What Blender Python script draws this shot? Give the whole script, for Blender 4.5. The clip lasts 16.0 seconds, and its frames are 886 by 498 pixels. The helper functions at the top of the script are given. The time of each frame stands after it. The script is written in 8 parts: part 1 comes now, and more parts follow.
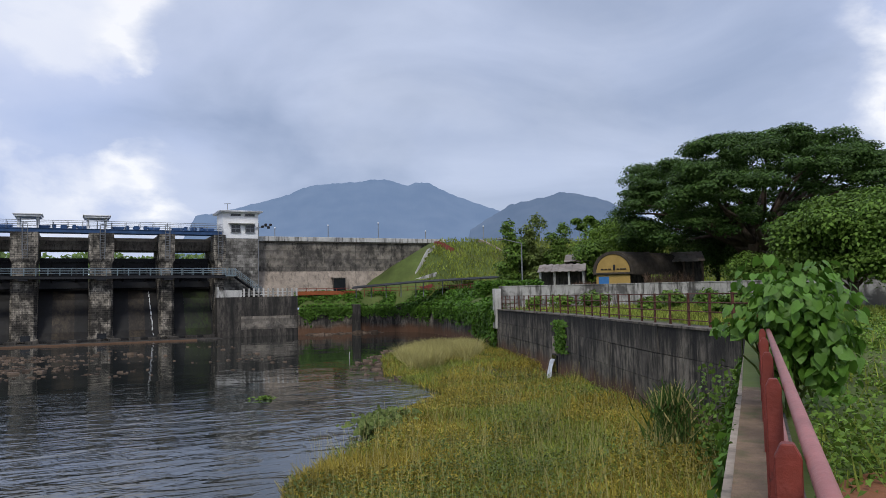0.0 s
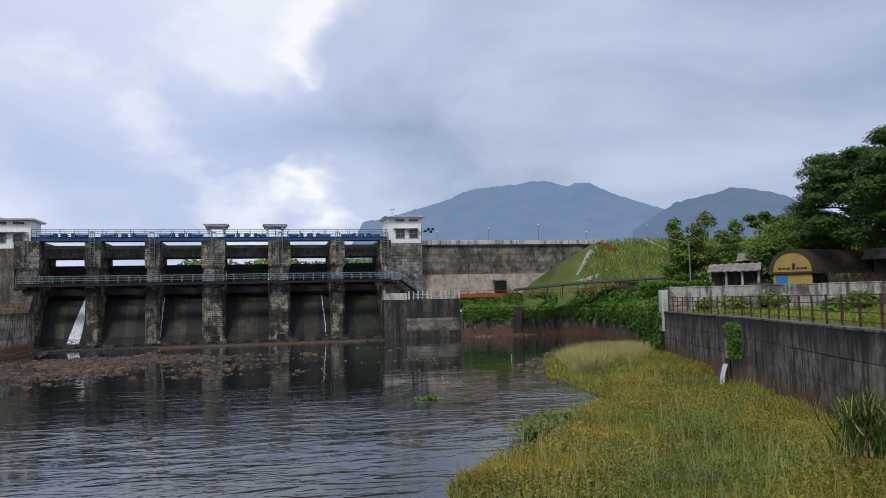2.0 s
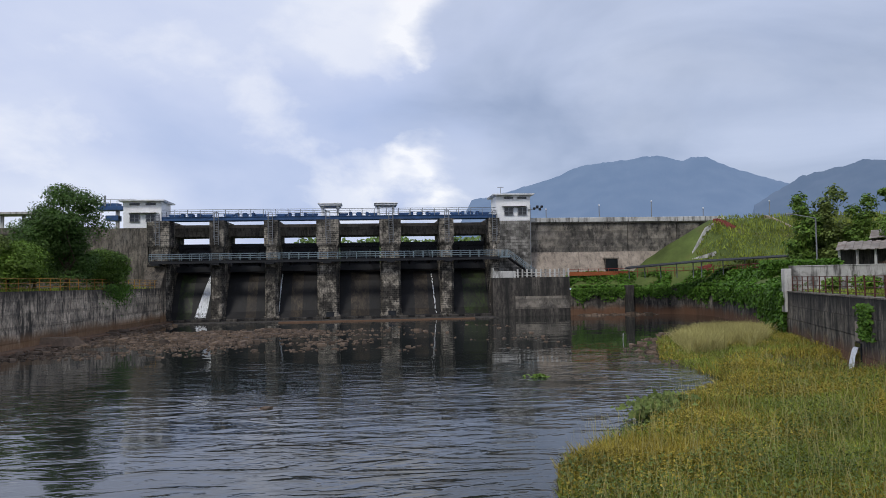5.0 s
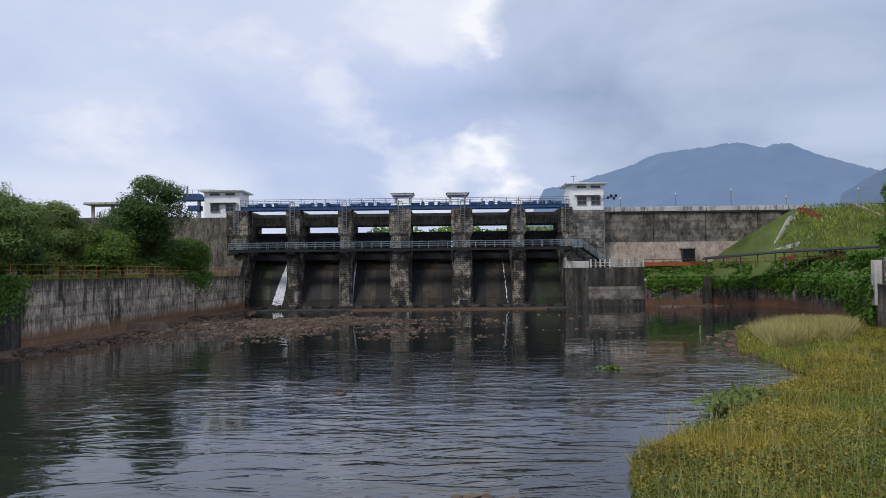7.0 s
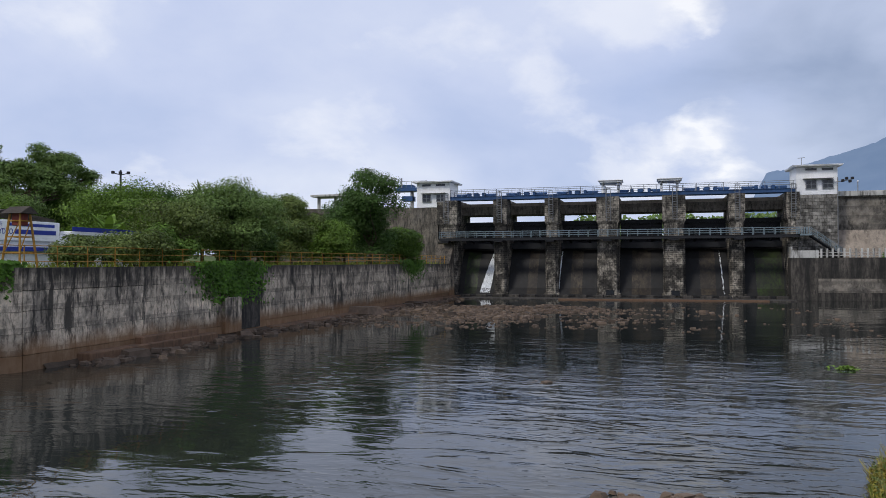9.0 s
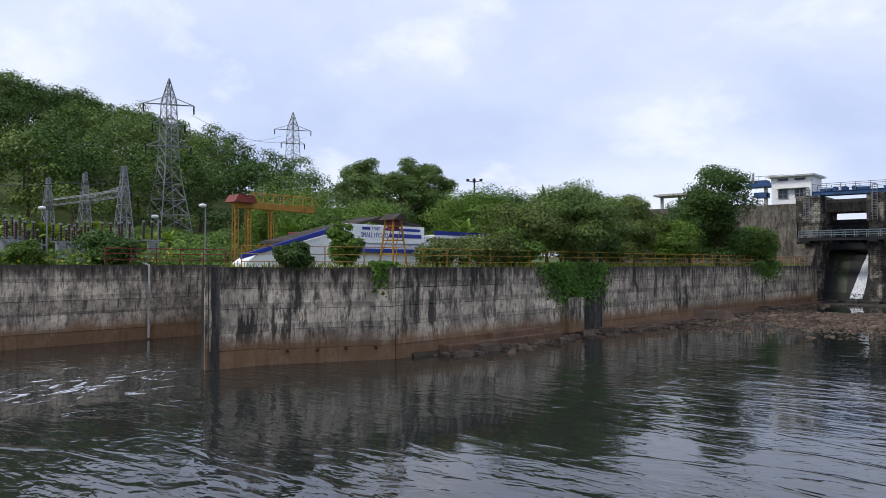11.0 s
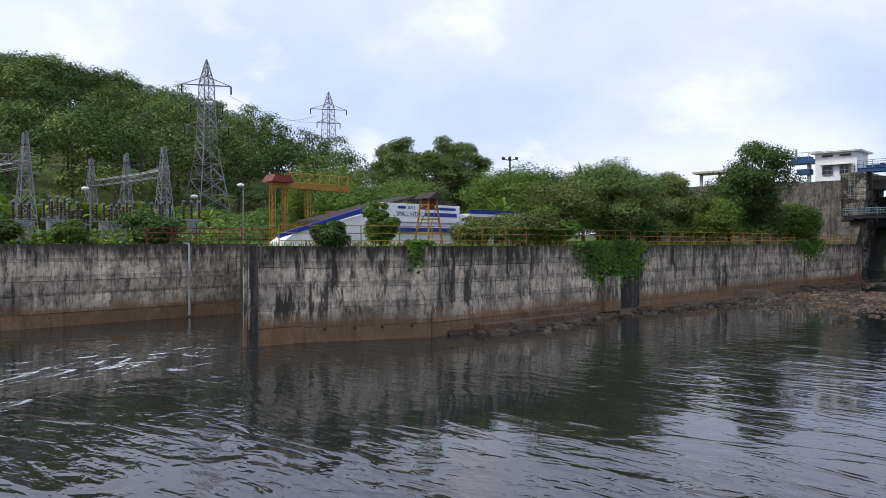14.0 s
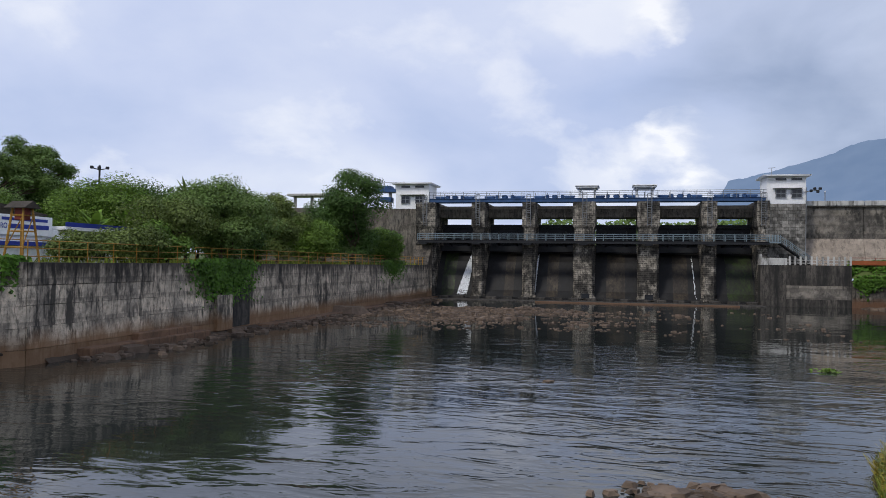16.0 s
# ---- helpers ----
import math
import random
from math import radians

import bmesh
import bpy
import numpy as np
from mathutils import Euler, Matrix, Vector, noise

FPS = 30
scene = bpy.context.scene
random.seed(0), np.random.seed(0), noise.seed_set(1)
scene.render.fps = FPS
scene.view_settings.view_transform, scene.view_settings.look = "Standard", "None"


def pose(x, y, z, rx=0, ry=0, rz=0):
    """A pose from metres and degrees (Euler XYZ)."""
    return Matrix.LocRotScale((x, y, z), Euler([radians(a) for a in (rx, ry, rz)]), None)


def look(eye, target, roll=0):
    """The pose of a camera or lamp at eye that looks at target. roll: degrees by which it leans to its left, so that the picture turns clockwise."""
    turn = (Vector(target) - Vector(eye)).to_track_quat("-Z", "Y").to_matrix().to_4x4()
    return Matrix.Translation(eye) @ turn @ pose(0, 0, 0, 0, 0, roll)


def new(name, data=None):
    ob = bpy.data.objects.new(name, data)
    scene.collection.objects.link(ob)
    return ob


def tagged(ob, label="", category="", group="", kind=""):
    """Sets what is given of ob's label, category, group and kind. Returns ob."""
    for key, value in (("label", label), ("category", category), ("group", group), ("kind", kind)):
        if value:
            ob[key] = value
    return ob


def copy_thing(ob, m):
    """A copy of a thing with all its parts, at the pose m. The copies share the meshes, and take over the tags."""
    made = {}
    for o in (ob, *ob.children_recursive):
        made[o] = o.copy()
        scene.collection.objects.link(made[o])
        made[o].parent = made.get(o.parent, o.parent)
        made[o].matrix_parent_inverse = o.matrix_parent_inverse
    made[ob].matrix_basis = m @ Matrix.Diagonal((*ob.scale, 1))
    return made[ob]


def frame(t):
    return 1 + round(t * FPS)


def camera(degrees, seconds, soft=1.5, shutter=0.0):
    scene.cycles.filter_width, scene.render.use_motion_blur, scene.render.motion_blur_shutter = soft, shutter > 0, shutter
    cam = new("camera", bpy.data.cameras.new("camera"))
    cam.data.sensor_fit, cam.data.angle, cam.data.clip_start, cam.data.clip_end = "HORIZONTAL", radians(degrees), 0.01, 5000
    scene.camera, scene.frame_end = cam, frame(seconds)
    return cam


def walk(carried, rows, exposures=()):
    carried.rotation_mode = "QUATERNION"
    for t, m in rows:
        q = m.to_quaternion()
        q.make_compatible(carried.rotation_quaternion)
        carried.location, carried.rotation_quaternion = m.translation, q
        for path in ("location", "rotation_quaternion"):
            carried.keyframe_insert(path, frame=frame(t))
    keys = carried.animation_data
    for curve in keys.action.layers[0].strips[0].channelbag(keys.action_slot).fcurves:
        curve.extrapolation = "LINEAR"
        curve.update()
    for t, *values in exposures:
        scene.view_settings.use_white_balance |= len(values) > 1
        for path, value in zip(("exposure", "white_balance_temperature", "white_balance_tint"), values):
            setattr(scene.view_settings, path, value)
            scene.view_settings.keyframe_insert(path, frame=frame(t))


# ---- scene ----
cam = camera(60.48, 16.0, soft=0.6)
PATH = [
    (0.0, -0.0, -0.0, 4.5, 93.57, 1.12, -25.65),
    (0.5, -0.0, -0.0, 4.5, 93.67, 1.26, -22.37),
    (1.0, 0.0, -0.0, 4.5, 93.82, 1.36, -19.33),
    (1.5, 0.0, -0.0, 4.5, 93.95, 1.49, -16.32),
    (2.0, 0.0, -0.0, 4.5, 93.99, 1.33, -13.56),
    (2.5, 0.0, -0.0, 4.5, 93.85, 1.22, -11.52),
    (3.0, 0.0, -0.0, 4.5, 93.64, 1.19, -10.25),
    (3.5, 0.0, -0.001, 4.5, 93.32, 1.14, -9.01),
    (4.0, 0.0, -0.001, 4.5, 93.01, 1.08, -7.74),
    (6.5, -0.0, -0.001, 4.5, 91.92, 0.78, -1.65),
    (7.0, -0.0, -0.001, 4.5, 91.77, 0.65, 0.0),
    (7.5, -0.0, -0.001, 4.5, 91.59, 0.65, 2.5),
    (8.0, -0.0, -0.001, 4.5, 91.42, 0.59, 5.92),
    (8.5, -0.0, -0.001, 4.5, 91.24, 0.46, 10.25),
    (9.0, -0.0, -0.001, 4.5, 91.02, 0.20, 15.46),
    (9.5, -0.0, -0.001, 4.5, 90.99, 0.13, 20.6),
    (10.0, -0.0, -0.001, 4.5, 91.11, 0.16, 26.7),
    (12.5, -0.0, -0.001, 4.5, 90.64, -0.27, 53.35),
    (13.0, -0.0, -0.001, 4.5, 90.25, -0.01, 52.63),
    (13.5, -0.0, -0.001, 4.5, 89.83, 0.14, 49.43),
    (14.0, -0.0, -0.001, 4.5, 89.54, 0.02, 43.49),
    (14.5, -0.0, -0.001, 4.5, 89.53, 0.18, 36.28),
    (15.0, -0.0, -0.001, 4.5, 89.98, 0.09, 28.72),
    (15.5, -0.593, -0.537, 4.5, 90.47, -0.27, 20.4),
    (16.0, -1.334, -1.208, 4.5, 91.13, -0.75, 12.88),
]
walk(cam, [(t, pose(x, y, z, rx, ry, rz)) for t, x, y, z, rx, ry, rz in PATH],
     exposures=[(0.0, -0.05), (8.0, -0.08), (10.0, 0.0), (12.5, 0.36), (14.0, 0.28), (16.0, -0.05)])

# ---- world and sun ----
world = bpy.data.worlds.new("sky")
scene.world = world
world.use_nodes = True
wn, wl = world.node_tree.nodes, world.node_tree.links
wn.clear()


def wnode(kind, **kw):
    n = wn.new(kind)
    for k, v in kw.items():
        n.inputs[k].default_value = v
    return n


w_out = wnode("ShaderNodeOutputWorld")
w_coord = wnode("ShaderNodeTexCoord")
w_sep = wnode("ShaderNodeSeparateXYZ")
wl.new(w_coord.outputs["Generated"], w_sep.inputs[0])
# clouds lie in a flat layer: the way is divided by its height
w_h = wn.new("ShaderNodeMath"); w_h.operation = "MAXIMUM"; w_h.inputs[1].default_value = 0.0
wl.new(w_sep.outputs["Z"], w_h.inputs[0])
w_h2 = wn.new("ShaderNodeMath"); w_h2.operation = "ADD"; w_h2.inputs[1].default_value = 0.55
wl.new(w_h.outputs[0], w_h2.inputs[0])
w_div = wn.new("ShaderNodeVectorMath"); w_div.operation = "DIVIDE"
w_cmb = wn.new("ShaderNodeCombineXYZ")
for k in range(3):
    wl.new(w_h2.outputs[0], w_cmb.inputs[k])
wl.new(w_coord.outputs["Generated"], w_div.inputs[0])
wl.new(w_cmb.outputs[0], w_div.inputs[1])
w_big = wnode("ShaderNodeTexNoise", Scale=1.7, Detail=7.0, Roughness=0.5, Distortion=0.2)
w_fine = wnode("ShaderNodeTexNoise", Scale=3.3, Detail=10.0, Roughness=0.55, Distortion=0.15)
for n in (w_big, w_fine):
    wl.new(w_div.outputs[0], n.inputs["Vector"])
w_ramp = wn.new("ShaderNodeValToRGB")
cr = w_ramp.color_ramp
cr.elements[0].position, cr.elements[0].color = 0.36, (0.46, 0.55, 0.80, 1)
cr.elements[1].position, cr.elements[1].color = 0.66, (0.75, 0.80, 0.95, 1)
e = cr.elements.new(0.50); e.color = (0.59, 0.66, 0.88, 1)
wl.new(w_big.outputs["Fac"], w_ramp.inputs["Fac"])
w_puff = wn.new("ShaderNodeValToRGB")
cr = w_puff.color_ramp
cr.elements[0].position, cr.elements[0].color = 0.525, (0, 0, 0, 1)
cr.elements[1].position, cr.elements[1].color = 0.63, (0.85, 0.85, 0.85, 1)
wl.new(w_fine.outputs["Fac"], w_puff.inputs["Fac"])
w_mix = wn.new("ShaderNodeMixRGB")
w_mix.inputs["Color2"].default_value = (0.97, 0.98, 1.03, 1)
# the heavy rain cloud that hangs over the mountains
w_dot = wn.new("ShaderNodeVectorMath"); w_dot.operation = "DOT_PRODUCT"
w_dot.inputs[1].default_value = Vector((0.52, 0.845, 0.11)).normalized()
wl.new(w_coord.outputs["Generated"], w_dot.inputs[0])
w_bank = wn.new("ShaderNodeMapRange")
w_bank.interpolation_type = "SMOOTHSTEP"
w_bank.inputs["From Min"].default_value, w_bank.inputs["From Max"].default_value = 0.83, 0.945
w_bank.inputs["To Min"].default_value, w_bank.inputs["To Max"].default_value = 0.0, 1.0
# its edge is torn into heaps
w_torn = wnode("ShaderNodeTexNoise", Scale=2.6, Detail=9.0, Roughness=0.55, Distortion=0.3)
wl.new(w_div.outputs[0], w_torn.inputs["Vector"])
w_edge = wn.new("ShaderNodeMath"); w_edge.operation = "MULTIPLY_ADD"
w_edge.inputs[1].default_value = 0.22
w_off = wn.new("ShaderNodeMath"); w_off.operation = "SUBTRACT"; w_off.inputs[1].default_value = 0.11
wl.new(w_dot.outputs["Value"], w_off.inputs[0])
wl.new(w_torn.outputs["Fac"], w_edge.inputs[0])
wl.new(w_off.outputs[0], w_edge.inputs[2])
wl.new(w_edge.outputs[0], w_bank.inputs["Value"])
# sunlit heaps stand along the edge and few lie before the bank
w_rim = wn.new("ShaderNodeValToRGB")
cr = w_rim.color_ramp
cr.elements[0].position, cr.elements[0].color = 0.0, (0.55, 0.55, 0.55, 1)
cr.elements[1].position, cr.elements[1].color = 0.62, (0.06, 0.06, 0.06, 1)
e = cr.elements.new(0.22); e.color = (1.5, 1.5, 1.5, 1)
wl.new(w_bank.outputs[0], w_rim.inputs["Fac"])
w_few = wn.new("ShaderNodeMixRGB"); w_few.blend_type = "MULTIPLY"; w_few.inputs["Fac"].default_value = 1.0
wl.new(w_puff.outputs["Color"], w_few.inputs["Color1"])
wl.new(w_rim.outputs["Color"], w_few.inputs["Color2"])
wl.new(w_few.outputs["Color"], w_mix.inputs["Fac"])
w_cover = wn.new("ShaderNodeMath"); w_cover.operation = "MULTIPLY"; w_cover.inputs[1].default_value = 0.80
wl.new(w_bank.outputs[0], w_cover.inputs[0])
w_dark = wn.new("ShaderNodeMixRGB")
w_strata = wn.new("ShaderNodeMapping")
w_strata.inputs["Scale"].default_value = (1.0, 1.0, 3.2)
wl.new(w_div.outputs[0], w_strata.inputs["Vector"])
w_layer = wnode("ShaderNodeTexNoise", Scale=2.2, Detail=8.0, Roughness=0.5, Distortion=0.5)
wl.new(w_strata.outputs[0], w_layer.inputs["Vector"])
w_grey = wn.new("ShaderNodeValToRGB")
cr = w_grey.color_ramp
cr.elements[0].position, cr.elements[0].color = 0.34, (0.28, 0.35, 0.51, 1)
cr.elements[1].position, cr.elements[1].color = 0.66, (0.53, 0.60, 0.78, 1)
wl.new(w_layer.outputs["Fac"], w_grey.inputs["Fac"])
wl.new(w_grey.outputs["Color"], w_dark.inputs["Color2"])
wl.new(w_cover.outputs[0], w_dark.inputs["Fac"])
wl.new(w_ramp.outputs["Color"], w_dark.inputs["Color1"])
wl.new(w_dark.outputs["Color"], w_mix.inputs["Color1"])
w_sky = wn.new("ShaderNodeTexSky")
w_sky.sky_type, w_sky.sun_disc = "NISHITA", False
w_sky.sun_elevation, w_sky.sun_rotation = radians(52), radians(235)
w_bg1 = wnode("ShaderNodeBackground", Strength=0.10)
w_bg2 = wnode("ShaderNodeBackground", Strength=1.10)
wl.new(w_sky.outputs[0], w_bg1.inputs["Color"])
wl.new(w_mix.outputs["Color"], w_bg2.inputs["Color"])
w_ms = wnode("ShaderNodeMixShader", Fac=0.88)
wl.new(w_bg1.outputs[0], w_ms.inputs[1])
wl.new(w_bg2.outputs[0], w_ms.inputs[2])
wl.new(w_ms.outputs[0], w_out.inputs["Surface"])

sun = new("sun", bpy.data.lights.new("sun", "SUN"))
sun.data.energy, sun.data.angle, sun.data.color = 1.75, radians(12), (1.0, 0.95, 0.87)
sun.matrix_world = look((-40, -35, 70), (0, 20, 0))

# ---- materials ----
MATS = {}


def mat(name, col, rough=0.8, metal=0.0, vary=0.25, scale=1.5, bump=0.3, bump_scale=None, streak=None, stain=None,
        island=0.0, spec=0.3, leaf=0.0, per_object=0.0, fine_streak=None, silt_mark=None, top_mark=None, courses=None, patchy=False, run=0.13, drips=0.0):
    """A surface with patches, fine grain and, where asked, streaks that run down it."""
    if name in MATS:
        return MATS[name]
    m = bpy.data.materials.new(name)
    m.use_nodes = True
    n, l = m.node_tree.nodes, m.node_tree.links
    b = n["Principled BSDF"]
    b.inputs["Roughness"].default_value, b.inputs["Metallic"].default_value = rough, metal
    b.inputs["Specular IOR Level"].default_value = spec
    geo = n.new("ShaderNodeNewGeometry")

    def noise_of(s, det=4.0, stretch=None, rough_=0.6):
        t = n.new("ShaderNodeTexNoise")
        t.inputs["Scale"].default_value, t.inputs["Detail"].default_value, t.inputs["Roughness"].default_value = s, det, rough_
        if stretch:
            mp = n.new("ShaderNodeMapping")
            mp.inputs["Scale"].default_value = stretch
            l.new(geo.outputs["Position"], mp.inputs["Vector"])
            l.new(mp.outputs[0], t.inputs["Vector"])
        else:
            l.new(geo.outputs["Position"], t.inputs["Vector"])
        return t

    def mixed(fac, lo, hi, c1, c2, amount=1.0):
        mr = n.new("ShaderNodeMapRange")
        mr.inputs["From Min"].default_value, mr.inputs["From Max"].default_value = lo, hi
        mr.inputs["To Max"].default_value = amount
        l.new(fac, mr.inputs["Value"])
        mx = n.new("ShaderNodeMixRGB")
        l.new(mr.outputs[0], mx.inputs["Fac"])
        for key, c in (("Color1", c1), ("Color2", c2)):
            if isinstance(c, tuple):
                mx.inputs[key].default_value = (*c, 1)
            else:
                l.new(c, mx.inputs[key])
        return mx.outputs["Color"]

    dark = tuple(c * (1 - vary) for c in col)
    light = tuple(min(1, c * (1 + vary)) for c in col)
    big = noise_of(scale)
    colour = mixed(big.outputs["Fac"], 0.3, 0.7, dark, light)
    fine = noise_of(scale * 9, 5.0)
    colour = mixed(fine.outputs["Fac"], 0.35, 0.75, colour, tuple(c * 0.7 for c in col), 0.5)
    if stain:
        s_col, s_scale, lo, hi, amount = stain
        sn = noise_of(s_scale, 6.0)
        colour = mixed(sn.outputs["Fac"], lo, hi, colour, s_col, amount)
    if streak:
        s_col, s_scale, lo, hi, amount = streak
        sn = noise_of(s_scale, 6.0, (1.0, 1.0, run), 0.7)
        run = sn.outputs["Fac"]
        if patchy:
            # seepage comes in stretches
            where = noise_of(0.22, 3.0, (1.0, 1.0, 0.4))
            shift = n.new("ShaderNodeMath"); shift.operation = "MULTIPLY_ADD"
            shift.inputs[1].default_value, shift.inputs[2].default_value = 0.55, -0.27
            l.new(where.outputs["Fac"], shift.inputs[0])
            tot = n.new("ShaderNodeMath")
            l.new(run, tot.inputs[0]); l.new(shift.outputs[0], tot.inputs[1])
            run = tot.outputs[0]
        colour = mixed(run, lo, hi, colour, s_col, amount)
    if fine_streak:
        s_col, s_scale, lo, hi, amount = fine_streak
        sn = noise_of(s_scale, 5.0, (1.0, 1.0, 0.2), 0.75)
        colour = mixed(sn.outputs["Fac"], lo, hi, colour, s_col, amount)
        sn = noise_of(s_scale * 0.55, 7.0, None, 0.7)
        colour = mixed(sn.outputs["Fac"], 0.48, 0.68, colour, s_col, amount * 0.7)
    if courses:
        # squared stone in courses with paler joints
        sep = n.new("ShaderNodeSeparateXYZ")
        l.new(geo.outputs["Position"], sep.inputs[0])
        sm = n.new("ShaderNodeMath")
        l.new(sep.outputs["X"], sm.inputs[0]); l.new(sep.outputs["Y"], sm.inputs[1])
        cb = n.new("ShaderNodeCombineXYZ")
        l.new(sm.outputs[0], cb.inputs["X"]); l.new(sep.outputs["Z"], cb.inputs["Y"])
        br = n.new("ShaderNodeTexBrick")
        br.inputs["Scale"].default_value = 1.0
        br.inputs["Brick Width"].default_value, br.inputs["Row Height"].default_value = courses[0], courses[1]
        br.inputs["Mortar Size"].default_value, br.inputs["Mortar Smooth"].default_value = 0.035, 0.6
        br.inputs["Color1"].default_value, br.inputs["Color2"].default_value, br.inputs["Mortar"].default_value = (0.42, 0.42, 0.42, 1), (1.35, 1.32, 1.26, 1), (*courses[2], 1)
        l.new(cb.outputs[0], br.inputs["Vector"])
        mx = n.new("ShaderNodeMixRGB"); mx.blend_type = "MULTIPLY"; mx.inputs["Fac"].default_value = 0.85
        l.new(colour, mx.inputs["Color1"]); l.new(br.outputs["Color"], mx.inputs["Color2"])
        colour = mx.outputs["Color"]
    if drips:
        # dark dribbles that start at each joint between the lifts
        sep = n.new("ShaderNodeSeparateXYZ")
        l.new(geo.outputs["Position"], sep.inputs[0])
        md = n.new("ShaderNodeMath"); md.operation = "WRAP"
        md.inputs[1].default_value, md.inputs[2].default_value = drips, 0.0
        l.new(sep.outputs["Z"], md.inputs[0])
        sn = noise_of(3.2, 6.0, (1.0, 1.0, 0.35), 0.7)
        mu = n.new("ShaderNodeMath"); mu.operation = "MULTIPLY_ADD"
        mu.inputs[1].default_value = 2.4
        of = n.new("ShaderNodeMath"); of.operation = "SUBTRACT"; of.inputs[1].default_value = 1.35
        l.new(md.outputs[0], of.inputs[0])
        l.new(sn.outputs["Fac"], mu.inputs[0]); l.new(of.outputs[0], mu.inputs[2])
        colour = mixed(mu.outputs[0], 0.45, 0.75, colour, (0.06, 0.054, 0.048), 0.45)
    if top_mark:
        # black algae that runs down from the top edge
        s_col, level, ragged = top_mark
        sep = n.new("ShaderNodeSeparateXYZ")
        l.new(geo.outputs["Position"], sep.inputs[0])
        sn = noise_of(2.2, 5.0, (1.0, 1.0, 0.12), 0.7)
        md = n.new("ShaderNodeMath"); md.operation = "MULTIPLY_ADD"
        md.inputs[1].default_value, md.inputs[2].default_value = ragged, -ragged * 0.5
        l.new(sn.outputs["Fac"], md.inputs[0])
        ad = n.new("ShaderNodeMath")
        l.new(sep.outputs["Z"], ad.inputs[0]); l.new(md.outputs[0], ad.inputs[1])
        colour = mixed(ad.outputs[0], level - 0.35, level + 0.35, colour, s_col, 0.85)
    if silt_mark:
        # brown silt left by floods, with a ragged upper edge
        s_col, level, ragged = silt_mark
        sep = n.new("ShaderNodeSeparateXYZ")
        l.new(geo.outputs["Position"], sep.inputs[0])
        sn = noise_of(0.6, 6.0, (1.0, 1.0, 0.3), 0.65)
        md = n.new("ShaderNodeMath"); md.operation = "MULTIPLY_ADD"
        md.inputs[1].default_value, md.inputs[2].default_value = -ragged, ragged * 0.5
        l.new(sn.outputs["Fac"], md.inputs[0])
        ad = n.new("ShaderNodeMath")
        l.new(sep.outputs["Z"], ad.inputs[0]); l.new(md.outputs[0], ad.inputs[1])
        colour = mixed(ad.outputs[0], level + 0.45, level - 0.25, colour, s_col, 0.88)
    if island or per_object:
        hv = n.new("ShaderNodeHueSaturation")
        mr = n.new("ShaderNodeMapRange")
        k = island or per_object
        mr.inputs["To Min"].default_value, mr.inputs["To Max"].default_value = 1 - k, 1 + k
        if island:
            l.new(geo.outputs["Random Per Island"], mr.inputs["Value"])
        else:
            oi = n.new("ShaderNodeObjectInfo")
            l.new(oi.outputs["Random"], mr.inputs["Value"])
        l.new(mr.outputs[0], hv.inputs["Value"])
        l.new(colour, hv.inputs["Color"])
        colour = hv.outputs["Color"]
    l.new(colour, b.inputs["Base Color"])
    if bump:
        bn = noise_of(bump_scale or scale * 6, 6.0)
        bp = n.new("ShaderNodeBump")
        bp.inputs["Strength"].default_value, bp.inputs["Distance"].default_value = bump, 0.05
        l.new(bn.outputs["Fac"], bp.inputs["Height"])
        l.new(bp.outputs[0], b.inputs["Normal"])
    if leaf:
        tr = n.new("ShaderNodeBsdfTranslucent")
        l.new(colour, tr.inputs["Color"])
        ms = n.new("ShaderNodeMixShader")
        ms.inputs["Fac"].default_value = leaf
        l.new(b.outputs[0], ms.inputs[1])
        l.new(tr.outputs[0], ms.inputs[2])
        l.new(ms.outputs[0], n["Material Output"].inputs["Surface"])
    MATS[name] = m
    return m


BLACK = (0.018, 0.018, 0.017)
conc_wall = mat("weathered_concrete", (0.60, 0.505, 0.385), 0.9, scale=0.5, vary=0.4, bump=0.7, per_object=0.2,
                streak=(BLACK, 2.3, 0.54, 0.64, 0.9), stain=((0.13, 0.118, 0.10), 0.8, 0.47, 0.62, 0.7), patchy=True, run=0.2,
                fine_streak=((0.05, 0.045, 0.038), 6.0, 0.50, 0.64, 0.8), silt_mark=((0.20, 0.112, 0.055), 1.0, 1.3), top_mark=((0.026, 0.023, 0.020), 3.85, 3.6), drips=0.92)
conc_east = mat("dark_streaked_concrete", (0.20, 0.175, 0.14), 0.9, scale=0.7, vary=0.45, bump=0.6, per_object=0.12,
                streak=(BLACK, 1.8, 0.49, 0.60, 0.9), stain=((0.055, 0.05, 0.045), 0.4, 0.46, 0.62, 0.85),
                fine_streak=((0.022, 0.02, 0.018), 5.0, 0.48, 0.62, 0.85), silt_mark=((0.13, 0.065, 0.035), 0.8, 1.5), top_mark=((0.02, 0.019, 0.018), 2.9, 3.2))
conc_foot = mat("silt_stained_concrete", (0.17, 0.10, 0.06), 0.9, scale=0.5, vary=0.3, bump=0.5, per_object=0.12,
                streak=((0.06, 0.045, 0.035), 1.1, 0.5, 0.7, 0.7), fine_streak=((0.05, 0.035, 0.025), 4.0, 0.5, 0.7, 0.6))
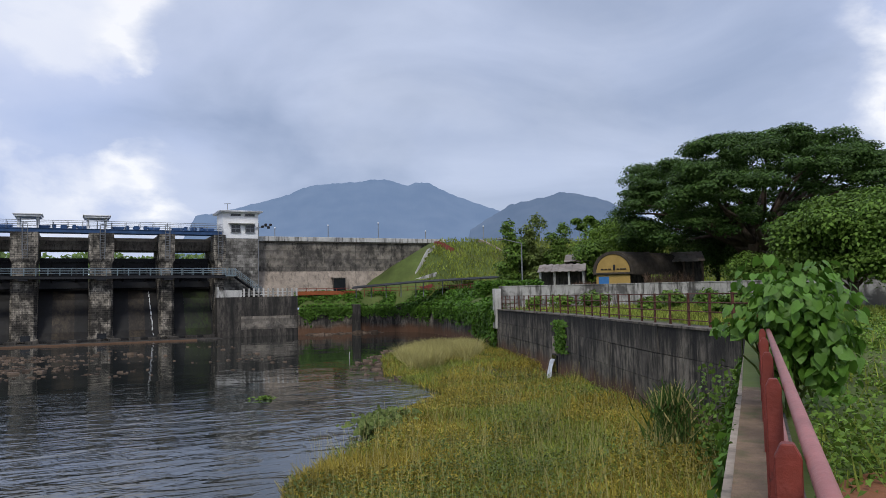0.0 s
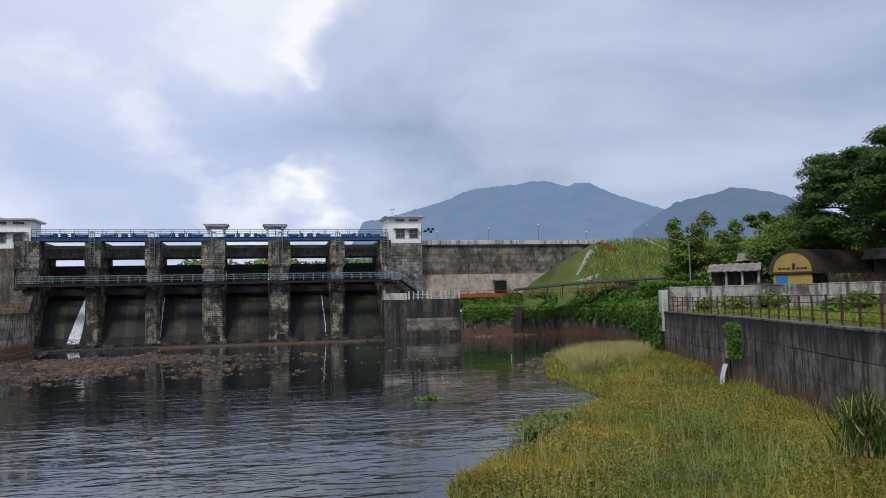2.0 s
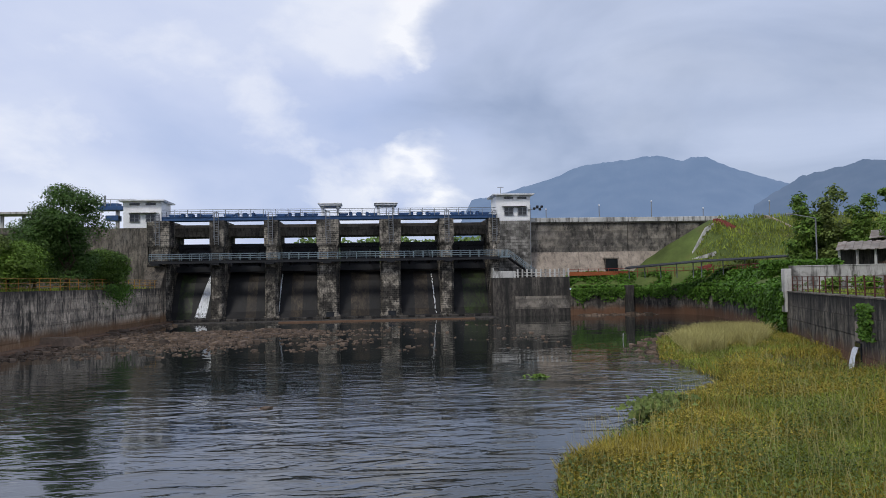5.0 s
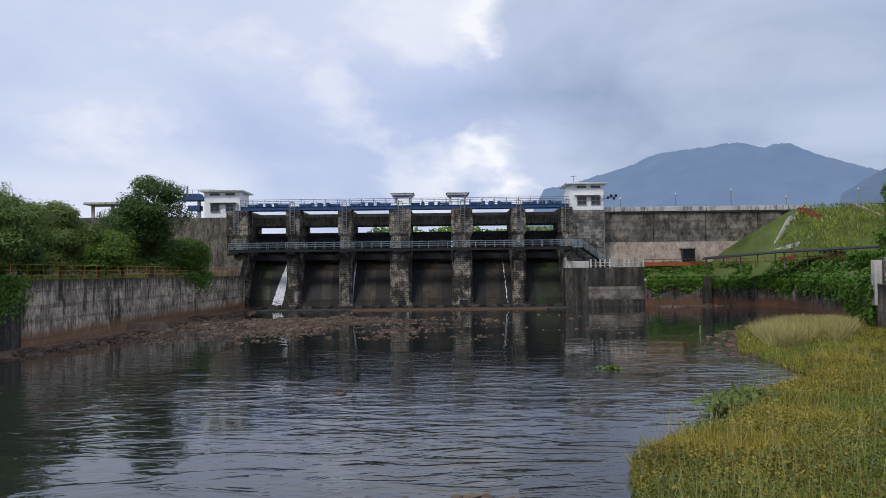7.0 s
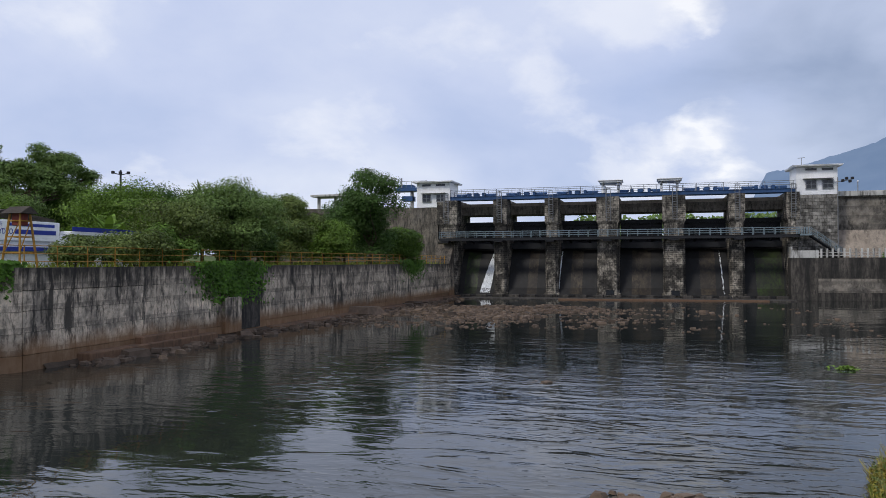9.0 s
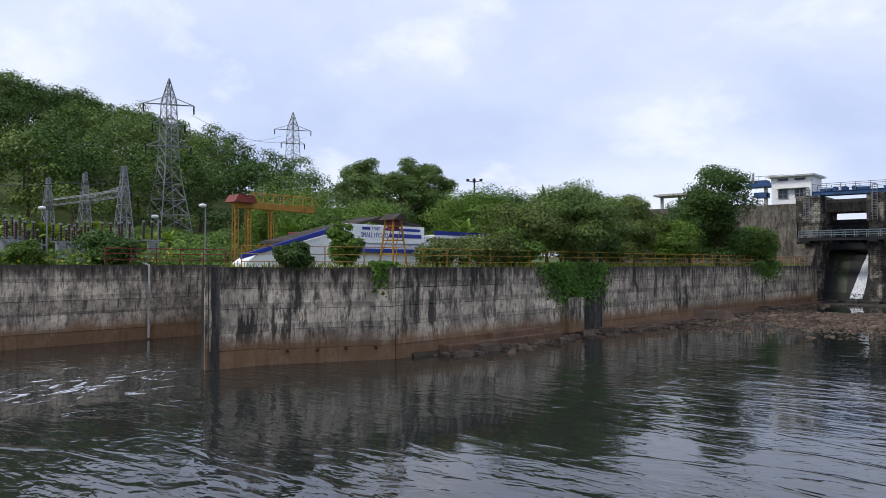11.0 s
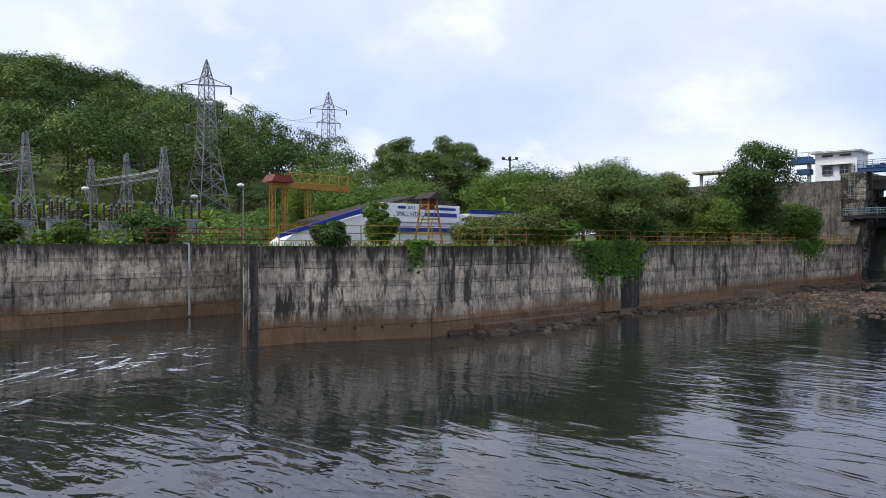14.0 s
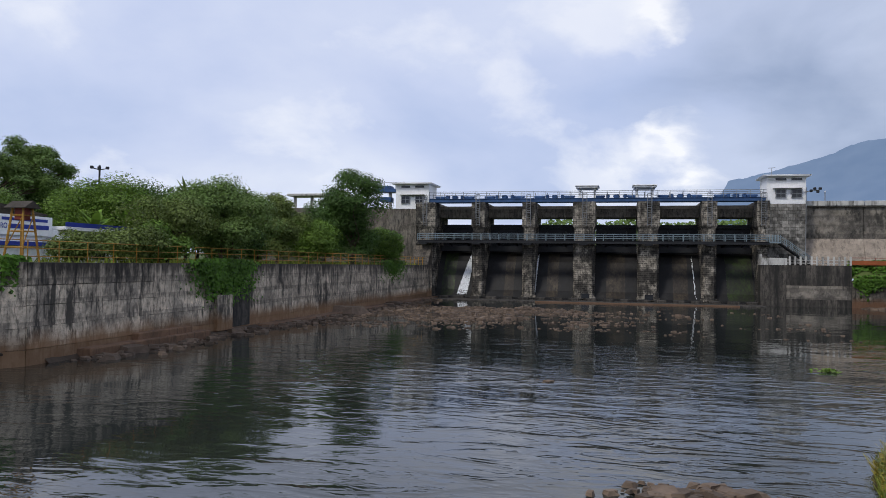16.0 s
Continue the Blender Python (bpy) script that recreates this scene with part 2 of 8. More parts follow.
conc_grey = mat("grey_concrete", (0.215, 0.187, 0.15), 0.9, scale=0.7, vary=0.45, bump=0.4, fine_streak=((0.03, 0.028, 0.025), 4.0, 0.47, 0.64, 0.85), silt_mark=((0.15, 0.085, 0.05), 0.55, 1.2),
                streak=(BLACK, 0.9, 0.52, 0.7, 0.75), stain=((0.10, 0.095, 0.09), 0.35, 0.5, 0.7, 0.6))
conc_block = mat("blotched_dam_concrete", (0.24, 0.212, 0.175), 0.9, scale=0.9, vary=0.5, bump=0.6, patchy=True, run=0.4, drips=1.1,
                 streak=(BLACK, 1.3, 0.50, 0.62, 0.8), stain=((0.05, 0.047, 0.043), 0.5, 0.47, 0.62, 0.8), fine_streak=((0.33, 0.30, 0.26), 2.2, 0.60, 0.70, 0.6))
conc_light = mat("pale_concrete", (0.36, 0.30, 0.24), 0.9, scale=0.6, vary=0.3, bump=0.4, fine_streak=((0.08, 0.07, 0.06), 3.0, 0.52, 0.7, 0.7),
                 streak=((0.06, 0.055, 0.05), 0.8, 0.55, 0.72, 0.8))
conc_dark = mat("black_stained_concrete", (0.12, 0.106, 0.09), 0.9, scale=0.5, vary=0.4, bump=0.5, fine_streak=((0.02, 0.019, 0.018), 3.5, 0.44, 0.62, 0.85),
                streak=(BLACK, 1.0, 0.40, 0.62, 0.9))
masonry = mat("rubble_masonry", (0.27, 0.247, 0.212), 0.95, courses=(0.46, 0.25, (1.75, 1.7, 1.6)), scale=1.4, vary=0.7, bump=1.0, bump_scale=3.0,
              stain=((0.022, 0.021, 0.020), 0.55, 0.46, 0.57, 0.88), fine_streak=((0.025, 0.023, 0.021), 2.6, 0.50, 0.60, 0.75),
              streak=(BLACK, 0.7, 0.50, 0.62, 0.7), run=0.3)
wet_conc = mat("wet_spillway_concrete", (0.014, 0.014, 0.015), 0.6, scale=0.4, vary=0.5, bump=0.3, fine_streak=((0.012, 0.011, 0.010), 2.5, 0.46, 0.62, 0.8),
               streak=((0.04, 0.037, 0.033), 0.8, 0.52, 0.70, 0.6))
moss_conc = mat("mossy_wet_concrete", (0.026, 0.044, 0.008), 0.5, scale=0.6, vary=0.5, bump=0.3, fine_streak=((0.012, 0.012, 0.010), 2.5, 0.44, 0.60, 0.9),
                streak=((0.02, 0.02, 0.014), 0.9, 0.42, 0.64, 0.9))
rust_conc = mat("rusty_wet_concrete", (0.06, 0.046, 0.03), 0.55, scale=0.6, vary=0.5, bump=0.3, fine_streak=((0.016, 0.013, 0.011), 2.5, 0.44, 0.60, 0.9),
                streak=((0.025, 0.02, 0.015), 0.9, 0.42, 0.64, 0.9))
white = mat("white_limewash", (0.88, 0.88, 0.88), 0.8, scale=0.6, vary=0.08, bump=0.1, streak=((0.45, 0.45, 0.44), 1.2, 0.6, 0.8, 0.5))
white_old = mat("peeling_white_limewash", (0.52, 0.51, 0.48), 0.9, scale=0.8, vary=0.2, bump=0.3,
                streak=((0.10, 0.095, 0.085), 1.8, 0.48, 0.62, 0.9))
stained_white = mat("black_stained_limewash", (0.40, 0.39, 0.365), 0.9, scale=0.8, vary=0.25, bump=0.3, stain=((0.05, 0.048, 0.045), 0.55, 0.5, 0.6, 0.85),
                    streak=((0.06, 0.056, 0.05), 1.8, 0.48, 0.60, 0.9))
blue_steel = mat("blue_painted_steel", (0.035, 0.085, 0.20), 0.5, 0.0, scale=1.0, vary=0.3, bump=0.1)
teal = mat("pale_teal_painted_steel", (0.20, 0.26, 0.29), 0.5, scale=1.0, vary=0.2, bump=0.1)
steel = mat("galvanised_steel", (0.26, 0.27, 0.28), 0.55, 0.5, scale=1.0, vary=0.25, bump=0.1)
# dark steel; on the gates this black also paints the bay's shadow
gate_black = mat("black_steel_with_gate_shade", (0.018, 0.019, 0.022), 0.6, scale=0.5, vary=0.4, bump=0.2)
yellow = mat("yellow_painted_steel", (0.36, 0.19, 0.028), 0.55, scale=1.2, vary=0.25, bump=0.1, stain=((0.16, 0.06, 0.02), 2.0, 0.55, 0.7, 0.7))
rust_red = mat("rusty_red_paint", (0.20, 0.040, 0.028), 0.55, scale=3.0, vary=0.35, bump=0.2, stain=((0.05, 0.015, 0.012), 14.0, 0.62, 0.7, 0.8))
fence_rust = mat("dark_rust_paint", (0.115, 0.040, 0.026), 0.7, scale=3.0, vary=0.35, bump=0.2, stain=((0.04, 0.018, 0.012), 9.0, 0.5, 0.65, 0.7))
rail_pink = mat("faded_red_pipe_paint", (0.37, 0.15, 0.135), 0.45, scale=4.0, vary=0.2, bump=0.1, stain=((0.24, 0.13, 0.12), 9.0, 0.55, 0.7, 0.6))
glass_hollow_dark = mat("dark_window_and_hollow", (0.02, 0.022, 0.025), 0.15, scale=1.0, vary=0.1, bump=0.0, spec=0.5)
blue_paint = mat("deep_blue_paint", (0.03, 0.05, 0.30), 0.6, scale=1.0, vary=0.15, bump=0.1)
door_blue = mat("bright_blue_door_paint", (0.04, 0.17, 0.42), 0.6, scale=1.0, vary=0.15, bump=0.1)
ochre = mat("ochre_plaster", (0.40, 0.27, 0.085), 0.85, scale=1.0, vary=0.15, bump=0.2, streak=((0.2, 0.13, 0.05), 1.0, 0.55, 0.75, 0.5))
tin = mat("rusty_tin_roof", (0.25, 0.22, 0.19), 0.7, scale=1.2, vary=0.35, bump=0.2, stain=((0.13, 0.075, 0.05), 0.8, 0.5, 0.7, 0.8))
thatch = mat("dark_thatch", (0.06, 0.05, 0.04), 0.95, scale=2.0, vary=0.4, bump=0.8)
brush = mat("dry_brushwood", (0.15, 0.10, 0.07), 0.95, scale=2.0, vary=0.4, bump=0.8, island=0.4)
red_brick = mat("red_painted_steps", (0.24, 0.06, 0.05), 0.85, scale=1.0, vary=0.2, bump=0.2)
earth = mat("red_earth", (0.24, 0.10, 0.045), 0.95, scale=0.9, vary=0.35, bump=0.6)
rock = mat("brown_river_rock", (0.115, 0.082, 0.058), 0.85, scale=1.5, vary=0.4, bump=0.6, island=0.45)
bark = mat("bark", (0.10, 0.075, 0.055), 0.95, scale=3.0, vary=0.35, bump=0.8)
porcelain = mat("brown_porcelain", (0.045, 0.022, 0.017), 0.5, scale=2.0, vary=0.2, bump=0.0, spec=0.5)
grey_box = mat("grey_painted_steel", (0.26, 0.27, 0.27), 0.6, scale=1.0, vary=0.15, bump=0.1)
orange = mat("orange_net", (0.30, 0.085, 0.03), 0.8, scale=2.0, vary=0.2, bump=0.1)
ground_green = mat("weedy_ground", (0.085, 0.115, 0.028), 0.95, scale=0.25, vary=0.4, bump=0.8, bump_scale=2.0,
                   stain=((0.13, 0.095, 0.04), 0.3, 0.55, 0.7, 0.6))
lawn = mat("lawn_slope", (0.105, 0.135, 0.03), 0.95, scale=0.2, vary=0.3, bump=0.8, bump_scale=2.0,
           stain=((0.15, 0.14, 0.05), 0.12, 0.5, 0.7, 0.6))
silt = mat("muddy_grass_bank", (0.12, 0.115, 0.035), 0.95, scale=0.5, vary=0.4, bump=0.8)
foam = mat("white_water", (0.80, 0.83, 0.86), 0.6, scale=4.0, vary=0.1, bump=0.4, island=0.15)


def green(name, col, island=0.4, leaf=0.22, rough=0.55):
    return mat(name, col, rough, scale=0.35, vary=0.35, bump=0.0, island=island, leaf=leaf, spec=0.2)


leaf_dark = green("dark_leaves", (0.068, 0.128, 0.028))
leaf_mid = green("green_leaves", (0.115, 0.198, 0.032))
leaf_light = green("light_green_leaves", (0.135, 0.225, 0.032))
leaf_olive = green("olive_leaves", (0.135, 0.180, 0.045))
leaf_forest = green("forest_leaves", (0.138, 0.212, 0.055), 0.3)
leaf_canopy = green("pale_forest_leaves", (0.16, 0.24, 0.055), 0.3)
leaf_banana = green("yellow_green_banana_leaves", (0.20, 0.29, 0.04), 0.3, 0.3)
leaf_big = green("large_soft_leaves", (0.085, 0.19, 0.022), 0.25, 0.3)
leaf_ivy = green("ivy_leaves", (0.080, 0.170, 0.020), 0.45)
grass_gold = green("golden_green_grass", (0.33, 0.265, 0.045), 0.5, 0.25, 0.7)
grass_green = green("fresh_grass", (0.225, 0.268, 0.046), 0.5, 0.25, 0.7)
grass_pale = green("pale_dry_grass", (0.42, 0.38, 0.15), 0.25, 0.25, 0.8)

# water: dark, with wind ripples of two lengths
water_m = bpy.data.materials.new("river_water")
water_m.use_nodes = True
n_, l_ = water_m.node_tree.nodes, water_m.node_tree.links
b_ = n_["Principled BSDF"]
b_.inputs["Base Color"].default_value = (0.020, 0.023, 0.020, 1)
b_.inputs["Roughness"].default_value = 0.025
b_.inputs["IOR"].default_value = 1.5
g_ = n_.new("ShaderNodeNewGeometry")
heights = []
for rot_z, stretch, sc, dist_, amount in ((8, (0.40, 1.0, 1.0), 0.95, 1.1, 1.25), (-14, (0.5, 1.0, 1.0), 3.4, 0.8, 0.29), (60, (1, 1, 1), 0.22, 0.3, 0.5)):
    mp_ = n_.new("ShaderNodeMapping")
    mp_.inputs["Rotation"].default_value[2] = radians(rot_z)
    mp_.inputs["Scale"].default_value = stretch
    l_.new(g_.outputs["Position"], mp_.inputs["Vector"])
    t_ = n_.new("ShaderNodeTexNoise")
    t_.inputs["Scale"].default_value, t_.inputs["Detail"].default_value, t_.inputs["Distortion"].default_value = sc, 2.0, dist_
    l_.new(mp_.outputs[0], t_.inputs["Vector"])
    q_ = n_.new("ShaderNodeMath"); q_.operation = "MULTIPLY"; q_.inputs[1].default_value = amount
    pw_ = n_.new("ShaderNodeMath"); pw_.operation = "POWER"; pw_.inputs[1].default_value = 3.6
    l_.new(t_.outputs["Fac"], pw_.inputs[0])
    l_.new(pw_.outputs[0], q_.inputs[0])
    heights.append(q_)
s1_ = n_.new("ShaderNodeMath"); s2_ = n_.new("ShaderNodeMath")
l_.new(heights[0].outputs[0], s1_.inputs[0]); l_.new(heights[1].outputs[0], s1_.inputs[1])
# wind reaches the water in patches
wp_ = n_.new("ShaderNodeTexNoise"); wp_.inputs["Scale"].default_value, wp_.inputs["Detail"].default_value = 0.09, 2.0
l_.new(g_.outputs["Position"], wp_.inputs["Vector"])
wr_ = n_.new("ShaderNodeMapRange")
wr_.inputs["From Min"].default_value, wr_.inputs["From Max"].default_value, wr_.inputs["To Min"].default_value, wr_.inputs["To Max"].default_value = 0.38, 0.64, 0.12, 1.15
l_.new(wp_.outputs["Fac"], wr_.inputs["Value"])
wm_ = n_.new("ShaderNodeMath"); wm_.operation = "MULTIPLY"
# and the dam shelters the water at its foot
sp_ = n_.new("ShaderNodeSeparateXYZ")
l_.new(g_.outputs["Position"], sp_.inputs[0])
lee_ = n_.new("ShaderNodeMapRange")
lee_.interpolation_type = "SMOOTHSTEP"
lee_.inputs["From Min"].default_value, lee_.inputs["From Max"].default_value, lee_.inputs["To Min"].default_value, lee_.inputs["To Max"].default_value = 22.0, 52.0, 1.0, 0.12
l_.new(sp_.outputs["Y"], lee_.inputs["Value"])
lm_ = n_.new("ShaderNodeMath"); lm_.operation = "MULTIPLY"
l_.new(wr_.outputs[0], lm_.inputs[0]); l_.new(lee_.outputs[0], lm_.inputs[1])
lw_ = n_.new("ShaderNodeMapRange")
lw_.interpolation_type = "SMOOTHSTEP"
lw_.inputs["From Min"].default_value, lw_.inputs["From Max"].default_value, lw_.inputs["To Min"].default_value, lw_.inputs["To Max"].default_value = -17.0, -2.0, 0.5, 1.0
l_.new(sp_.outputs["X"], lw_.inputs["Value"])
lx_ = n_.new("ShaderNodeMath"); lx_.operation = "MULTIPLY"
l_.new(lm_.outputs[0], lx_.inputs[0]); l_.new(lw_.outputs[0], lx_.inputs[1])
l_.new(s1_.outputs[0], wm_.inputs[0]); l_.new(lx_.outputs[0], wm_.inputs[1])
l_.new(wm_.outputs[0], s2_.inputs[0]); l_.new(heights[2].outputs[0], s2_.inputs[1])
bp_ = n_.new("ShaderNodeBump")
bp_.inputs["Strength"].default_value, bp_.inputs["Distance"].default_value = 1.0, 0.14
l_.new(s2_.outputs[0], bp_.inputs["Height"])
l_.new(bp_.outputs[0], b_.inputs["Normal"])
# torn white foam where the tailrace meets the river
fd_ = n_.new("ShaderNodeMapping"); fd_.vector_type = "TEXTURE"
fd_.inputs["Location"].default_value = (-28.6, 10.5, 0)
fd_.inputs["Rotation"].default_value[2] = radians(109)
l_.new(g_.outputs["Position"], fd_.inputs["Vector"])
fe_ = n_.new("ShaderNodeMapping"); fe_.inputs["Scale"].default_value = (1 / 11.5, 1 / 6.0, 0)
l_.new(fd_.outputs[0], fe_.inputs["Vector"])
fl_ = n_.new("ShaderNodeVectorMath"); fl_.operation = "LENGTH"
l_.new(fe_.outputs[0], fl_.inputs[0])
fs_ = n_.new("ShaderNodeMapping"); fs_.inputs["Scale"].default_value = (0.45, 1.0, 1)
l_.new(fd_.outputs[0], fs_.inputs["Vector"])
fn_ = n_.new("ShaderNodeTexNoise")
fn_.inputs["Scale"].default_value, fn_.inputs["Detail"].default_value, fn_.inputs["Roughness"].default_value, fn_.inputs["Distortion"].default_value = 0.8, 10.0, 0.72, 2.2
l_.new(fs_.outputs[0], fn_.inputs["Vector"])
fq_ = n_.new("ShaderNodeMath"); fq_.operation = "MULTIPLY_ADD"; fq_.inputs[1].default_value, fq_.inputs[2].default_value = -0.15, 0.15
l_.new(fl_.outputs["Value"], fq_.inputs[0])
fa_ = n_.new("ShaderNodeMath")
l_.new(fn_.outputs["Fac"], fa_.inputs[0]); l_.new(fq_.outputs[0], fa_.inputs[1])
fr_ = n_.new("ShaderNodeMapRange")
fr_.inputs["From Min"].default_value, fr_.inputs["From Max"].default_value = 0.635, 0.75
l_.new(fa_.outputs[0], fr_.inputs["Value"])
fc_ = n_.new("ShaderNodeMixRGB")
fc_.inputs["Color1"].default_value, fc_.inputs["Color2"].default_value = (0.020, 0.023, 0.020, 1), (0.72, 0.75, 0.78, 1)
l_.new(fr_.outputs[0], fc_.inputs["Fac"]); l_.new(fc_.outputs[0], b_.inputs["Base Color"])
fg_ = n_.new("ShaderNodeMapRange"); fg_.inputs["To Min"].default_value, fg_.inputs["To Max"].default_value = 0.025, 0.7
l_.new(fr_.outputs[0], fg_.inputs["Value"]); l_.new(fg_.outputs[0], b_.inputs["Roughness"])

# haze of kilometres of damp air, painted onto the mountains as a bluish glow
far_m = bpy.data.materials.new("haze_painted_mountain")
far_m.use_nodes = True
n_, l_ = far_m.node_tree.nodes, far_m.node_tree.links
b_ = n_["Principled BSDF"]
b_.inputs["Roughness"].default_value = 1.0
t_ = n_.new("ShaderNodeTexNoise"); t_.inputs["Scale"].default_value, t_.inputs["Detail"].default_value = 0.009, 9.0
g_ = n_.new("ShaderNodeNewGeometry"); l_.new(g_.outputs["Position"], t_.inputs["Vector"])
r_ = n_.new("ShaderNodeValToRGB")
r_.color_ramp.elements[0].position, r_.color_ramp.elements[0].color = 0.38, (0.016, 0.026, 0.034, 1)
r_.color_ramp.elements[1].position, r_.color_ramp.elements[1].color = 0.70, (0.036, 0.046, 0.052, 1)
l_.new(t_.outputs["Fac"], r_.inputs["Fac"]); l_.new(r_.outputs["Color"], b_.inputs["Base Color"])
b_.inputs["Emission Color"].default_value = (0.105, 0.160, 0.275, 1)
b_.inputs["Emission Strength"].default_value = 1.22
# the nearer hill gets a weaker glow of painted haze
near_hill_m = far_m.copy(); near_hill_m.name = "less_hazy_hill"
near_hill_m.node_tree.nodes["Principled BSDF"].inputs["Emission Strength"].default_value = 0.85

# ---- builders ----
rng = np.random.default_rng(7)


def box(bm, x0, x1, y0, y1, z0, z1, bevel=0.0):
    r = bmesh.ops.create_cube(bm, size=1.0)
    vs = r["verts"]
    bmesh.ops.scale(bm, vec=(x1 - x0, y1 - y0, z1 - z0), verts=vs)
    bmesh.ops.translate(bm, vec=((x0 + x1) / 2, (y0 + y1) / 2, (z0 + z1) / 2), verts=vs)
    if bevel:
        es = list({e for v in vs for e in v.link_edges})
        bmesh.ops.bevel(bm, geom=es, offset=bevel, segments=1, affect="EDGES")
    return bm


def tube(bm, p, q, r, seg=6, r2=None):
    p, q = Vector(p), Vector(q)
    d = q - p
    m = Matrix.Translation((p + q) / 2) @ d.to_track_quat("Z", "Y").to_matrix().to_4x4()
    bmesh.ops.create_cone(bm, cap_ends=True, segments=seg, radius1=r, radius2=r if r2 is None else r2, depth=d.length, matrix=m)
    return bm


def prism(bm, outline, z0, z1):
    """A solid with a plan outline (counter-clockwise)."""
    lo = [bm.verts.new((x, y, z0)) for x, y in outline]
    hi = [bm.verts.new((x, y, z1)) for x, y in outline]
    n = len(outline)
    bm.faces.new(list(reversed(lo)))
    bm.faces.new(hi)
    for i in range(n):
        bm.faces.new((lo[i], lo[(i + 1) % n], hi[(i + 1) % n], hi[i]))
    return bm


def profile(bm, pts, x0, x1):
    """A solid with an outline in the y-z plane, drawn out from x0 to x1."""
    a = [bm.verts.new((x0, y, z)) for y, z in pts]
    b = [bm.verts.new((x1, y, z)) for y, z in pts]
    n = len(pts)
    bm.faces.new(a)
    bm.faces.new(list(reversed(b)))
    for i in range(n):
        bm.faces.new((a[i], b[i], b[(i + 1) % n], a[(i + 1) % n]))
    bmesh.ops.recalc_face_normals(bm, faces=bm.faces)
    return bm


def thing(name, label="", category="", group="", kind="", at=(0, 0, 0)):
    ob = new(name)
    ob.location = at
    return tagged(ob, label, category, group, kind)


def part(name, bm, material, parent, label="", smooth=False):
    me = bpy.data.meshes.new(name)
    bm.to_mesh(me)
    bm.free()
    if smooth:
        me.shade_smooth()
    me.materials.append(material)
    ob = new(name, me)
    if parent is not None:
        ob.parent = parent
        off = Vector(parent.location) if parent.parent is None else Vector()
        ob.matrix_parent_inverse = Matrix.Translation(-off)
    return tagged(ob, label)


def solid(name, bm, material, label="", category="", group="", kind="", smooth=False):
    return tagged(part(name, bm, material, None, smooth=smooth), label, category, group, kind)


def quads(name, V, material, parent=None, label="", category="", kind="", smooth=False):
    """A mesh of loose four-cornered pieces; V has the shape (n, 4, 3)."""
    n = len(V)
    me = bpy.data.meshes.new(name)
    me.vertices.add(n * 4)
    me.vertices.foreach_set("co", np.ascontiguousarray(V, dtype=np.float32).ravel())
    me.loops.add(n * 4)
    me.loops.foreach_set("vertex_index", np.arange(n * 4, dtype=np.int32))
    me.polygons.add(n)
    me.polygons.foreach_set("loop_start", np.arange(0, n * 4, 4, dtype=np.int32))
    me.update(calc_edges=True)
    me.materials.append(material)
    ob = new(name, me)
    if parent is not None:
        ob.parent = parent
        off = Vector(parent.location) if parent.parent is None else Vector()
        ob.matrix_parent_inverse = Matrix.Translation(-off)
    return tagged(ob, label, category, "", kind)


def leaf_quads(P, N, size, long=1.5):
    """Folded diamond leaves at the points P that face roughly N."""
    n = len(P)
    N = N / (np.linalg.norm(N, axis=1, keepdims=True) + 1e-9)
    a = rng.normal(size=(n, 3))
    U = np.cross(N, a)
    U /= np.linalg.norm(U, axis=1, keepdims=True) + 1e-9
    W = np.cross(N, U)
    s = (size * rng.uniform(0.6, 1.35, n))[:, None]
    tip = P + U * s * long * 0.5 - N * s * 0.25
    tail = P - U * s * long * 0.5
    return np.stack([tail, P + W * s * 0.5 + N * s * 0.1, tip, P - W * s * 0.5 + N * s * 0.1], 1)


def crown(clumps, n, size, up=0.5, fill=0.6):
    """Leaves in the outer shell of many clumps (x, y, z, rx, rz)."""
    C = np.array(clumps, float)
    w = C[:, 3] ** 2
    k = rng.choice(len(C), n, p=w / w.sum())
    d = rng.normal(size=(n, 3))
    d[:, 2] = np.abs(d[:, 2]) * np.where(rng.random(n) < 0.78, 1, -1)
    d /= np.linalg.norm(d, axis=1, keepdims=True)
    r = 1 - fill * rng.random(n) ** 1.5 + rng.normal(size=n) * 0.09
    R = np.stack([C[k, 3], C[k, 3], C[k, 4]], 1)
    P = C[k, :3] + d * R * r[:, None]
    N = d + rng.normal(size=(n, 3)) * 0.36 + np.array([0, 0, up])
    return leaf_quads(P, N, size)


def clumps_in(cx, cy, cz, rx, rz, n, cr, seed, flat=0.75):
    """Clump centres spread unevenly through an egg-shaped crown."""
    g = np.random.default_rng(seed)
    out = []
    for i in range(n):
        d = g.normal(size=3)
        d /= np.linalg.norm(d)
        r = g.uniform(0.10, 1.0) ** 0.6
        c = cr * g.uniform(0.6, 1.35)
        out.append((cx + d[0] * rx * r, cy + d[1] * rx * r, cz + d[2] * rz * r, c, c * flat))
    return out


def limb(bm, p, q, r0, r1, seed, seg=7, steps=4, bend=0.12):
    g = np.random.default_rng(seed)
    p, q = Vector(p), Vector(q)
    L = (q - p).length
    last = p
    for i in range(1, steps + 1):
        f = i / steps
        pt = p.lerp(q, f) + Vector(g.normal(size=3)) * L * bend * (1 - f) * f * 2
        tube(bm, last, pt, r0 + (r1 - r0) * (i - 1) / steps, seg, r0 + (r1 - r0) * f)
        last = pt


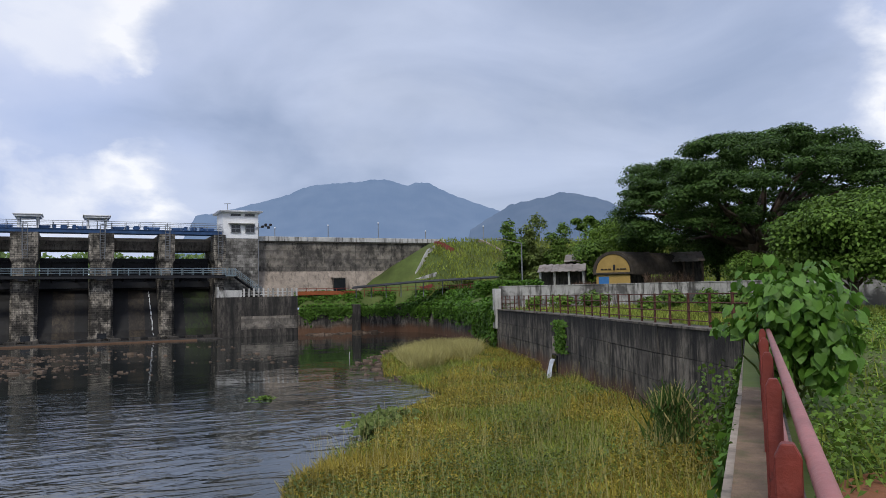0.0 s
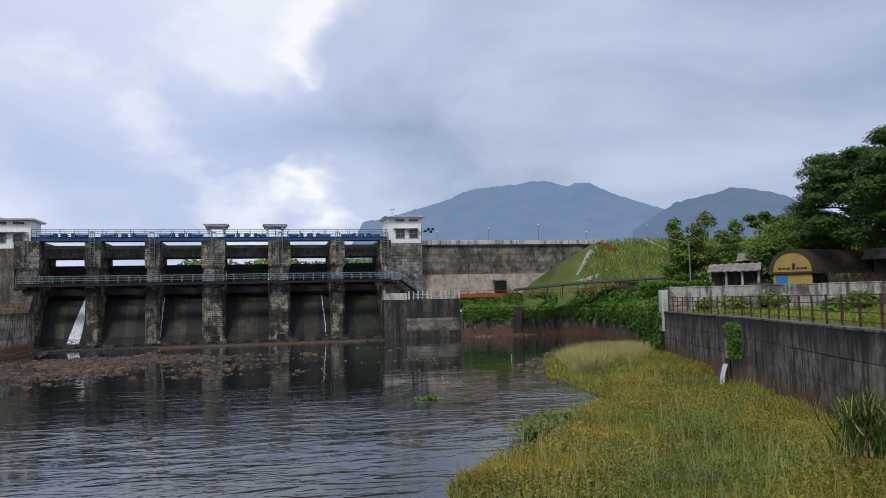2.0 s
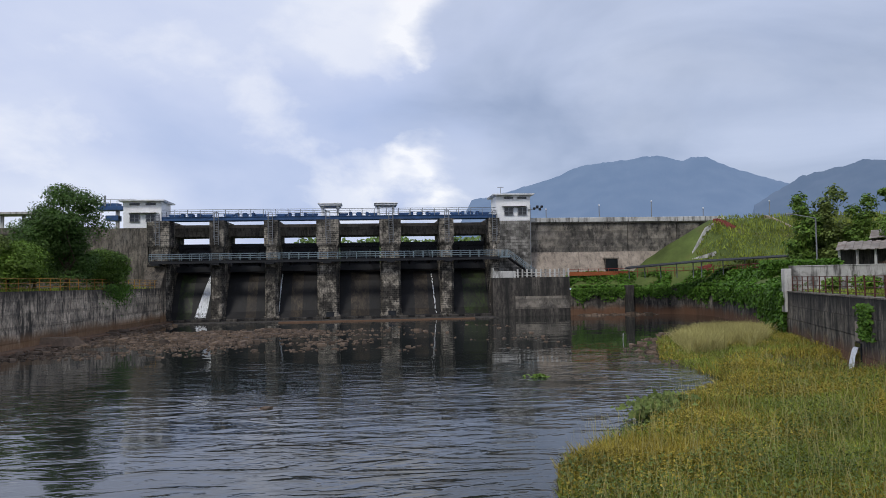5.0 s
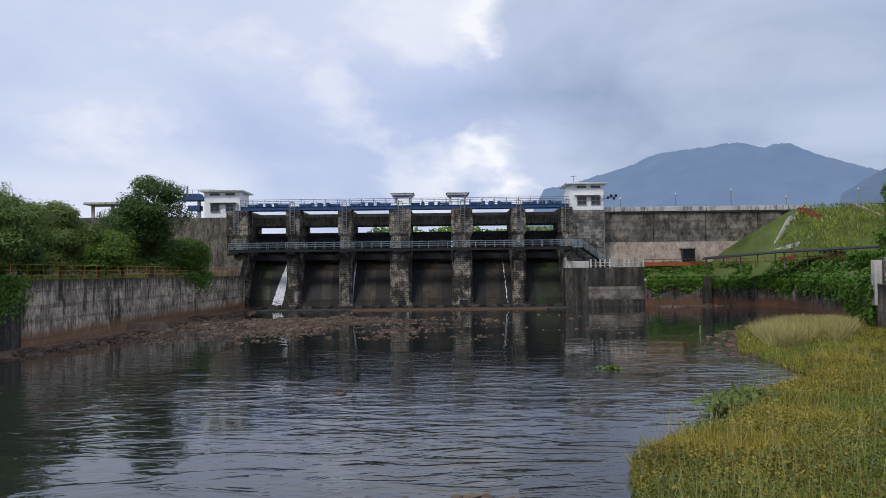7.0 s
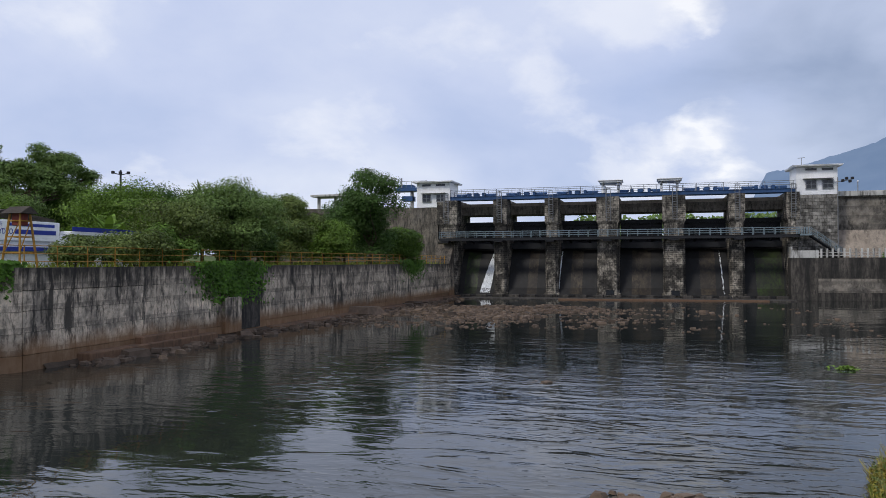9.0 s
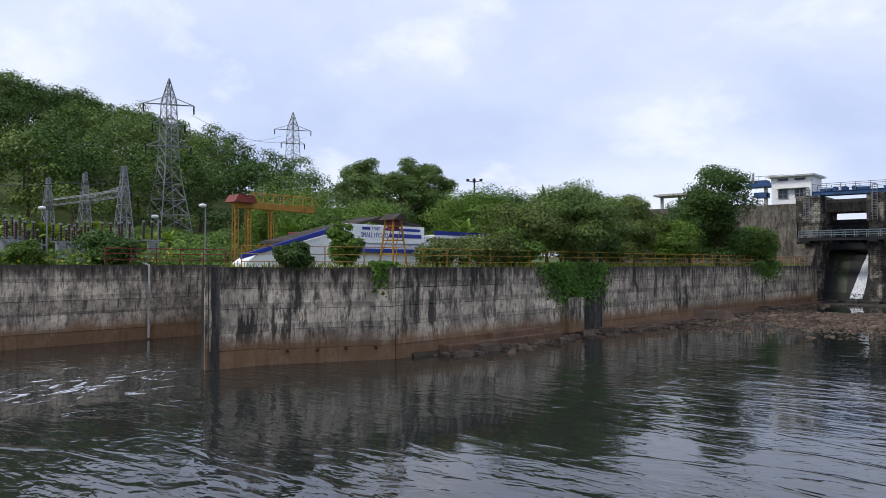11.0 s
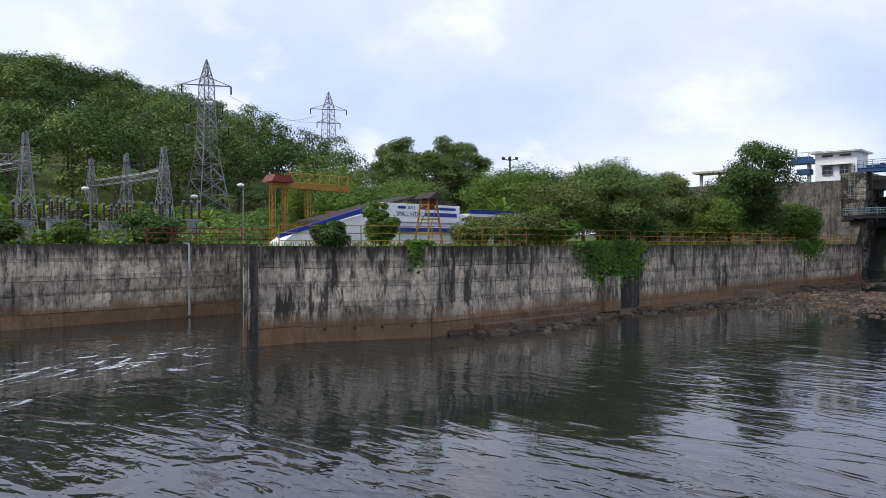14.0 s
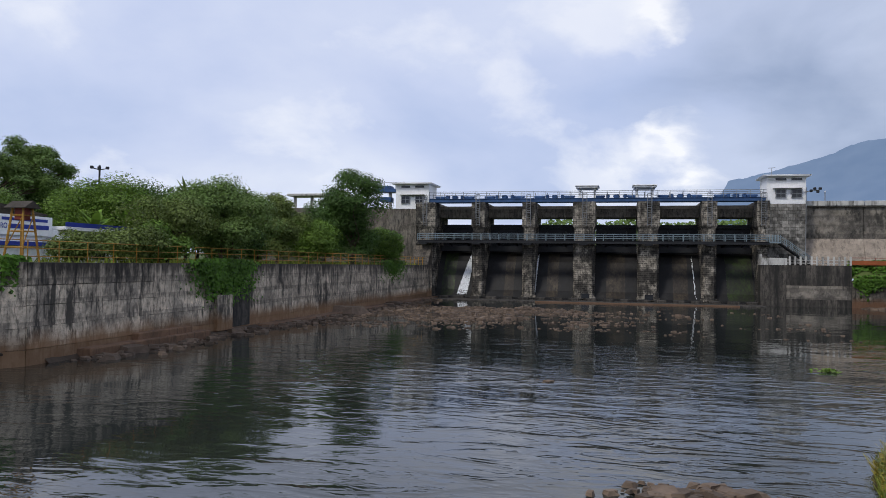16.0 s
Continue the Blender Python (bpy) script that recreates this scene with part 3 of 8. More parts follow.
def tree(name, x, y, z, height, rx, leaves, label, n=5000, size=0.28, seed=1, trunk=0.22, base=0.35, clump=None, ncl=26, group="", flat=0.75):
    t = thing(name, label, "tree", group, at=(x, y, z))
    cz, rz = z + height * (1 + base) / 2, height * (1 - base) / 2
    cr = clump or rx * 0.36
    cl = clumps_in(x, y, cz, max(0.2, rx - cr * 0.6), max(0.2, rz - cr * 0.5), ncl, cr, seed, flat)
    bm = bmesh.new()
    top = (x + 0.1, y, z + height * base + rz * 0.7)
    limb(bm, (x, y, z - 0.3), top, trunk, trunk * 0.45, seed, 8, 5, 0.05)
    for i, c in enumerate(cl[:10]):
        f = 0.35 + 0.5 * (i / 10)
        st = Vector((x, y, z)).lerp(Vector(top), f)
        limb(bm, st, c[:3], trunk * 0.38, trunk * 0.08, seed + i, 5, 3, 0.15)
    part("trunk", bm, bark, t, smooth=True)
    quads("crown", crown(cl, n, size), leaves, t)
    return t


# ---- ground ----
from mathutils.geometry import delaunay_2d_cdt

RAIL0, RAILD = Vector((0.0, -0.1)), Vector((0.741, 0.671))
RAILN = Vector((-0.671, 0.741))


def rail_at(s, off=0.0):
    p = RAIL0 + RAILD * s + RAILN * off
    return (p.x, p.y)


RIGHT = [(15.1, 13.7), (17.3, 19.6), (22.0, 30.8), (28.6, 50.0)]
CURVE = [(28.6, 50.0), (31.6, 58.5), (34.6, 67.0), (37.2, 75.5), (39.2, 84.0), (39.2, 89.0), (37.4, 92.6), (34.0, 94.4), (29.5, 95.1), (25.3, 95.4)]
NOSE = [(-25.6, 25.9), (-28.2, 20.6), (-28.55, 17.9), (-29.0, 18.1)]
basin = [rail_at(20.6, 0.3)] + RIGHT + CURVE[1:] + [(25.2, 104), (-25.4, 104)] + NOSE + [(-38.8, 25.2), (-41, 40), (-41, 62), (-43.2, 62), (-43.2, -70), (-70, -70), rail_at(-90, 0.3)] + [rail_at(s_, 0.3) for s_ in (-40, -20, -10, -4, 0, 3, 6, 9, 12, 15, 18)]


def smooth(a, b, v):
    f = min(1.0, max(0.0, (v - a) / (b - a)))
    return f * f * (3 - 2 * f)


def line_dist(x, y, line):
    best = 999.0
    for (ax, ay), (bx, by) in zip(line, line[1:]):
        dx, dy = bx - ax, by - ay
        t = max(0, min(1, ((x - ax) * dx + (y - ay) * dy) / (dx * dx + dy * dy)))
        best = min(best, math.hypot(x - ax - t * dx, y - ay - t * dy))
    return best


def ground_z(x, y):
    """The lie of the land outside the basin."""
    if x < -22:
        z = 4.3
        hill = smooth(-66, -168, x) * smooth(-90, -20, y) * smooth(140, 60, y)
        z += 24.5 * hill + 1.5 * smooth(-60, -75, x)
        return z
    # near bank on the camera's side
    s = (Vector((x, y)) - RAIL0).dot(RAILN)
    if s < 0.4 and y < 24 and x < 40:
        return 2.84 + 0.5 * smooth(9, 18, x + y * 0.3)
    if x > 10:
        z = 3.42 + 1.6 * smooth(30, 60, x) * smooth(75, 50, y) * smooth(36, 46, y)
        if y > 50:
            d = line_dist(x, y, CURVE)
            z = max(z, 3.15 + 1.85 * smooth(0.2, 3.2, d))
        # grassed embankment, a cone round the end of the dam
        t = max(0.0, ((x - 47) * 0.976 - (y - 97.5) * 0.217))
        d = math.hypot(x - 47 - 0.976 * t, y - 97.5 + 0.217 * t)
        toe = 99 if y < 50 else 3.15 + 1.85 * smooth(0.2, 3.2, line_dist(x, y, CURVE)) + 1.7 * max(0, line_dist(x, y, CURVE) - 3)
        z = max(z, min(toe, 12.4 - max(0, d - 1.5) / 1.75))
        return z
    return 3.0


pts, seen_pts = [], set()


def add_pt(x, y):
    k = (round(x, 2), round(y, 2))
    if k not in seen_pts:
        seen_pts.add(k)
        pts.append(Vector(k))


for p in basin:
    add_pt(*p)
nb = len(pts)
for step, lim_ in ((3.5, 130), (14, 420), (140, 1400), (700, 4900)):
    a = -lim_
    while a <= lim_:
        b2 = -lim_
        while b2 <= lim_:
            inner = {3.5: 0, 14: 130, 140: 420, 700: 1400}[step]
            if max(abs(a), abs(b2)) > inner or step == 3.5:
                add_pt(a + 0.07, b2 + 0.03)
            b2 += step
        a += step
edges = [(i, (i + 1) % nb) for i in range(nb)]
vv, _, ff, *_ = delaunay_2d_cdt(pts, edges, [], 0, 1e-4)


def inside(x, y, poly):
    c, j = False, len(poly) - 1
    for i in range(len(poly)):
        (xi, yi), (xj, yj) = poly[i], poly[j]
        if (yi > y) != (yj > y) and x < (xj - xi) * (y - yi) / (yj - yi) + xi:
            c = not c
        j = i
    return c


gf = []
for f in ff:
    cx = sum(vv[i].x for i in f) / len(f)
    cy = sum(vv[i].y for i in f) / len(f)
    if not inside(cx, cy, basin):
        gf.append(f)
me = bpy.data.meshes.new("ground")
me.from_pydata([(v.x, v.y, ground_z(v.x, v.y) + 0.12 * noise.noise((v.x * 0.2, v.y * 0.2, 0)) * (1 if i >= nb and not (abs(v.x) < 14 and abs(v.y) < 14) else 0)) for i, v in enumerate(vv)], [], gf)
me.shade_smooth()
me.materials.append(ground_green)
tagged(new("ground", me), "weedy green ground round the river basin", "ground", kind="structure")

bm = bmesh.new()
bmesh.ops.create_grid(bm, x_segments=1, y_segments=1, size=1)
bmesh.ops.scale(bm, vec=(90, 100, 1), verts=bm.verts)
bmesh.ops.translate(bm, vec=(-20, 25, 0), verts=bm.verts)
solid("water", bm, water_m, "dark rippled river water below the dam", "water", kind="structure")

# ---- retaining walls, cast in lifts ----
unit = bmesh.new()
box(unit, -0.5, 0.5, -0.5, 0.5, -0.5, 0.5)
bmesh.ops.bevel(unit, geom=list(unit.edges), offset=0.012, segments=1, affect="EDGES")
PANEL = {}


def panel_mesh(material):
    if material.name not in PANEL:
        m = bpy.data.meshes.new("panel")
        unit.to_mesh(m)
        m.materials.append(material)
        PANEL[material.name] = m
    return PANEL[material.name]


def wall_run(name, line, z0, z1, thick, lifts, length, mats, label, seed):
    """A wall along a plan line, its face to the right of the line's way; lifts of cast panels with sunk joints."""
    g = np.random.default_rng(seed)
    w = thing(name, label, "retaining wall", kind="structure")
    core = bmesh.new()
    for i in range(len(line) - 1):
        a, b = Vector(line[i]), Vector(line[i + 1])
        d = (b - a).normalized()
        nrm = Vector((d.y, -d.x))
        back = -nrm * thick
        prism(core, [tuple(a - d * 0.05 - nrm * 0.03), tuple(b + d * 0.05 - nrm * 0.03), tuple(b + d * 0.05 + back), tuple(a - d * 0.05 + back)], z0 - 1.2, z1 - 0.01)
        L = (b - a).length
        n = max(1, round(L / length))
        ang = math.atan2(d.y, d.x)
        heights = np.linspace(z0 - 0.25, z1, lifts + 1)
        heights[1:-1] += g.normal(size=lifts - 1) * 0.04
        for j in range(lifts):
            for k in range(n):
                c = a + d * (L * (k + 0.5) / n) + nrm * g.uniform(-0.022, 0.022)
                ob = new("panel", panel_mesh(mats[0] if j < max(1, lifts // 5) else mats[1]))
                ob.matrix_world = Matrix.Translation((c.x, c.y, (heights[j] + heights[j + 1]) / 2)) @ Matrix.Rotation(ang, 4, "Z") @ Matrix.Diagonal((L / n - 0.006, 0.16, heights[j + 1] - heights[j] - g.uniform(0.010, 0.026), 1))
                ob.parent = w
    bmesh.ops.recalc_face_normals(core, faces=core.faces)
    part("wall_core", core, conc_dark, w)
    return w


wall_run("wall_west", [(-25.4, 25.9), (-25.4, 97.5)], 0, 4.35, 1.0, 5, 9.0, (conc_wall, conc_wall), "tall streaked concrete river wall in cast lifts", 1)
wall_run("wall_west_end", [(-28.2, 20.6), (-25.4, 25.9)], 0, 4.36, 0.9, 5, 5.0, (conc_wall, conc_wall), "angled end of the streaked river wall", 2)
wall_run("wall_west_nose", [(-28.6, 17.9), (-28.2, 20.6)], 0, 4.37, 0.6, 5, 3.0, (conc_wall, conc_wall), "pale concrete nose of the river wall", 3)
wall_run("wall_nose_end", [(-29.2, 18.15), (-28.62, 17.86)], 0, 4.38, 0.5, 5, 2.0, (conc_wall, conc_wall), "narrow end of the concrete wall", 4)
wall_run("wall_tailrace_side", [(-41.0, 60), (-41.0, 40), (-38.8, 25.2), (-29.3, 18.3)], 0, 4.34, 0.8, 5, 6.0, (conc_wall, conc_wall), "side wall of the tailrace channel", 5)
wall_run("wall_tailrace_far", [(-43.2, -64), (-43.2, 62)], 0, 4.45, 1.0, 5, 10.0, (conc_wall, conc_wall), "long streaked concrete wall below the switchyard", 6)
wall_run("wall_east", RIGHT[::-1], 0, 3.4, 0.7, 4, 6.0, (conc_east, conc_east), "dark streaked concrete wall with a water outlet", 7)
wall_run("wall_bay", CURVE[::-1], 0, 3.2, 0.8, 3, 4.0, (conc_east, conc_east), "curved low concrete wall hung with creepers", 8)
wall_run("wall_near", [rail_at(20.4, 0.27), rail_at(-60, 0.27)], 0, 2.96, 0.5, 3, 8.0, (conc_foot, conc_light), "concrete bank wall under the red railing", 9)

# ---- grass bank in the basin ----
EDGE = [(2.2, 8.0), (3.2, 13.0), (4.3, 17.6), (6.0, 20.2), (8.1, 21.7), (9.0, 24.5), (11.9, 27.9), (15.3, 31.5), (15.6, 35.5), (16.2, 42.0), (20.3, 53.0), (26.0, 61.0), (33.0, 66.5)]
bank_poly = EDGE + [(34.8, 67.0), (28.8, 50.0), (22.2, 30.8), (17.5, 19.6), (15.0, 13.8), rail_at(12, 0.3), rail_at(6, 0.3)]


def edge_dist(x, y):
    best = 99.0
    for (ax, ay), (bx, by) in zip(EDGE, EDGE[1:]):
        dx, dy = bx - ax, by - ay
        t = max(0, min(1, ((x - ax) * dx + (y - ay) * dy) / (dx * dx + dy * dy)))
        best = min(best, math.hypot(x - ax - t * dx, y - ay - t * dy))
    return best if inside(x, y, bank_poly) else -best


def bank_z(x, y):
    d = edge_dist(x, y)
    return -0.35 + 0.45 * smooth(-1.5, 0.8, d) + 0.28 * smooth(0.5, 7, d) + 0.10 * noise.noise((x * 0.5, y * 0.5, 3)) - 0.7 * smooth(4.2, 1.4, math.hypot(x - 22.4, y - 34.4))


bm = bmesh.new()
g_rows = []
for i in range(0, 86):
    row = []
    for j in range(0, 50):
        y = 7 + i * 0.75
        x = 0 + j * 0.75
        row.append(bm.verts.new((x, y, bank_z(x, y))))
    g_rows.append(row)
for i in range(85):
    for j in range(49):
        q = (g_rows[i][j], g_rows[i][j + 1], g_rows[i + 1][j + 1], g_rows[i + 1][j])
        cx, cy = sum(v.co.x for v in q) / 4, sum(v.co.y for v in q) / 4
        if max(v.co.z for v in q) > -0.3 and inside(cx, cy, basin):
            bm.faces.new(q)
for v in [v for v in bm.verts if not v.link_faces]:
    bm.verts.remove(v)
solid("silt_bank", bm, silt, "low muddy bank grown over with grass", "bank", kind="structure", smooth=True)


def blades(P, h, w, lean=0.75):
    """Grass blades: narrow tapered quads that lean and bend."""
    n = len(P)
    a = rng.uniform(0, 2 * np.pi, n)
    D = np.stack([np.cos(a), np.sin(a), np.zeros(n)], 1)
    b = rng.uniform(0, 2 * np.pi, n)
    L = np.stack([np.cos(b), np.sin(b), np.zeros(n)], 1) * (lean * rng.random(n) * h)[:, None]
    up = np.array([0, 0, 1.0]) * h[:, None]
    ww = (w * rng.uniform(0.6, 1.4, n))[:, None]
    tip = P + up + L
    return np.stack([P - D * ww, P + D * ww, tip + D * ww * 0.25, tip - D * ww * 0.25], 1)


def scatter(n, poly, zf, dens=None):
    xs = [p[0] for p in poly]; ys = [p[1] for p in poly]
    out = []
    while len(out) < n:
        x, y = rng.uniform(min(xs), max(xs)), rng.uniform(min(ys), max(ys))
        if inside(x, y, poly) and (dens is None or rng.random() < dens(x, y)):
            out.append((x, y, zf(x, y)))
    return np.array(out)


def near_dens(x, y):
    return min(1.0, (18.0 / max(10.0, math.hypot(x, y))) ** 2)


P = scatter(105000, bank_poly, bank_z, near_dens)
lowf = np.array([noise.noise((p[0] * 0.25, p[1] * 0.25, 9)) for p in P])
h = 0.09 + 0.24 * rng.random(len(P)) ** 2.2 + 0.18 * lowf
dist = np.hypot(P[:, 0], P[:, 1])
k = (lowf + rng.normal(size=len(P)) * 0.25) > 0.07
quads("meadow_grass", blades(P[k], np.maximum(0.09, h[k]), 0.006 + dist[k] * 0.0006, 1.5), grass_gold, None, "golden-green grass on the silt bank", "grass", "stuff")
quads("green_grass", blades(P[~k], np.maximum(0.09, h[~k] * 1.1), 0.006 + dist[~k] * 0.0006, 1.4), grass_green, None, "fresh green grass on the silt bank", "grass", "stuff")
tus = [(17.5, 41), (20.3, 50), (24.5, 55), (27.5, 53), (26.0, 48), (22.5, 43)]
P = scatter(17000, tus, bank_z, lambda x, y: smooth(-0.3, 0.2, noise.noise((x * 0.5, y * 0.4, 6))))
quads("pale_tussocks", blades(P, 0.35 + 0.75 * rng.random(len(P)), 0.016, 1.1), grass_pale, None, "pale feathery grass tussocks on the bank", "grass", "stuff")
P = scatter(24000, bank_poly, bank_z, lambda x, y: near_dens(x, y) * smooth(-0.25, 0.25, noise.noise((x * 0.3, y * 0.3, 21))))
P[:, 2] += 0.08 + 0.35 * rng.random(len(P))
quads("bank_weeds", leaf_quads(P, rng.normal(size=P.shape) * 0.5 + np.array([0, 0, 1.0]), 0.05), leaf_olive, None, "small leafy weeds among the bank grass", "weeds", "stuff")
P = scatter(46000, bank_poly, bank_z, lambda x, y: near_dens(x, y) * smooth(-0.15, 0.3, noise.noise((x * 0.28, y * 0.28, 9))) * (0.12 + 0.88 * smooth(13, 22, math.hypot(x, y))))
P[:, 2] += 0.05 + 0.28 * rng.random(len(P))
quads("golden_weeds", leaf_quads(P, rng.normal(size=P.shape) * 0.6 + np.array([0, 0, 1.0]), 0.042, 2.2), grass_gold, None, "yellowing leafy growth among the bank grass", "weeds", "stuff")
P = scatter(2600, bank_poly, bank_z, near_dens)
quads("seed_stalks", blades(P, 0.7 + 0.45 * rng.random(len(P)), 0.006, 0.5), grass_pale, None, "tall pale seed stalks in the bank grass", "grass", "stuff")

# ---- the dam ----
Y0 = 97.0                                    # front of the piers
PIERS = [(-27.6, -25.0), (-20.0, -18.3), (-13.3, -11.7), (-6.8, -4.1), (1.2, 3.8), (8.9, 10.6), (15.3, 16.6)]
dam = thing("dam", "old masonry dam with six spillway gates", "dam", kind="structure")
for i, (a, b) in enumerate(PIERS):
    bm = bmesh.new()
    wide = (b - a) > 2
    prism(bm, [(a, Y0 + 8), (a, Y0 + 0.5), (a + 0.3, Y0), (b - 0.3, Y0), (b, Y0 + 0.5), (b, Y0 + 8)], 0.3, 7.25)
    box(bm, a + 0.05, a + 0.55, Y0 - 0.12, Y0 + 0.4, 7.0, 7.5, 0.03)
    box(bm, b - 0.55, b - 0.05, Y0 - 0.12, Y0 + 0.4, 7.0, 7.5, 0.03)
    box(bm, a - 0.15, b + 0.15, Y0 + 0.2, Y0 + 8, 0.1, 0.6, 0.04)
    prism(bm, [(a + 0.15, Y0 + 7.9), (a + 0.15, Y0 + 0.3), (b - 0.15, Y0 + 0.3), (b - 0.15, Y0 + 7.9)], 7.2, 9.2)
    prism(bm, [(a - 0.05, Y0 + 7.8), (a - 0.05, Y0 + 0.1), (b + 0.05, Y0 + 0.1), (b + 0.05, Y0 + 7.8)], 9.6, 12.7)
    lo = [bm.verts.new(p) for p in ((a + 0.15, Y0 + 0.3, 9.2), (b - 0.15, Y0 + 0.3, 9.2), (b - 0.15, Y0 + 7, 9.2), (a + 0.15, Y0 + 7, 9.2))]
    hi = [bm.verts.new(p) for p in ((a - 0.05, Y0 + 0.1, 9.6), (b + 0.05, Y0 + 0.1, 9.6), (b + 0.05, Y0 + 7, 9.6), (a - 0.05, Y0 + 7, 9.6))]
    for q in range(4):
        bm.faces.new((lo[q], lo[(q + 1) % 4], hi[(q + 1) % 4], hi[q]))
    bmesh.ops.recalc_face_normals(bm, faces=bm.faces)
    pier = part("pier", bm, masonry, dam)
    # caged ladder
    lad = bmesh.new()
    cx = (a + b) / 2 - (0 if i not in (3, 4) else -0.1)
    for sx in (-0.24, 0.24):
        tube(lad, (cx + sx, Y0 - 0.05, 9.6), (cx + sx, Y0 - 0.05, 13.55), 0.035, 4)
        tube(lad, (cx + sx * 1.2, Y0 - 0.5, 10.4), (cx + sx * 1.2, Y0 - 0.5, 13.55), 0.025, 4)
    for q in range(14):
        z = 9.75 + q * 0.3
        tube(lad, (cx - 0.24, Y0 - 0.05, z), (cx + 0.24, Y0 - 0.05, z), 0.022, 4)
        if q % 2 == 1:
            tube(lad, (cx - 0.29, Y0 - 0.5, z), (cx + 0.29, Y0 - 0.5, z), 0.022, 4)
            for sx in (-0.29, 0.29):
                tube(lad, (cx + sx, Y0 - 0.5, z), (cx + sx * 0.85, Y0 - 0.05, z), 0.022, 4)
    part("caged_ladder", lad, steel, dam, "grey steel ladder with hoops")
for i in range(6):
    a, b = PIERS[i][1], PIERS[i + 1][0]
    bm = bmesh.new()
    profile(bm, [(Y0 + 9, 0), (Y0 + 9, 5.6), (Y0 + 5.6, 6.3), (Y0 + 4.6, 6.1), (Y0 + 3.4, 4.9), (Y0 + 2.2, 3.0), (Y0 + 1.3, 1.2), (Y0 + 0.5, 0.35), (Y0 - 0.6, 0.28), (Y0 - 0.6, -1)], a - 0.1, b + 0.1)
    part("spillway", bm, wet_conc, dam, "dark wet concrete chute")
    # weathered bands on the chute, each a thin skin of growth
    bw = (b - a)
    for f0, f1, m in {0: [(0.15, 0.5, moss_conc)], 1: [(0.5, 0.75, rust_conc)], 2: [(0.3, 0.6, rust_conc)], 3: [(0.28, 0.72, rust_conc)], 4: [(0.35, 0.7, rust_conc)], 5: [(0.3, 0.95, moss_conc)]}[i]:
        bm = bmesh.new()
        o = 0.012
        profile(bm, [(Y0 + 4.5, 5.9), (Y0 + 4.5 - o, 6.0 + o), (Y0 + 3.4 - o, 4.9 + o), (Y0 + 2.2 - o, 3.0 + o), (Y0 + 1.3 - o, 1.2 + o), (Y0 + 0.55, 0.4 + o), (Y0 + 0.75, 0.4)], a + bw * f0, a + bw * f1)
        part("growth_band", bm, m, dam)
    bm = bmesh.new()
    # radial gate skin with ribs
    for q in range(7):
        z0, z1 = 6.25 + q * 0.53, 6.25 + (q + 1) * 0.53
        yy = lambda z: Y0 + 5.6 - 0.10 * (z - 6.2) * (z - 6.2) * 0.55
        box(bm, a + 0.03, b - 0.03, yy(z0), yy(z0) + 0.2, z0, z1 + 0.02)
        if q % 2 == 0:
            box(bm, a + 0.05, b - 0.05, yy(z0) - 0.22, yy(z0), z0 + 0.1, z0 + 0.28)
    for sx in (0.25, 0.75):
        x = a + bw * sx
        tube(bm, (x, Y0 + 5.2, 7.0), (x, Y0 + 1.2, 7.9), 0.12, 6)
        tube(bm, (x, Y0 + 4.6, 9.0), (x, Y0 + 1.2, 7.9), 0.12, 6)
    # near-black colour puts the shadow of the bay into the gate
    part("spillway_gate", bm, gate_black, dam, "radial steel gate coloured near black for the bay's shadow")
    bm = bmesh.new()
    box(bm, a - 0.05, b + 0.05, Y0 + 3.0, Y0 + 7.6, 11.55, 11.95)
    for yy in (Y0 + 3.1, Y0 + 5.0, Y0 + 7.0):
        box(bm, a - 0.05, b + 0.05, yy, yy + 0.4, 10.85, 11.57)
    part("road_bridge", bm, conc_grey, dam, "stained concrete road bridge behind the piers")
    bm = bmesh.new()
    box(bm, a - 0.05, b + 0.05, Y0 + 3.0, Y0 + 3.18, 11.95, 12.35)
    part("parapet", bm, conc_light, dam)
    bm = bmesh.new()
    box(bm, a + 0.1, b - 0.1, Y0 + 3.6, Y0 + 3.9, 6.3, 7.0)
    part("gate_seal", bm, gate_black, dam)
bm = bmesh.new()
box(bm, -25.2, 15.4, Y0 - 5.2, Y0 + 1, -1, 0.10, 0.03)
part("apron", bm, conc_dark, dam, "concrete apron at the waterline")
bm = bmesh.new()
box(bm, -11, 12.5, Y0 - 5.4, Y0 - 5.15, -0.5, 0.14, 0.02)
part("apron_lip", bm, conc_grey, dam, "pale lip of the apron")
for x in np.arange(-24, 15, 2.1):
    bm = bmesh.new()
    box(bm, x, x + 1.3, Y0 - 1.9, Y0 - 0.9, 0.05, 0.42, 0.05)
    part("baffle_block", bm, conc_dark, dam)
for cx in (-5.2, 2.6):
    # no hole is cut: a dark block paints the shade inside
    bm = bmesh.new()
    box(bm, cx - 0.5, cx + 0.5, Y0 - 0.02, Y0 + 0.5, 0.35, 1.0)
    part("drain_opening", bm, glass_hollow_dark, dam, "dark block painted as the shade inside a square drain hole")

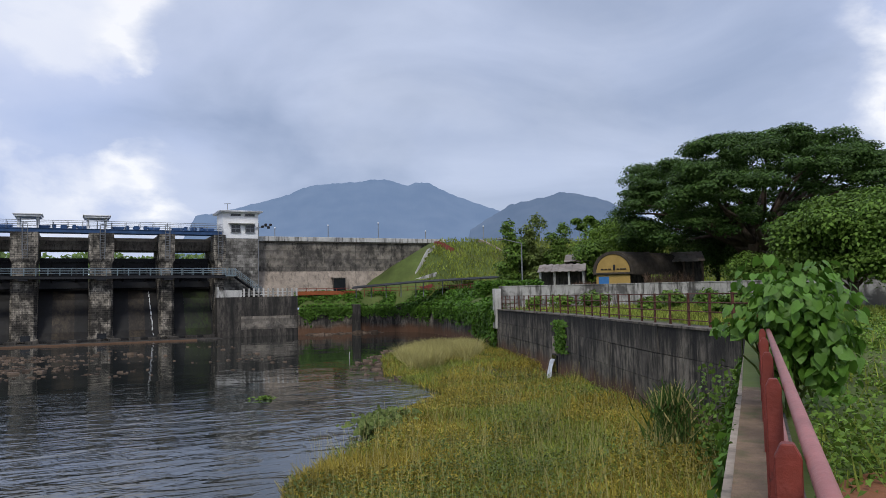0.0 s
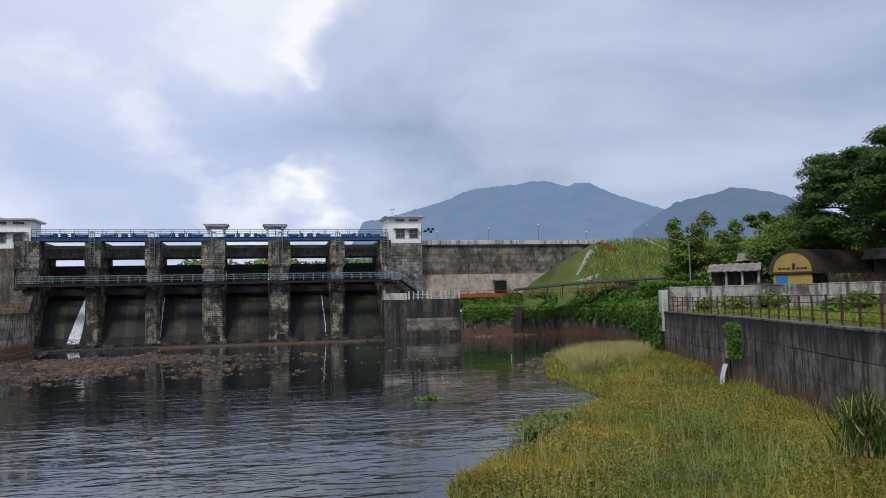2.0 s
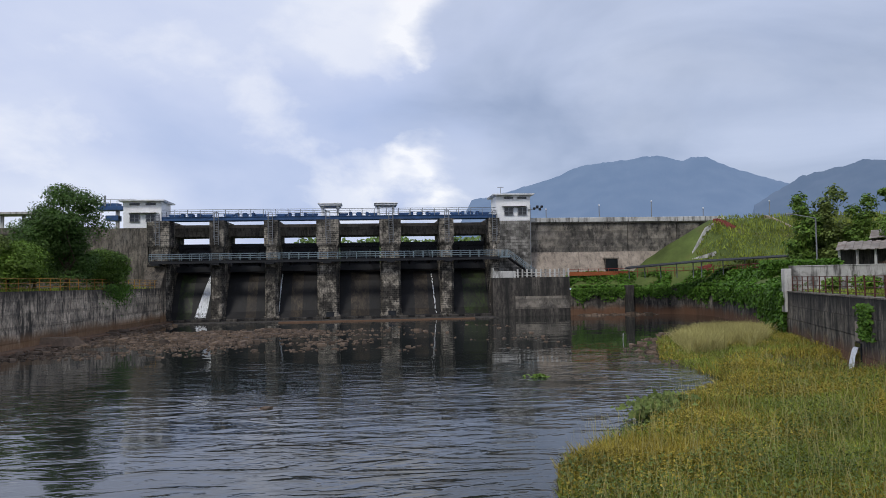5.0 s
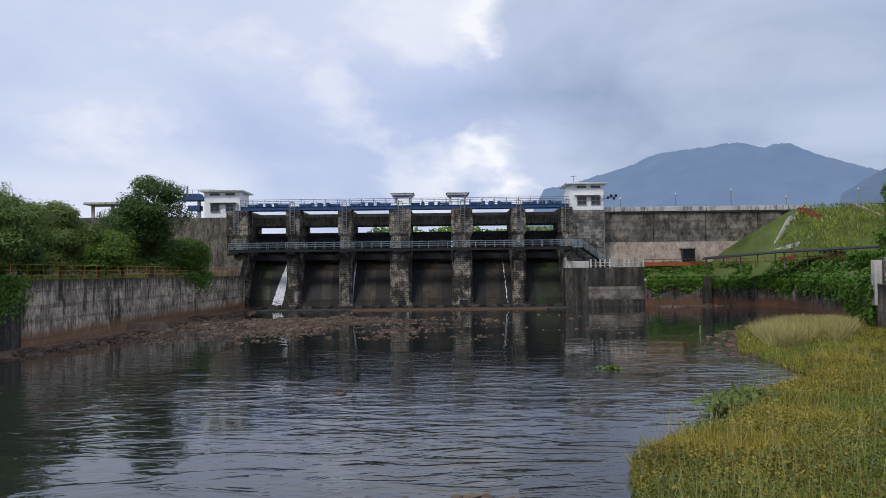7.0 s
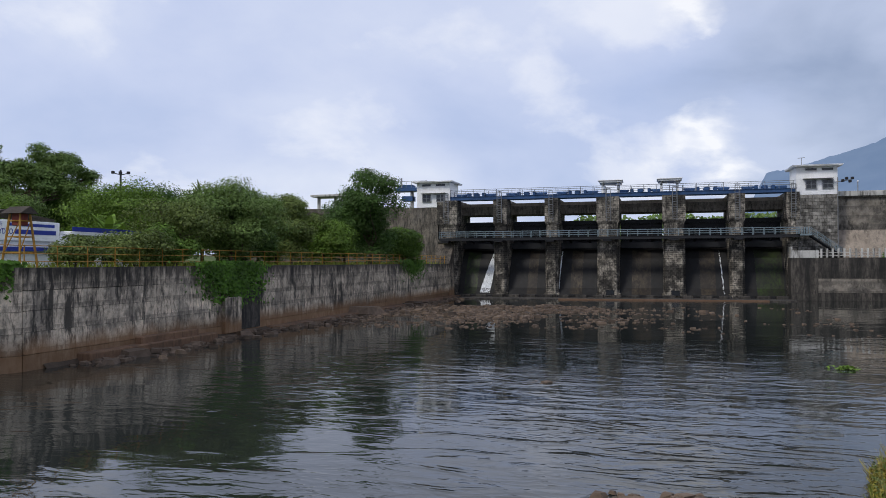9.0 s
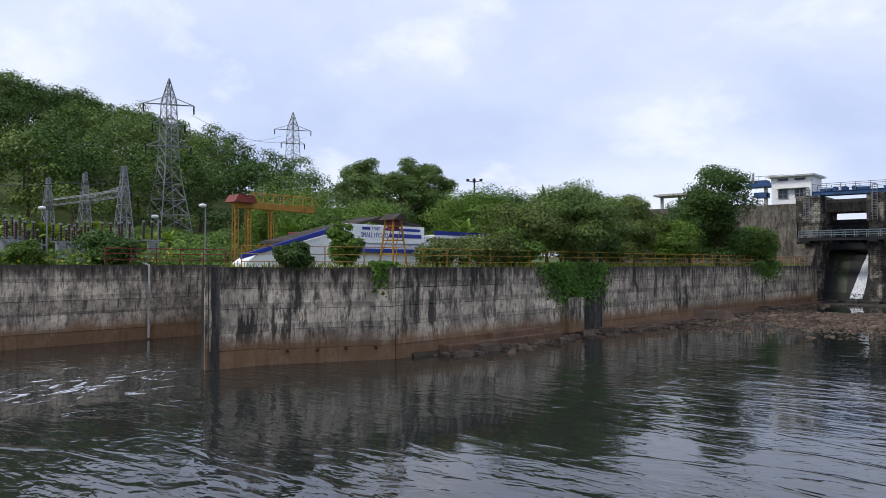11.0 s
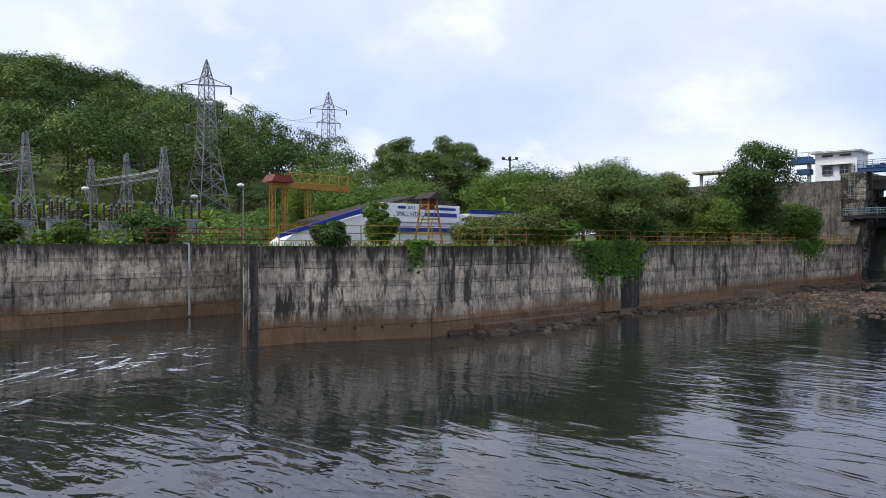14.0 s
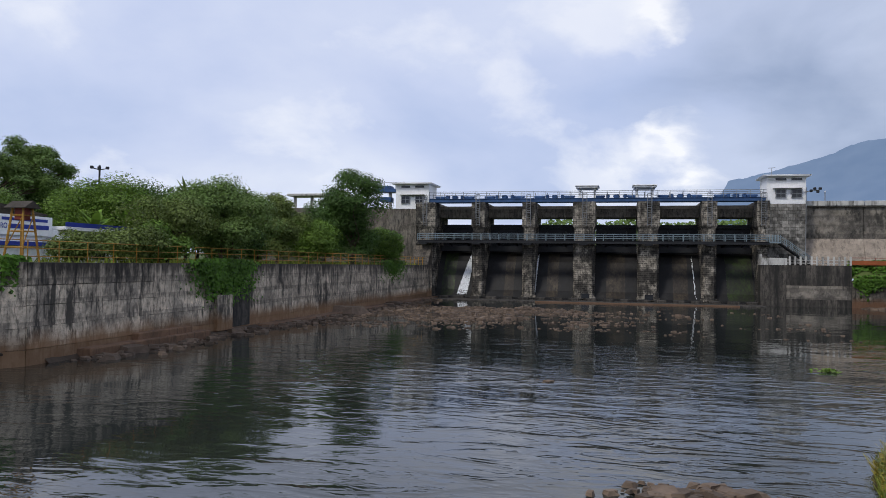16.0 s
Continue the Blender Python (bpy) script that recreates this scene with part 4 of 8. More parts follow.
# hoist bridge along the top of the piers
hb = thing("hoist_bridge", "blue steel hoist bridge with railings and winches over the gates", "bridge", kind="structure")
bm = bmesh.new()
for y in (Y0 + 0.4, Y0 + 2.2):
    box(bm, -27.6, 16.6, y, y + 0.25, 12.71, 13.15)
box(bm, -27.6, 16.6, Y0 + 0.3, Y0 + 2.5, 13.13, 13.19)
part("girder", bm, blue_steel, hb)
for i in range(6):
    a, b = PIERS[i][1], PIERS[i + 1][0]
    for f, w, h_ in ((0.10, 0.55, 0.30), (0.30, 0.18, 0.5), (0.5, 0.30, 0.45), (0.70, 0.18, 0.5), (0.88, 0.55, 0.30)):
        x = a + (b - a) * f
        bm = bmesh.new()
        box(bm, x - w, x + w, Y0 + 0.7, Y0 + 1.9, 13.19, 13.19 + h_, 0.06)
        tube(bm, (x - w * 1.3, Y0 + 1.3, 13.45), (x + w * 1.3, Y0 + 1.3, 13.45), 0.14, 8)
        part("winch", bm, blue_steel, hb)
bm = bmesh.new()
for y in (Y0 + 0.3, Y0 + 2.5):
    for x in np.arange(-27.4, 16.6, 1.55):
        tube(bm, (x, y, 13.15), (x, y, 14.1), 0.035, 4)
    for z in (13.6, 14.07):
        tube(bm, (-27.5, y, z), (16.6, y, z), 0.03, 4)
part("railing", bm, steel, hb)
for cx in (-5.1, 2.0):
    k = thing("hoist_canopy", "small white concrete canopy over the hoist", "canopy", "hoist canopies", "", (cx, Y0 + 1, 13.15))
    bm = bmesh.new()
    box(bm, cx - 1.35, cx + 1.35, Y0 - 0.3, Y0 + 2.9, 14.4, 14.63, 0.03)
    box(bm, cx - 1.5, cx + 1.5, Y0 - 0.45, Y0 + 3.05, 14.63, 14.75, 0.02)
    part("roof_slab", bm, white, k)
    for sx in (-0.95, 0.95):
        for sy in (0.5, 2.3):
            bm = bmesh.new()
            box(bm, cx + sx - 0.14, cx + sx + 0.14, Y0 + sy - 0.14, Y0 + sy + 0.14, 13.15, 14.41)
            part("post", bm, white, k)

# service walkway across the front
wk = thing("walkway", "steel service walkway with pale railings across the spillway", "walkway", kind="structure")
bm = bmesh.new()
box(bm, -27.0, 16.4, Y0 - 1.25, Y0 - 0.1, 7.55, 7.66)
for y in (Y0 - 1.25, Y0 - 0.2):
    box(bm, -27.0, 16.4, y, y + 0.1, 7.3, 7.6)
part("deck", bm, gate_black, wk)
bm = bmesh.new()
for y in (Y0 - 1.22, Y0 - 0.15):
    for x in np.arange(-27.0, 16.5, 1.2):
        tube(bm, (x, y, 7.6), (x, y, 8.5), 0.035, 4)
    for z in (7.95, 8.22, 8.48):
        tube(bm, (-27.0, y, z), (16.4, y, z), 0.026, 4)
part("railing", bm, teal, wk)
for a, b in PIERS[:-1]:
    bm = bmesh.new()
    box(bm, (a + b) / 2 - 0.5, (a + b) / 2 + 0.5, Y0 - 1.2, Y0 + 0.5, 7.1, 7.32)
    part("bracket", bm, gate_black, wk)
# stair at its east end
bm = bmesh.new()
for q in range(14):
    x, z = 17.6 + q * 0.24, 7.5 - q * 0.19
    box(bm, x, x + 0.26, Y0 - 1.2, Y0 - 0.2, z - 0.04, z)
for y in (Y0 - 1.22, Y0 - 0.18):
    tube(bm, (17.6, y, 7.45), (21.0, y, 4.95), 0.10, 4)
part("stair", bm, gate_black, wk)
bm = bmesh.new()
box(bm, 16.2, 17.7, Y0 - 1.25, Y0 - 0.1, 7.5, 7.66)
for y in (Y0 - 1.22, Y0 - 0.18):
    for q in range(8):
        x, z = 16.4 + q * 0.17, 7.6
        tube(bm, (x, y, z), (x, y, z + 0.9), 0.04, 4)
    for q in range(6):
        x, z = 17.6 + q * 0.68, 7.5 - q * 0.5
        tube(bm, (x, y, z), (x, y, z + 0.9), 0.03, 4)
    for dz in (0.45, 0.9):
        tube(bm, (17.6, y, 7.5 + dz), (21.0, y, 5.0 + dz), 0.03, 4)
part("stair_railing", bm, teal, wk)


def cabin(name, x0, x1, z0, label, wins):
    k = thing(name, label, "cabin", "gate cabins", "", ((x0 + x1) / 2, Y0 + 2, z0))
    bm = bmesh.new()
    box(bm, x0, x1, Y0 + 0.25, Y0 + 4.6, z0, z0 + 3.3, 0.02)
    part("wall", bm, white, k)
    bm = bmesh.new()
    box(bm, x0 - 0.45, x1 + 0.45, Y0 - 0.4, Y0 + 5.1, z0 + 3.3, z0 + 3.42, 0.03)
    box(bm, x0 - 0.5, x1 + 0.5, Y0 - 0.45, Y0 + 5.15, z0 + 3.42, z0 + 3.48, 0.02)
    part("roof", bm, white, k, "flat overhanging concrete roof")
    for f in wins:
        cx = x0 + (x1 - x0) * f
        bm = bmesh.new()
        box(bm, cx - 0.55, cx + 0.55, Y0 + 0.12, Y0 + 0.3, z0 + 0.75, z0 + 1.7)
        w_ = part("window", bm, glass_hollow_dark, k)
        bm = bmesh.new()
        for x in (cx - 0.57, cx - 0.03, cx + 0.51):
            box(bm, x, x + 0.06, Y0 + 0.08, Y0 + 0.2, z0 + 0.75, z0 + 1.7)
        for z in (z0 + 0.72, z0 + 1.2, z0 + 1.67):
            box(bm, cx - 0.64, cx + 0.64, Y0 + 0.07, Y0 + 0.19, z, z + 0.05)
        part("window_frame", bm, steel, w_)
        bm = bmesh.new()
        box(bm, cx - 0.6, cx + 0.6, Y0 + 0.14, Y0 + 0.3, z0 + 2.85, z0 + 3.1)
        part("vent", bm, glass_hollow_dark, k)
    bm = bmesh.new()
    box(bm, x0 + 0.7, x1 - 0.5, Y0 - 0.35, Y0 + 0.3, z0 + 1.82, z0 + 1.9, 0.02)
    part("sunshade", bm, white_old, k)
    return k


kR = cabin("gate_cabin", 16.3, 20.75, 12.3, "white flat-roofed control cabin on the stone tower", (0.36, 0.76))
kL = cabin("gate_cabin", -30.5, -25.9, 11.85, "white flat-roofed control cabin at the wall end", (0.3, 0.72))
bm = bmesh.new()
tube(bm, (17.2, Y0 + 2, 15.8), (17.2, Y0 + 2, 16.9), 0.04, 5)
tube(bm, (16.8, Y0 + 2, 16.85), (17.6, Y0 + 2, 16.9), 0.04, 5)
part("aerial", bm, steel, kR)
fl = thing("floodlight_bracket", "cluster of dark floodlights on a bracket beside the cabin", "floodlight", at=(20.8, Y0, 13.5))
bm = bmesh.new()
tube(bm, (20.5, Y0 + 0.2, 13.7), (22.0, Y0 - 0.3, 13.9), 0.05, 5)
tube(bm, (20.72, Y0 + 0.3, 4.6), (20.72, Y0 + 0.1, 14.3), 0.05, 6)
part("arm", bm, steel, fl)
for dx, dz in ((0.35, 0.0), (0.75, 0.25), (1.1, -0.1), (1.35, 0.25)):
    bm = bmesh.new()
    box(bm, 20.8 + dx - 0.16, 20.8 + dx + 0.16, Y0 - 0.55, Y0 - 0.2, 13.65 + dz, 13.95 + dz, 0.05)
    part("lamp_head", bm, gate_black, fl)

# masonry tower under the east cabin, built in courses
tw = thing("tower_east", "grey coursed masonry tower below the cabin", "tower", kind="structure")
bm = bmesh.new()
box(bm, 16.28, 20.72, Y0 + 0.4, Y0 + 9, 0, 12.3)
part("core", bm, conc_dark, tw)
course = bmesh.new()
box(course, -0.5, 0.5, -0.5, 0.5, -0.5, 0.5)
bmesh.ops.bevel(course, geom=list(course.edges), offset=0.03, segments=1, affect="EDGES")
cm = bpy.data.meshes.new("block")
course.to_mesh(cm)
stone = mat("grey_stone_block", (0.25, 0.236, 0.21), 0.95, scale=1.5, vary=0.45, bump=0.7, per_object=0.35, streak=(BLACK, 1.0, 0.50, 0.66, 0.7), stain=((0.05, 0.047, 0.042), 0.9, 0.48, 0.6, 0.7))
cm.materials.append(stone)
for r_i in range(18):
    zc = 5.0 + (r_i + 0.5) * 0.405
    nblk = 9
    for q in range(nblk):
        off = 0.25 if r_i % 2 else 0.0
        x0 = 16.3 + q * 0.5 - off
        x1 = min(20.74, x0 + 0.5)
        x0 = max(16.26, x0)
        if q == nblk - 1:
            x1 = 20.74
        ob = new("block", cm)
        ob.matrix_world = Matrix.Translation(((x0 + x1) / 2, Y0 + 0.36 + rng.uniform(-0.02, 0.02), zc)) @ Matrix.Diagonal((x1 - x0 - 0.03, 0.2, 0.375, 1))
        ob.parent = tw

# abutment terrace below the tower
ab = thing("abutment_east", "black-stained concrete terrace block with a white balustrade", "abutment", kind="structure")
bm = bmesh.new()
box(bm, 15.35, 18.2, Y0 - 1.6, Y0 + 4, -1, 4.9)
part("end_block", bm, conc_dark, ab)
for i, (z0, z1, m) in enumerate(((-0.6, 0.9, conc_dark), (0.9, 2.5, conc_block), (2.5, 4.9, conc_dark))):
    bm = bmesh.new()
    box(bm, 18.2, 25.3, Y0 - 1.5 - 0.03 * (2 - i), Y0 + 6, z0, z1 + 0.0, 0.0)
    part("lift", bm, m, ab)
bm = bmesh.new()
box(bm, 15.4, 18.3, Y0 - 1.55, Y0 - 1.4, 4.9, 5.75)
box(bm, 15.4, 15.55, Y0 - 1.4, Y0 + 1.5, 4.9, 6.2)
part("parapet_panel", bm, white_old, ab)
for q in range(12):
    bm = bmesh.new()
    x = 18.6 + q * 0.6
    box(bm, x - 0.1, x + 0.1, Y0 - 1.5, Y0 - 1.3, 4.9, 5.95, 0.02)
    part("baluster", bm, white_old, ab)
bm = bmesh.new()
for z in (5.15, 5.5):
    tube(bm, (18.3, Y0 - 1.4, z), (25.3, Y0 - 1.4, z), 0.05, 5)
part("rail", bm, white_old, ab)

# non-overflow wall to the east
ew = thing("dam_wall_east", "long stained concrete dam wall with a pale battered foot", "dam wall", kind="structure")
x = 20.75
while x < 48:
    x2 = min(48, x + 6.8)
    bm = bmesh.new()
    profile(bm, [(Y0 + 2.2, 8.2), (Y0 + 2.0, 12.2), (Y0 + 7, 12.2), (Y0 + 7, 8.2)], x + 0.03, x2 - 0.03)
    part("upper_bay", bm, conc_block, ew)
    bm = bmesh.new()
    profile(bm, [(Y0 + 1.0, 3.5), (Y0 + 1.0, 5.0), (Y0 + 2.25, 8.25), (Y0 + 7, 8.25), (Y0 + 7, 3.5)], x + 0.02, x2 - 0.02)
    part("foot_bay", bm, conc_light, ew)
    bm = bmesh.new()
    box(bm, x + 0.06, x2 - 0.06, Y0 + 1.6, Y0 + 2.0, 12.15, 12.75, 0.03)
    part("parapet", bm, white_old, ew)
    x = x2
bm = bmesh.new()
box(bm, 20.75, 48, Y0 + 1.75, Y0 + 7, 12.0, 12.3)
part("coping", bm, conc_grey, ew)
# the gallery's dark inside is painted with a solid dark block
bm = bmesh.new()
box(bm, 30.9, 32.5, Y0 + 0.9, Y0 + 2.4, 4.9, 7.2)
part("gallery_door", bm, glass_hollow_dark, ew, "dark block painted as the shade inside the gallery opening")
bm = bmesh.new()
box(bm, 30.7, 32.7, Y0 + 0.8, Y0 + 1.8, 7.2, 7.4, 0.03)
prism(bm, [(32.5, Y0 + 0.75), (32.85, Y0 + 0.75), (32.85, Y0 + 1.6), (32.5, Y0 + 1.6)], 4.8, 6.9)
part("door_hood", bm, conc_light, ew)
for q, x in enumerate(np.arange(23.5, 120, 7.3)):
    yl = Y0 + 2.4 if x < 46 else 97 - (x - 45) * 0.22
    k = thing("street_lamp", "thin lamp post on the dam crest", "street lamp", "crest lamps", "", (x, yl + 0.6, 12.3))
    bm = bmesh.new()
    tube(bm, (x, yl + 0.6, 12.0), (x, yl + 0.6, 14.0 + (q % 3) * 0.5), 0.06, 6)
    part("post", bm, steel, k)
    bm = bmesh.new()
    bmesh.ops.create_uvsphere(bm, u_segments=8, v_segments=6, radius=0.11, matrix=Matrix.Translation((x, yl + 0.6, 14.0 + (q % 3) * 0.5)))
    part("globe", bm, white, k)

# west end of the dam
ww_ = thing("dam_wall_west", "grey concrete abutment wall below the west cabin", "dam wall", kind="structure")
bm = bmesh.new()
box(bm, -33.2, -27.6, Y0 + 0.3, Y0 + 8, -1, 11.85)
box(bm, -27.6, -25.6, Y0 + 1.2, Y0 + 8, 7, 11.85)
part("face", bm, conc_grey, ww_)
bm = bmesh.new()
box(bm, -60, -33.2, Y0 + 2.5, Y0 + 9, 2, 11.4)
box(bm, -60, -33.2, Y0 + 2.4, Y0 + 2.6, 11.4, 12.2)
part("crest", bm, conc_grey, ww_)
bm = bmesh.new()
profile(bm, [(Y0 - 2.5, -1), (Y0 - 2.5, 4.4), (Y0 + 0.2, 7.2), (Y0 + 1, 7.2), (Y0 + 1, -1)], -27.6, -25.3)
part("buttress", bm, conc_wall, ww_)

hs = thing("gate_hoist", "blue steel gate hoist on white concrete legs", "hoist", at=(-33, Y0 + 7, 11.5))
for x in (-33.2, -30.9):
    bm = bmesh.new()
    box(bm, x - 0.2, x + 0.2, Y0 + 6.4, Y0 + 6.8, 11.4, 15.3)
    part("leg", bm, white_old, hs)
bm = bmesh.new()
box(bm, -35.6, -30.8, Y0 + 6, Y0 + 8, 14.7, 15.2, 0.03)
box(bm, -35.3, -33, Y0 + 6.1, Y0 + 7.6, 15.2, 15.6, 0.03)
box(bm, -34.6, -33, Y0 + 6.1, Y0 + 7.6, 13.3, 14.0, 0.03)
part("beam", bm, blue_steel, hs)
bm = bmesh.new()
for x in np.arange(-35.5, -30.5, 0.8):
    tube(bm, (x, Y0 + 6, 15.2), (x, Y0 + 6, 16.1), 0.03, 4)
tube(bm, (-35.5, Y0 + 6, 16.1), (-30.8, Y0 + 6, 16.1), 0.03, 4)
tube(bm, (-34.6, Y0 + 6, 15.2), (-34.6, Y0 + 6, 16.6), 0.12, 8)
part("railing", bm, steel, hs)
cn = thing("road_canopy", "flat white concrete canopy on posts by the dam road", "canopy", at=(-50, 117, 11))
bm = bmesh.new()
box(bm, -54.5, -46, 115, 119, 15.4, 15.75, 0.04)
part("roof_slab", bm, white_old, cn)
for x in (-53.5, -50.5, -47):
    bm = bmesh.new()
    box(bm, x - 0.2, x + 0.2, 116, 116.4, 4, 15.4)
    part("post", bm, white_old, cn)

# water running over the spillway and from the outlet
for x0, x1, xb0, xb1, kind_ in ((-20.75, -20.2, -22.1, -20.7, 1500), (-11.6, -11.48, -11.9, -11.7, 260), (7.9, 8.0, 8.2, 8.35, 60)):
    n = kind_
    f = rng.random(n)
    u = rng.random(n)
    prof_z = 6.0 - 5.4 * f
    prof_y = Y0 + np.interp(prof_z, [0.3, 1.2, 3.0, 4.9, 6.1], [0.45, 1.3, 2.2, 3.4, 4.6]) - 0.06
    xs = (x0 + (xb0 - x0) * f) * (1 - u) + (x1 + (xb1 - x1) * f) * u
    c = np.stack([xs, prof_y, prof_z], 1)
    hw, hh = 0.010 + 0.022 * rng.random(n), 0.25 + 0.4 * rng.random(n)
    V = np.stack([c + np.stack([-hw, np.zeros(n), np.zeros(n)], 1), c + np.stack([hw, np.zeros(n), np.zeros(n)], 1),
                  c + np.stack([hw * 0.6, -hh * 0.45, -hh], 1), c + np.stack([-hw * 0.6, -hh * 0.45, -hh], 1)], 1)
    quads("spilling_water", V, foam, None, "white water sliding down the spillway", "water", "stuff")

# ---- near bank: railing, weeds and the big-leaved bush ----
rl = thing("red_railing", "weathered red steel railing with a faded pipe handrail", "railing", at=(0, 0, 3))
pm = bmesh.new()
vs = [(-0.038, 2.88), (0.038, 2.88), (0.038, 4.01), (0.018, 4.05), (-0.018, 4.05), (-0.038, 4.01)]
fr = [pm.verts.new((x, -0.025, z)) for x, z in vs]
bk = [pm.verts.new((x, 0.025, z)) for x, z in vs]
pm.faces.new(fr)
pm.faces.new(list(reversed(bk)))
for i in range(6):
    pm.faces.new((fr[i], bk[i], bk[(i + 1) % 6], fr[(i + 1) % 6]))
bmesh.ops.recalc_face_normals(pm, faces=pm.faces)
bmesh.ops.bevel(pm, geom=list(pm.edges), offset=0.004, segments=1, affect="EDGES")
post_me = bpy.data.meshes.new("post")
pm.to_mesh(post_me)
post_me.materials.append(rust_red)
ra = math.atan2(RAILD.y, RAILD.x)
for k in range(-7, 11):
    x, y = rail_at(2.55 + 1.78 * k, 0.0)
    ob = new("post", post_me)
    ob.matrix_world = Matrix.Translation((x, y, 0)) @ Matrix.Rotation(ra + radians(90), 4, "Z")
    ob.parent = rl
    ob.matrix_parent_inverse = Matrix.Translation((0, 0, -3))
for z, r in ((4.0, 0.029), (3.52, 0.023)):
    bm = bmesh.new()
    a, b = rail_at(-9.9, -0.075), rail_at(20.5, -0.075)
    tube(bm, (*a, z), (*b, z), r, 14)
    part("handrail", bm, rail_pink, rl, smooth=True)

patch = bmesh.new()
c = Vector(rail_at(6.1, -1.35))
for i in range(26):
    a = i / 26 * 2 * math.pi
    r = 1.35 + 0.4 * math.sin(2 * a + 1) + 0.35 * noise.noise((math.cos(a) * 2, math.sin(a) * 2, 4))
    p = c + RAILD * math.cos(a) * r * 1.1 + RAILN * math.sin(a) * r * 0.8
    patch.verts.new((p.x, p.y, ground_z(p.x, p.y) + 0.03))
patch.faces.new(patch.verts)
solid("bare_earth", patch, earth, "patch of bare red earth beside the railing", "earth", kind="structure")

strip = [rail_at(3.0, -0.35), rail_at(30, -0.3), rail_at(34, -17), rail_at(4.0, -9)]


def weed_dens(x, y):
    p = Vector((x, y)) - c
    bare = 1 - smooth(1.0, 1.8, math.hypot(p.dot(RAILD), p.dot(RAILN) * 1.3))
    return (0.10 + 0.9 * smooth(-0.25, 0.25, noise.noise((x * 0.35, y * 0.35, 1)))) * (1 - bare) * min(1, (11 / max(5, math.hypot(x, y))) ** 1.3)


P = scatter(56000, strip, lambda x, y: ground_z(x, y), weed_dens)
P[:, 2] += rng.random(len(P)) ** 2 * 0.45
quads("weeds", leaf_quads(P, rng.normal(size=P.shape) * 0.5 + np.array([0, 0, 1.0]), 0.052), leaf_light, None, "low leafy weeds covering the near bank", "weeds", "stuff")
P = scatter(5000, strip, lambda x, y: ground_z(x, y) + 0.02, weed_dens)
quads("bank_grass", blades(P, 0.12 + 0.22 * rng.random(len(P)), 0.012), grass_green, None, "short green grass on the near bank", "grass", "stuff")

ledge_m = mat("dirty_ledge_concrete", (0.20, 0.135, 0.085), 0.95, scale=1.6, vary=0.4, bump=0.7, bump_scale=12.0, stain=((0.10, 0.10, 0.04), 2.2, 0.5, 0.66, 0.8))
bm = bmesh.new()
q = [rail_at(-40, 0.29), rail_at(-40, -0.06), rail_at(20.3, -0.06), rail_at(20.3, 0.29)]
prism(bm, q, 2.9, 2.99)
bmesh.ops.recalc_face_normals(bm, faces=bm.faces)
solid("bank_ledge", bm, ledge_m, "worn concrete ledge outside the railing", "ledge", kind="structure")

# heart-shaped leaves, each its own piece
hm = bmesh.new()
outline = [(0, 0.0), (0.22, -0.13), (0.44, -0.02), (0.50, 0.25), (0.36, 0.58), (0.0, 1.0), (-0.36, 0.58), (-0.50, 0.25), (-0.44, -0.02), (-0.22, -0.13)]
mid = [hm.verts.new((0, y, -0.02 - 0.12 * y * y)) for y in (0.0, 0.3, 0.6, 1.0)]
for side in (1, -1):
    e = [hm.verts.new((side * x, y, 0.09 * x * 2 - 0.16 * y * y)) for x, y in ((0.22, -0.13), (0.44, -0.02), (0.50, 0.25), (0.36, 0.58))]
    for f in ((mid[0], e[0], e[1]), (mid[0], e[1], e[2], mid[1]), (mid[1], e[2], e[3], mid[2]), (mid[2], e[3], mid[3])):
        hm.faces.new(f if side == 1 else tuple(reversed(f)))
heart = bpy.data.meshes.new("leaf")
hm.to_mesh(heart)
heart.shade_smooth()
leaf_obj = mat("broad_bush_leaf", (0.105, 0.225, 0.028), 0.5, scale=6.0, vary=0.2, bump=0.2, per_object=0.30, leaf=0.3, spec=0.4)
heart.materials.append(leaf_obj)
bx, by = 8.15, 6.9
bush = thing("broad_leaved_bush", "lush bush with large heart-shaped leaves by the railing", "bush", at=(bx, by, 2.95))
bm = bmesh.new()
g = np.random.default_rng(21)
stems = []
for i in range(16):
    a = g.uniform(0, 2 * math.pi)
    r = g.uniform(0.12, 0.66)
    d = Vector((0.66, -0.75)) * math.cos(a) * r * 1.15 + Vector((0.75, 0.66)) * math.sin(a) * r * 0.9
    top = (bx + d.x, by + d.y, 4.15 + g.uniform(-0.5, 0.5) * (1 - 0.25 * r))
    bm = bmesh.new()
    limb(bm, (bx + d.x * 0.15, by + d.y * 0.15, 2.9), top, 0.025, 0.008, i, 5, 4, 0.15)
    stems.append(top)
    part("stem", bm, leaf_olive, bush)
rest_v, rest_f = [], []
heart_v, heart_f = [v.co.copy() for v in heart.vertices], [tuple(p.vertices) for p in heart.polygons]
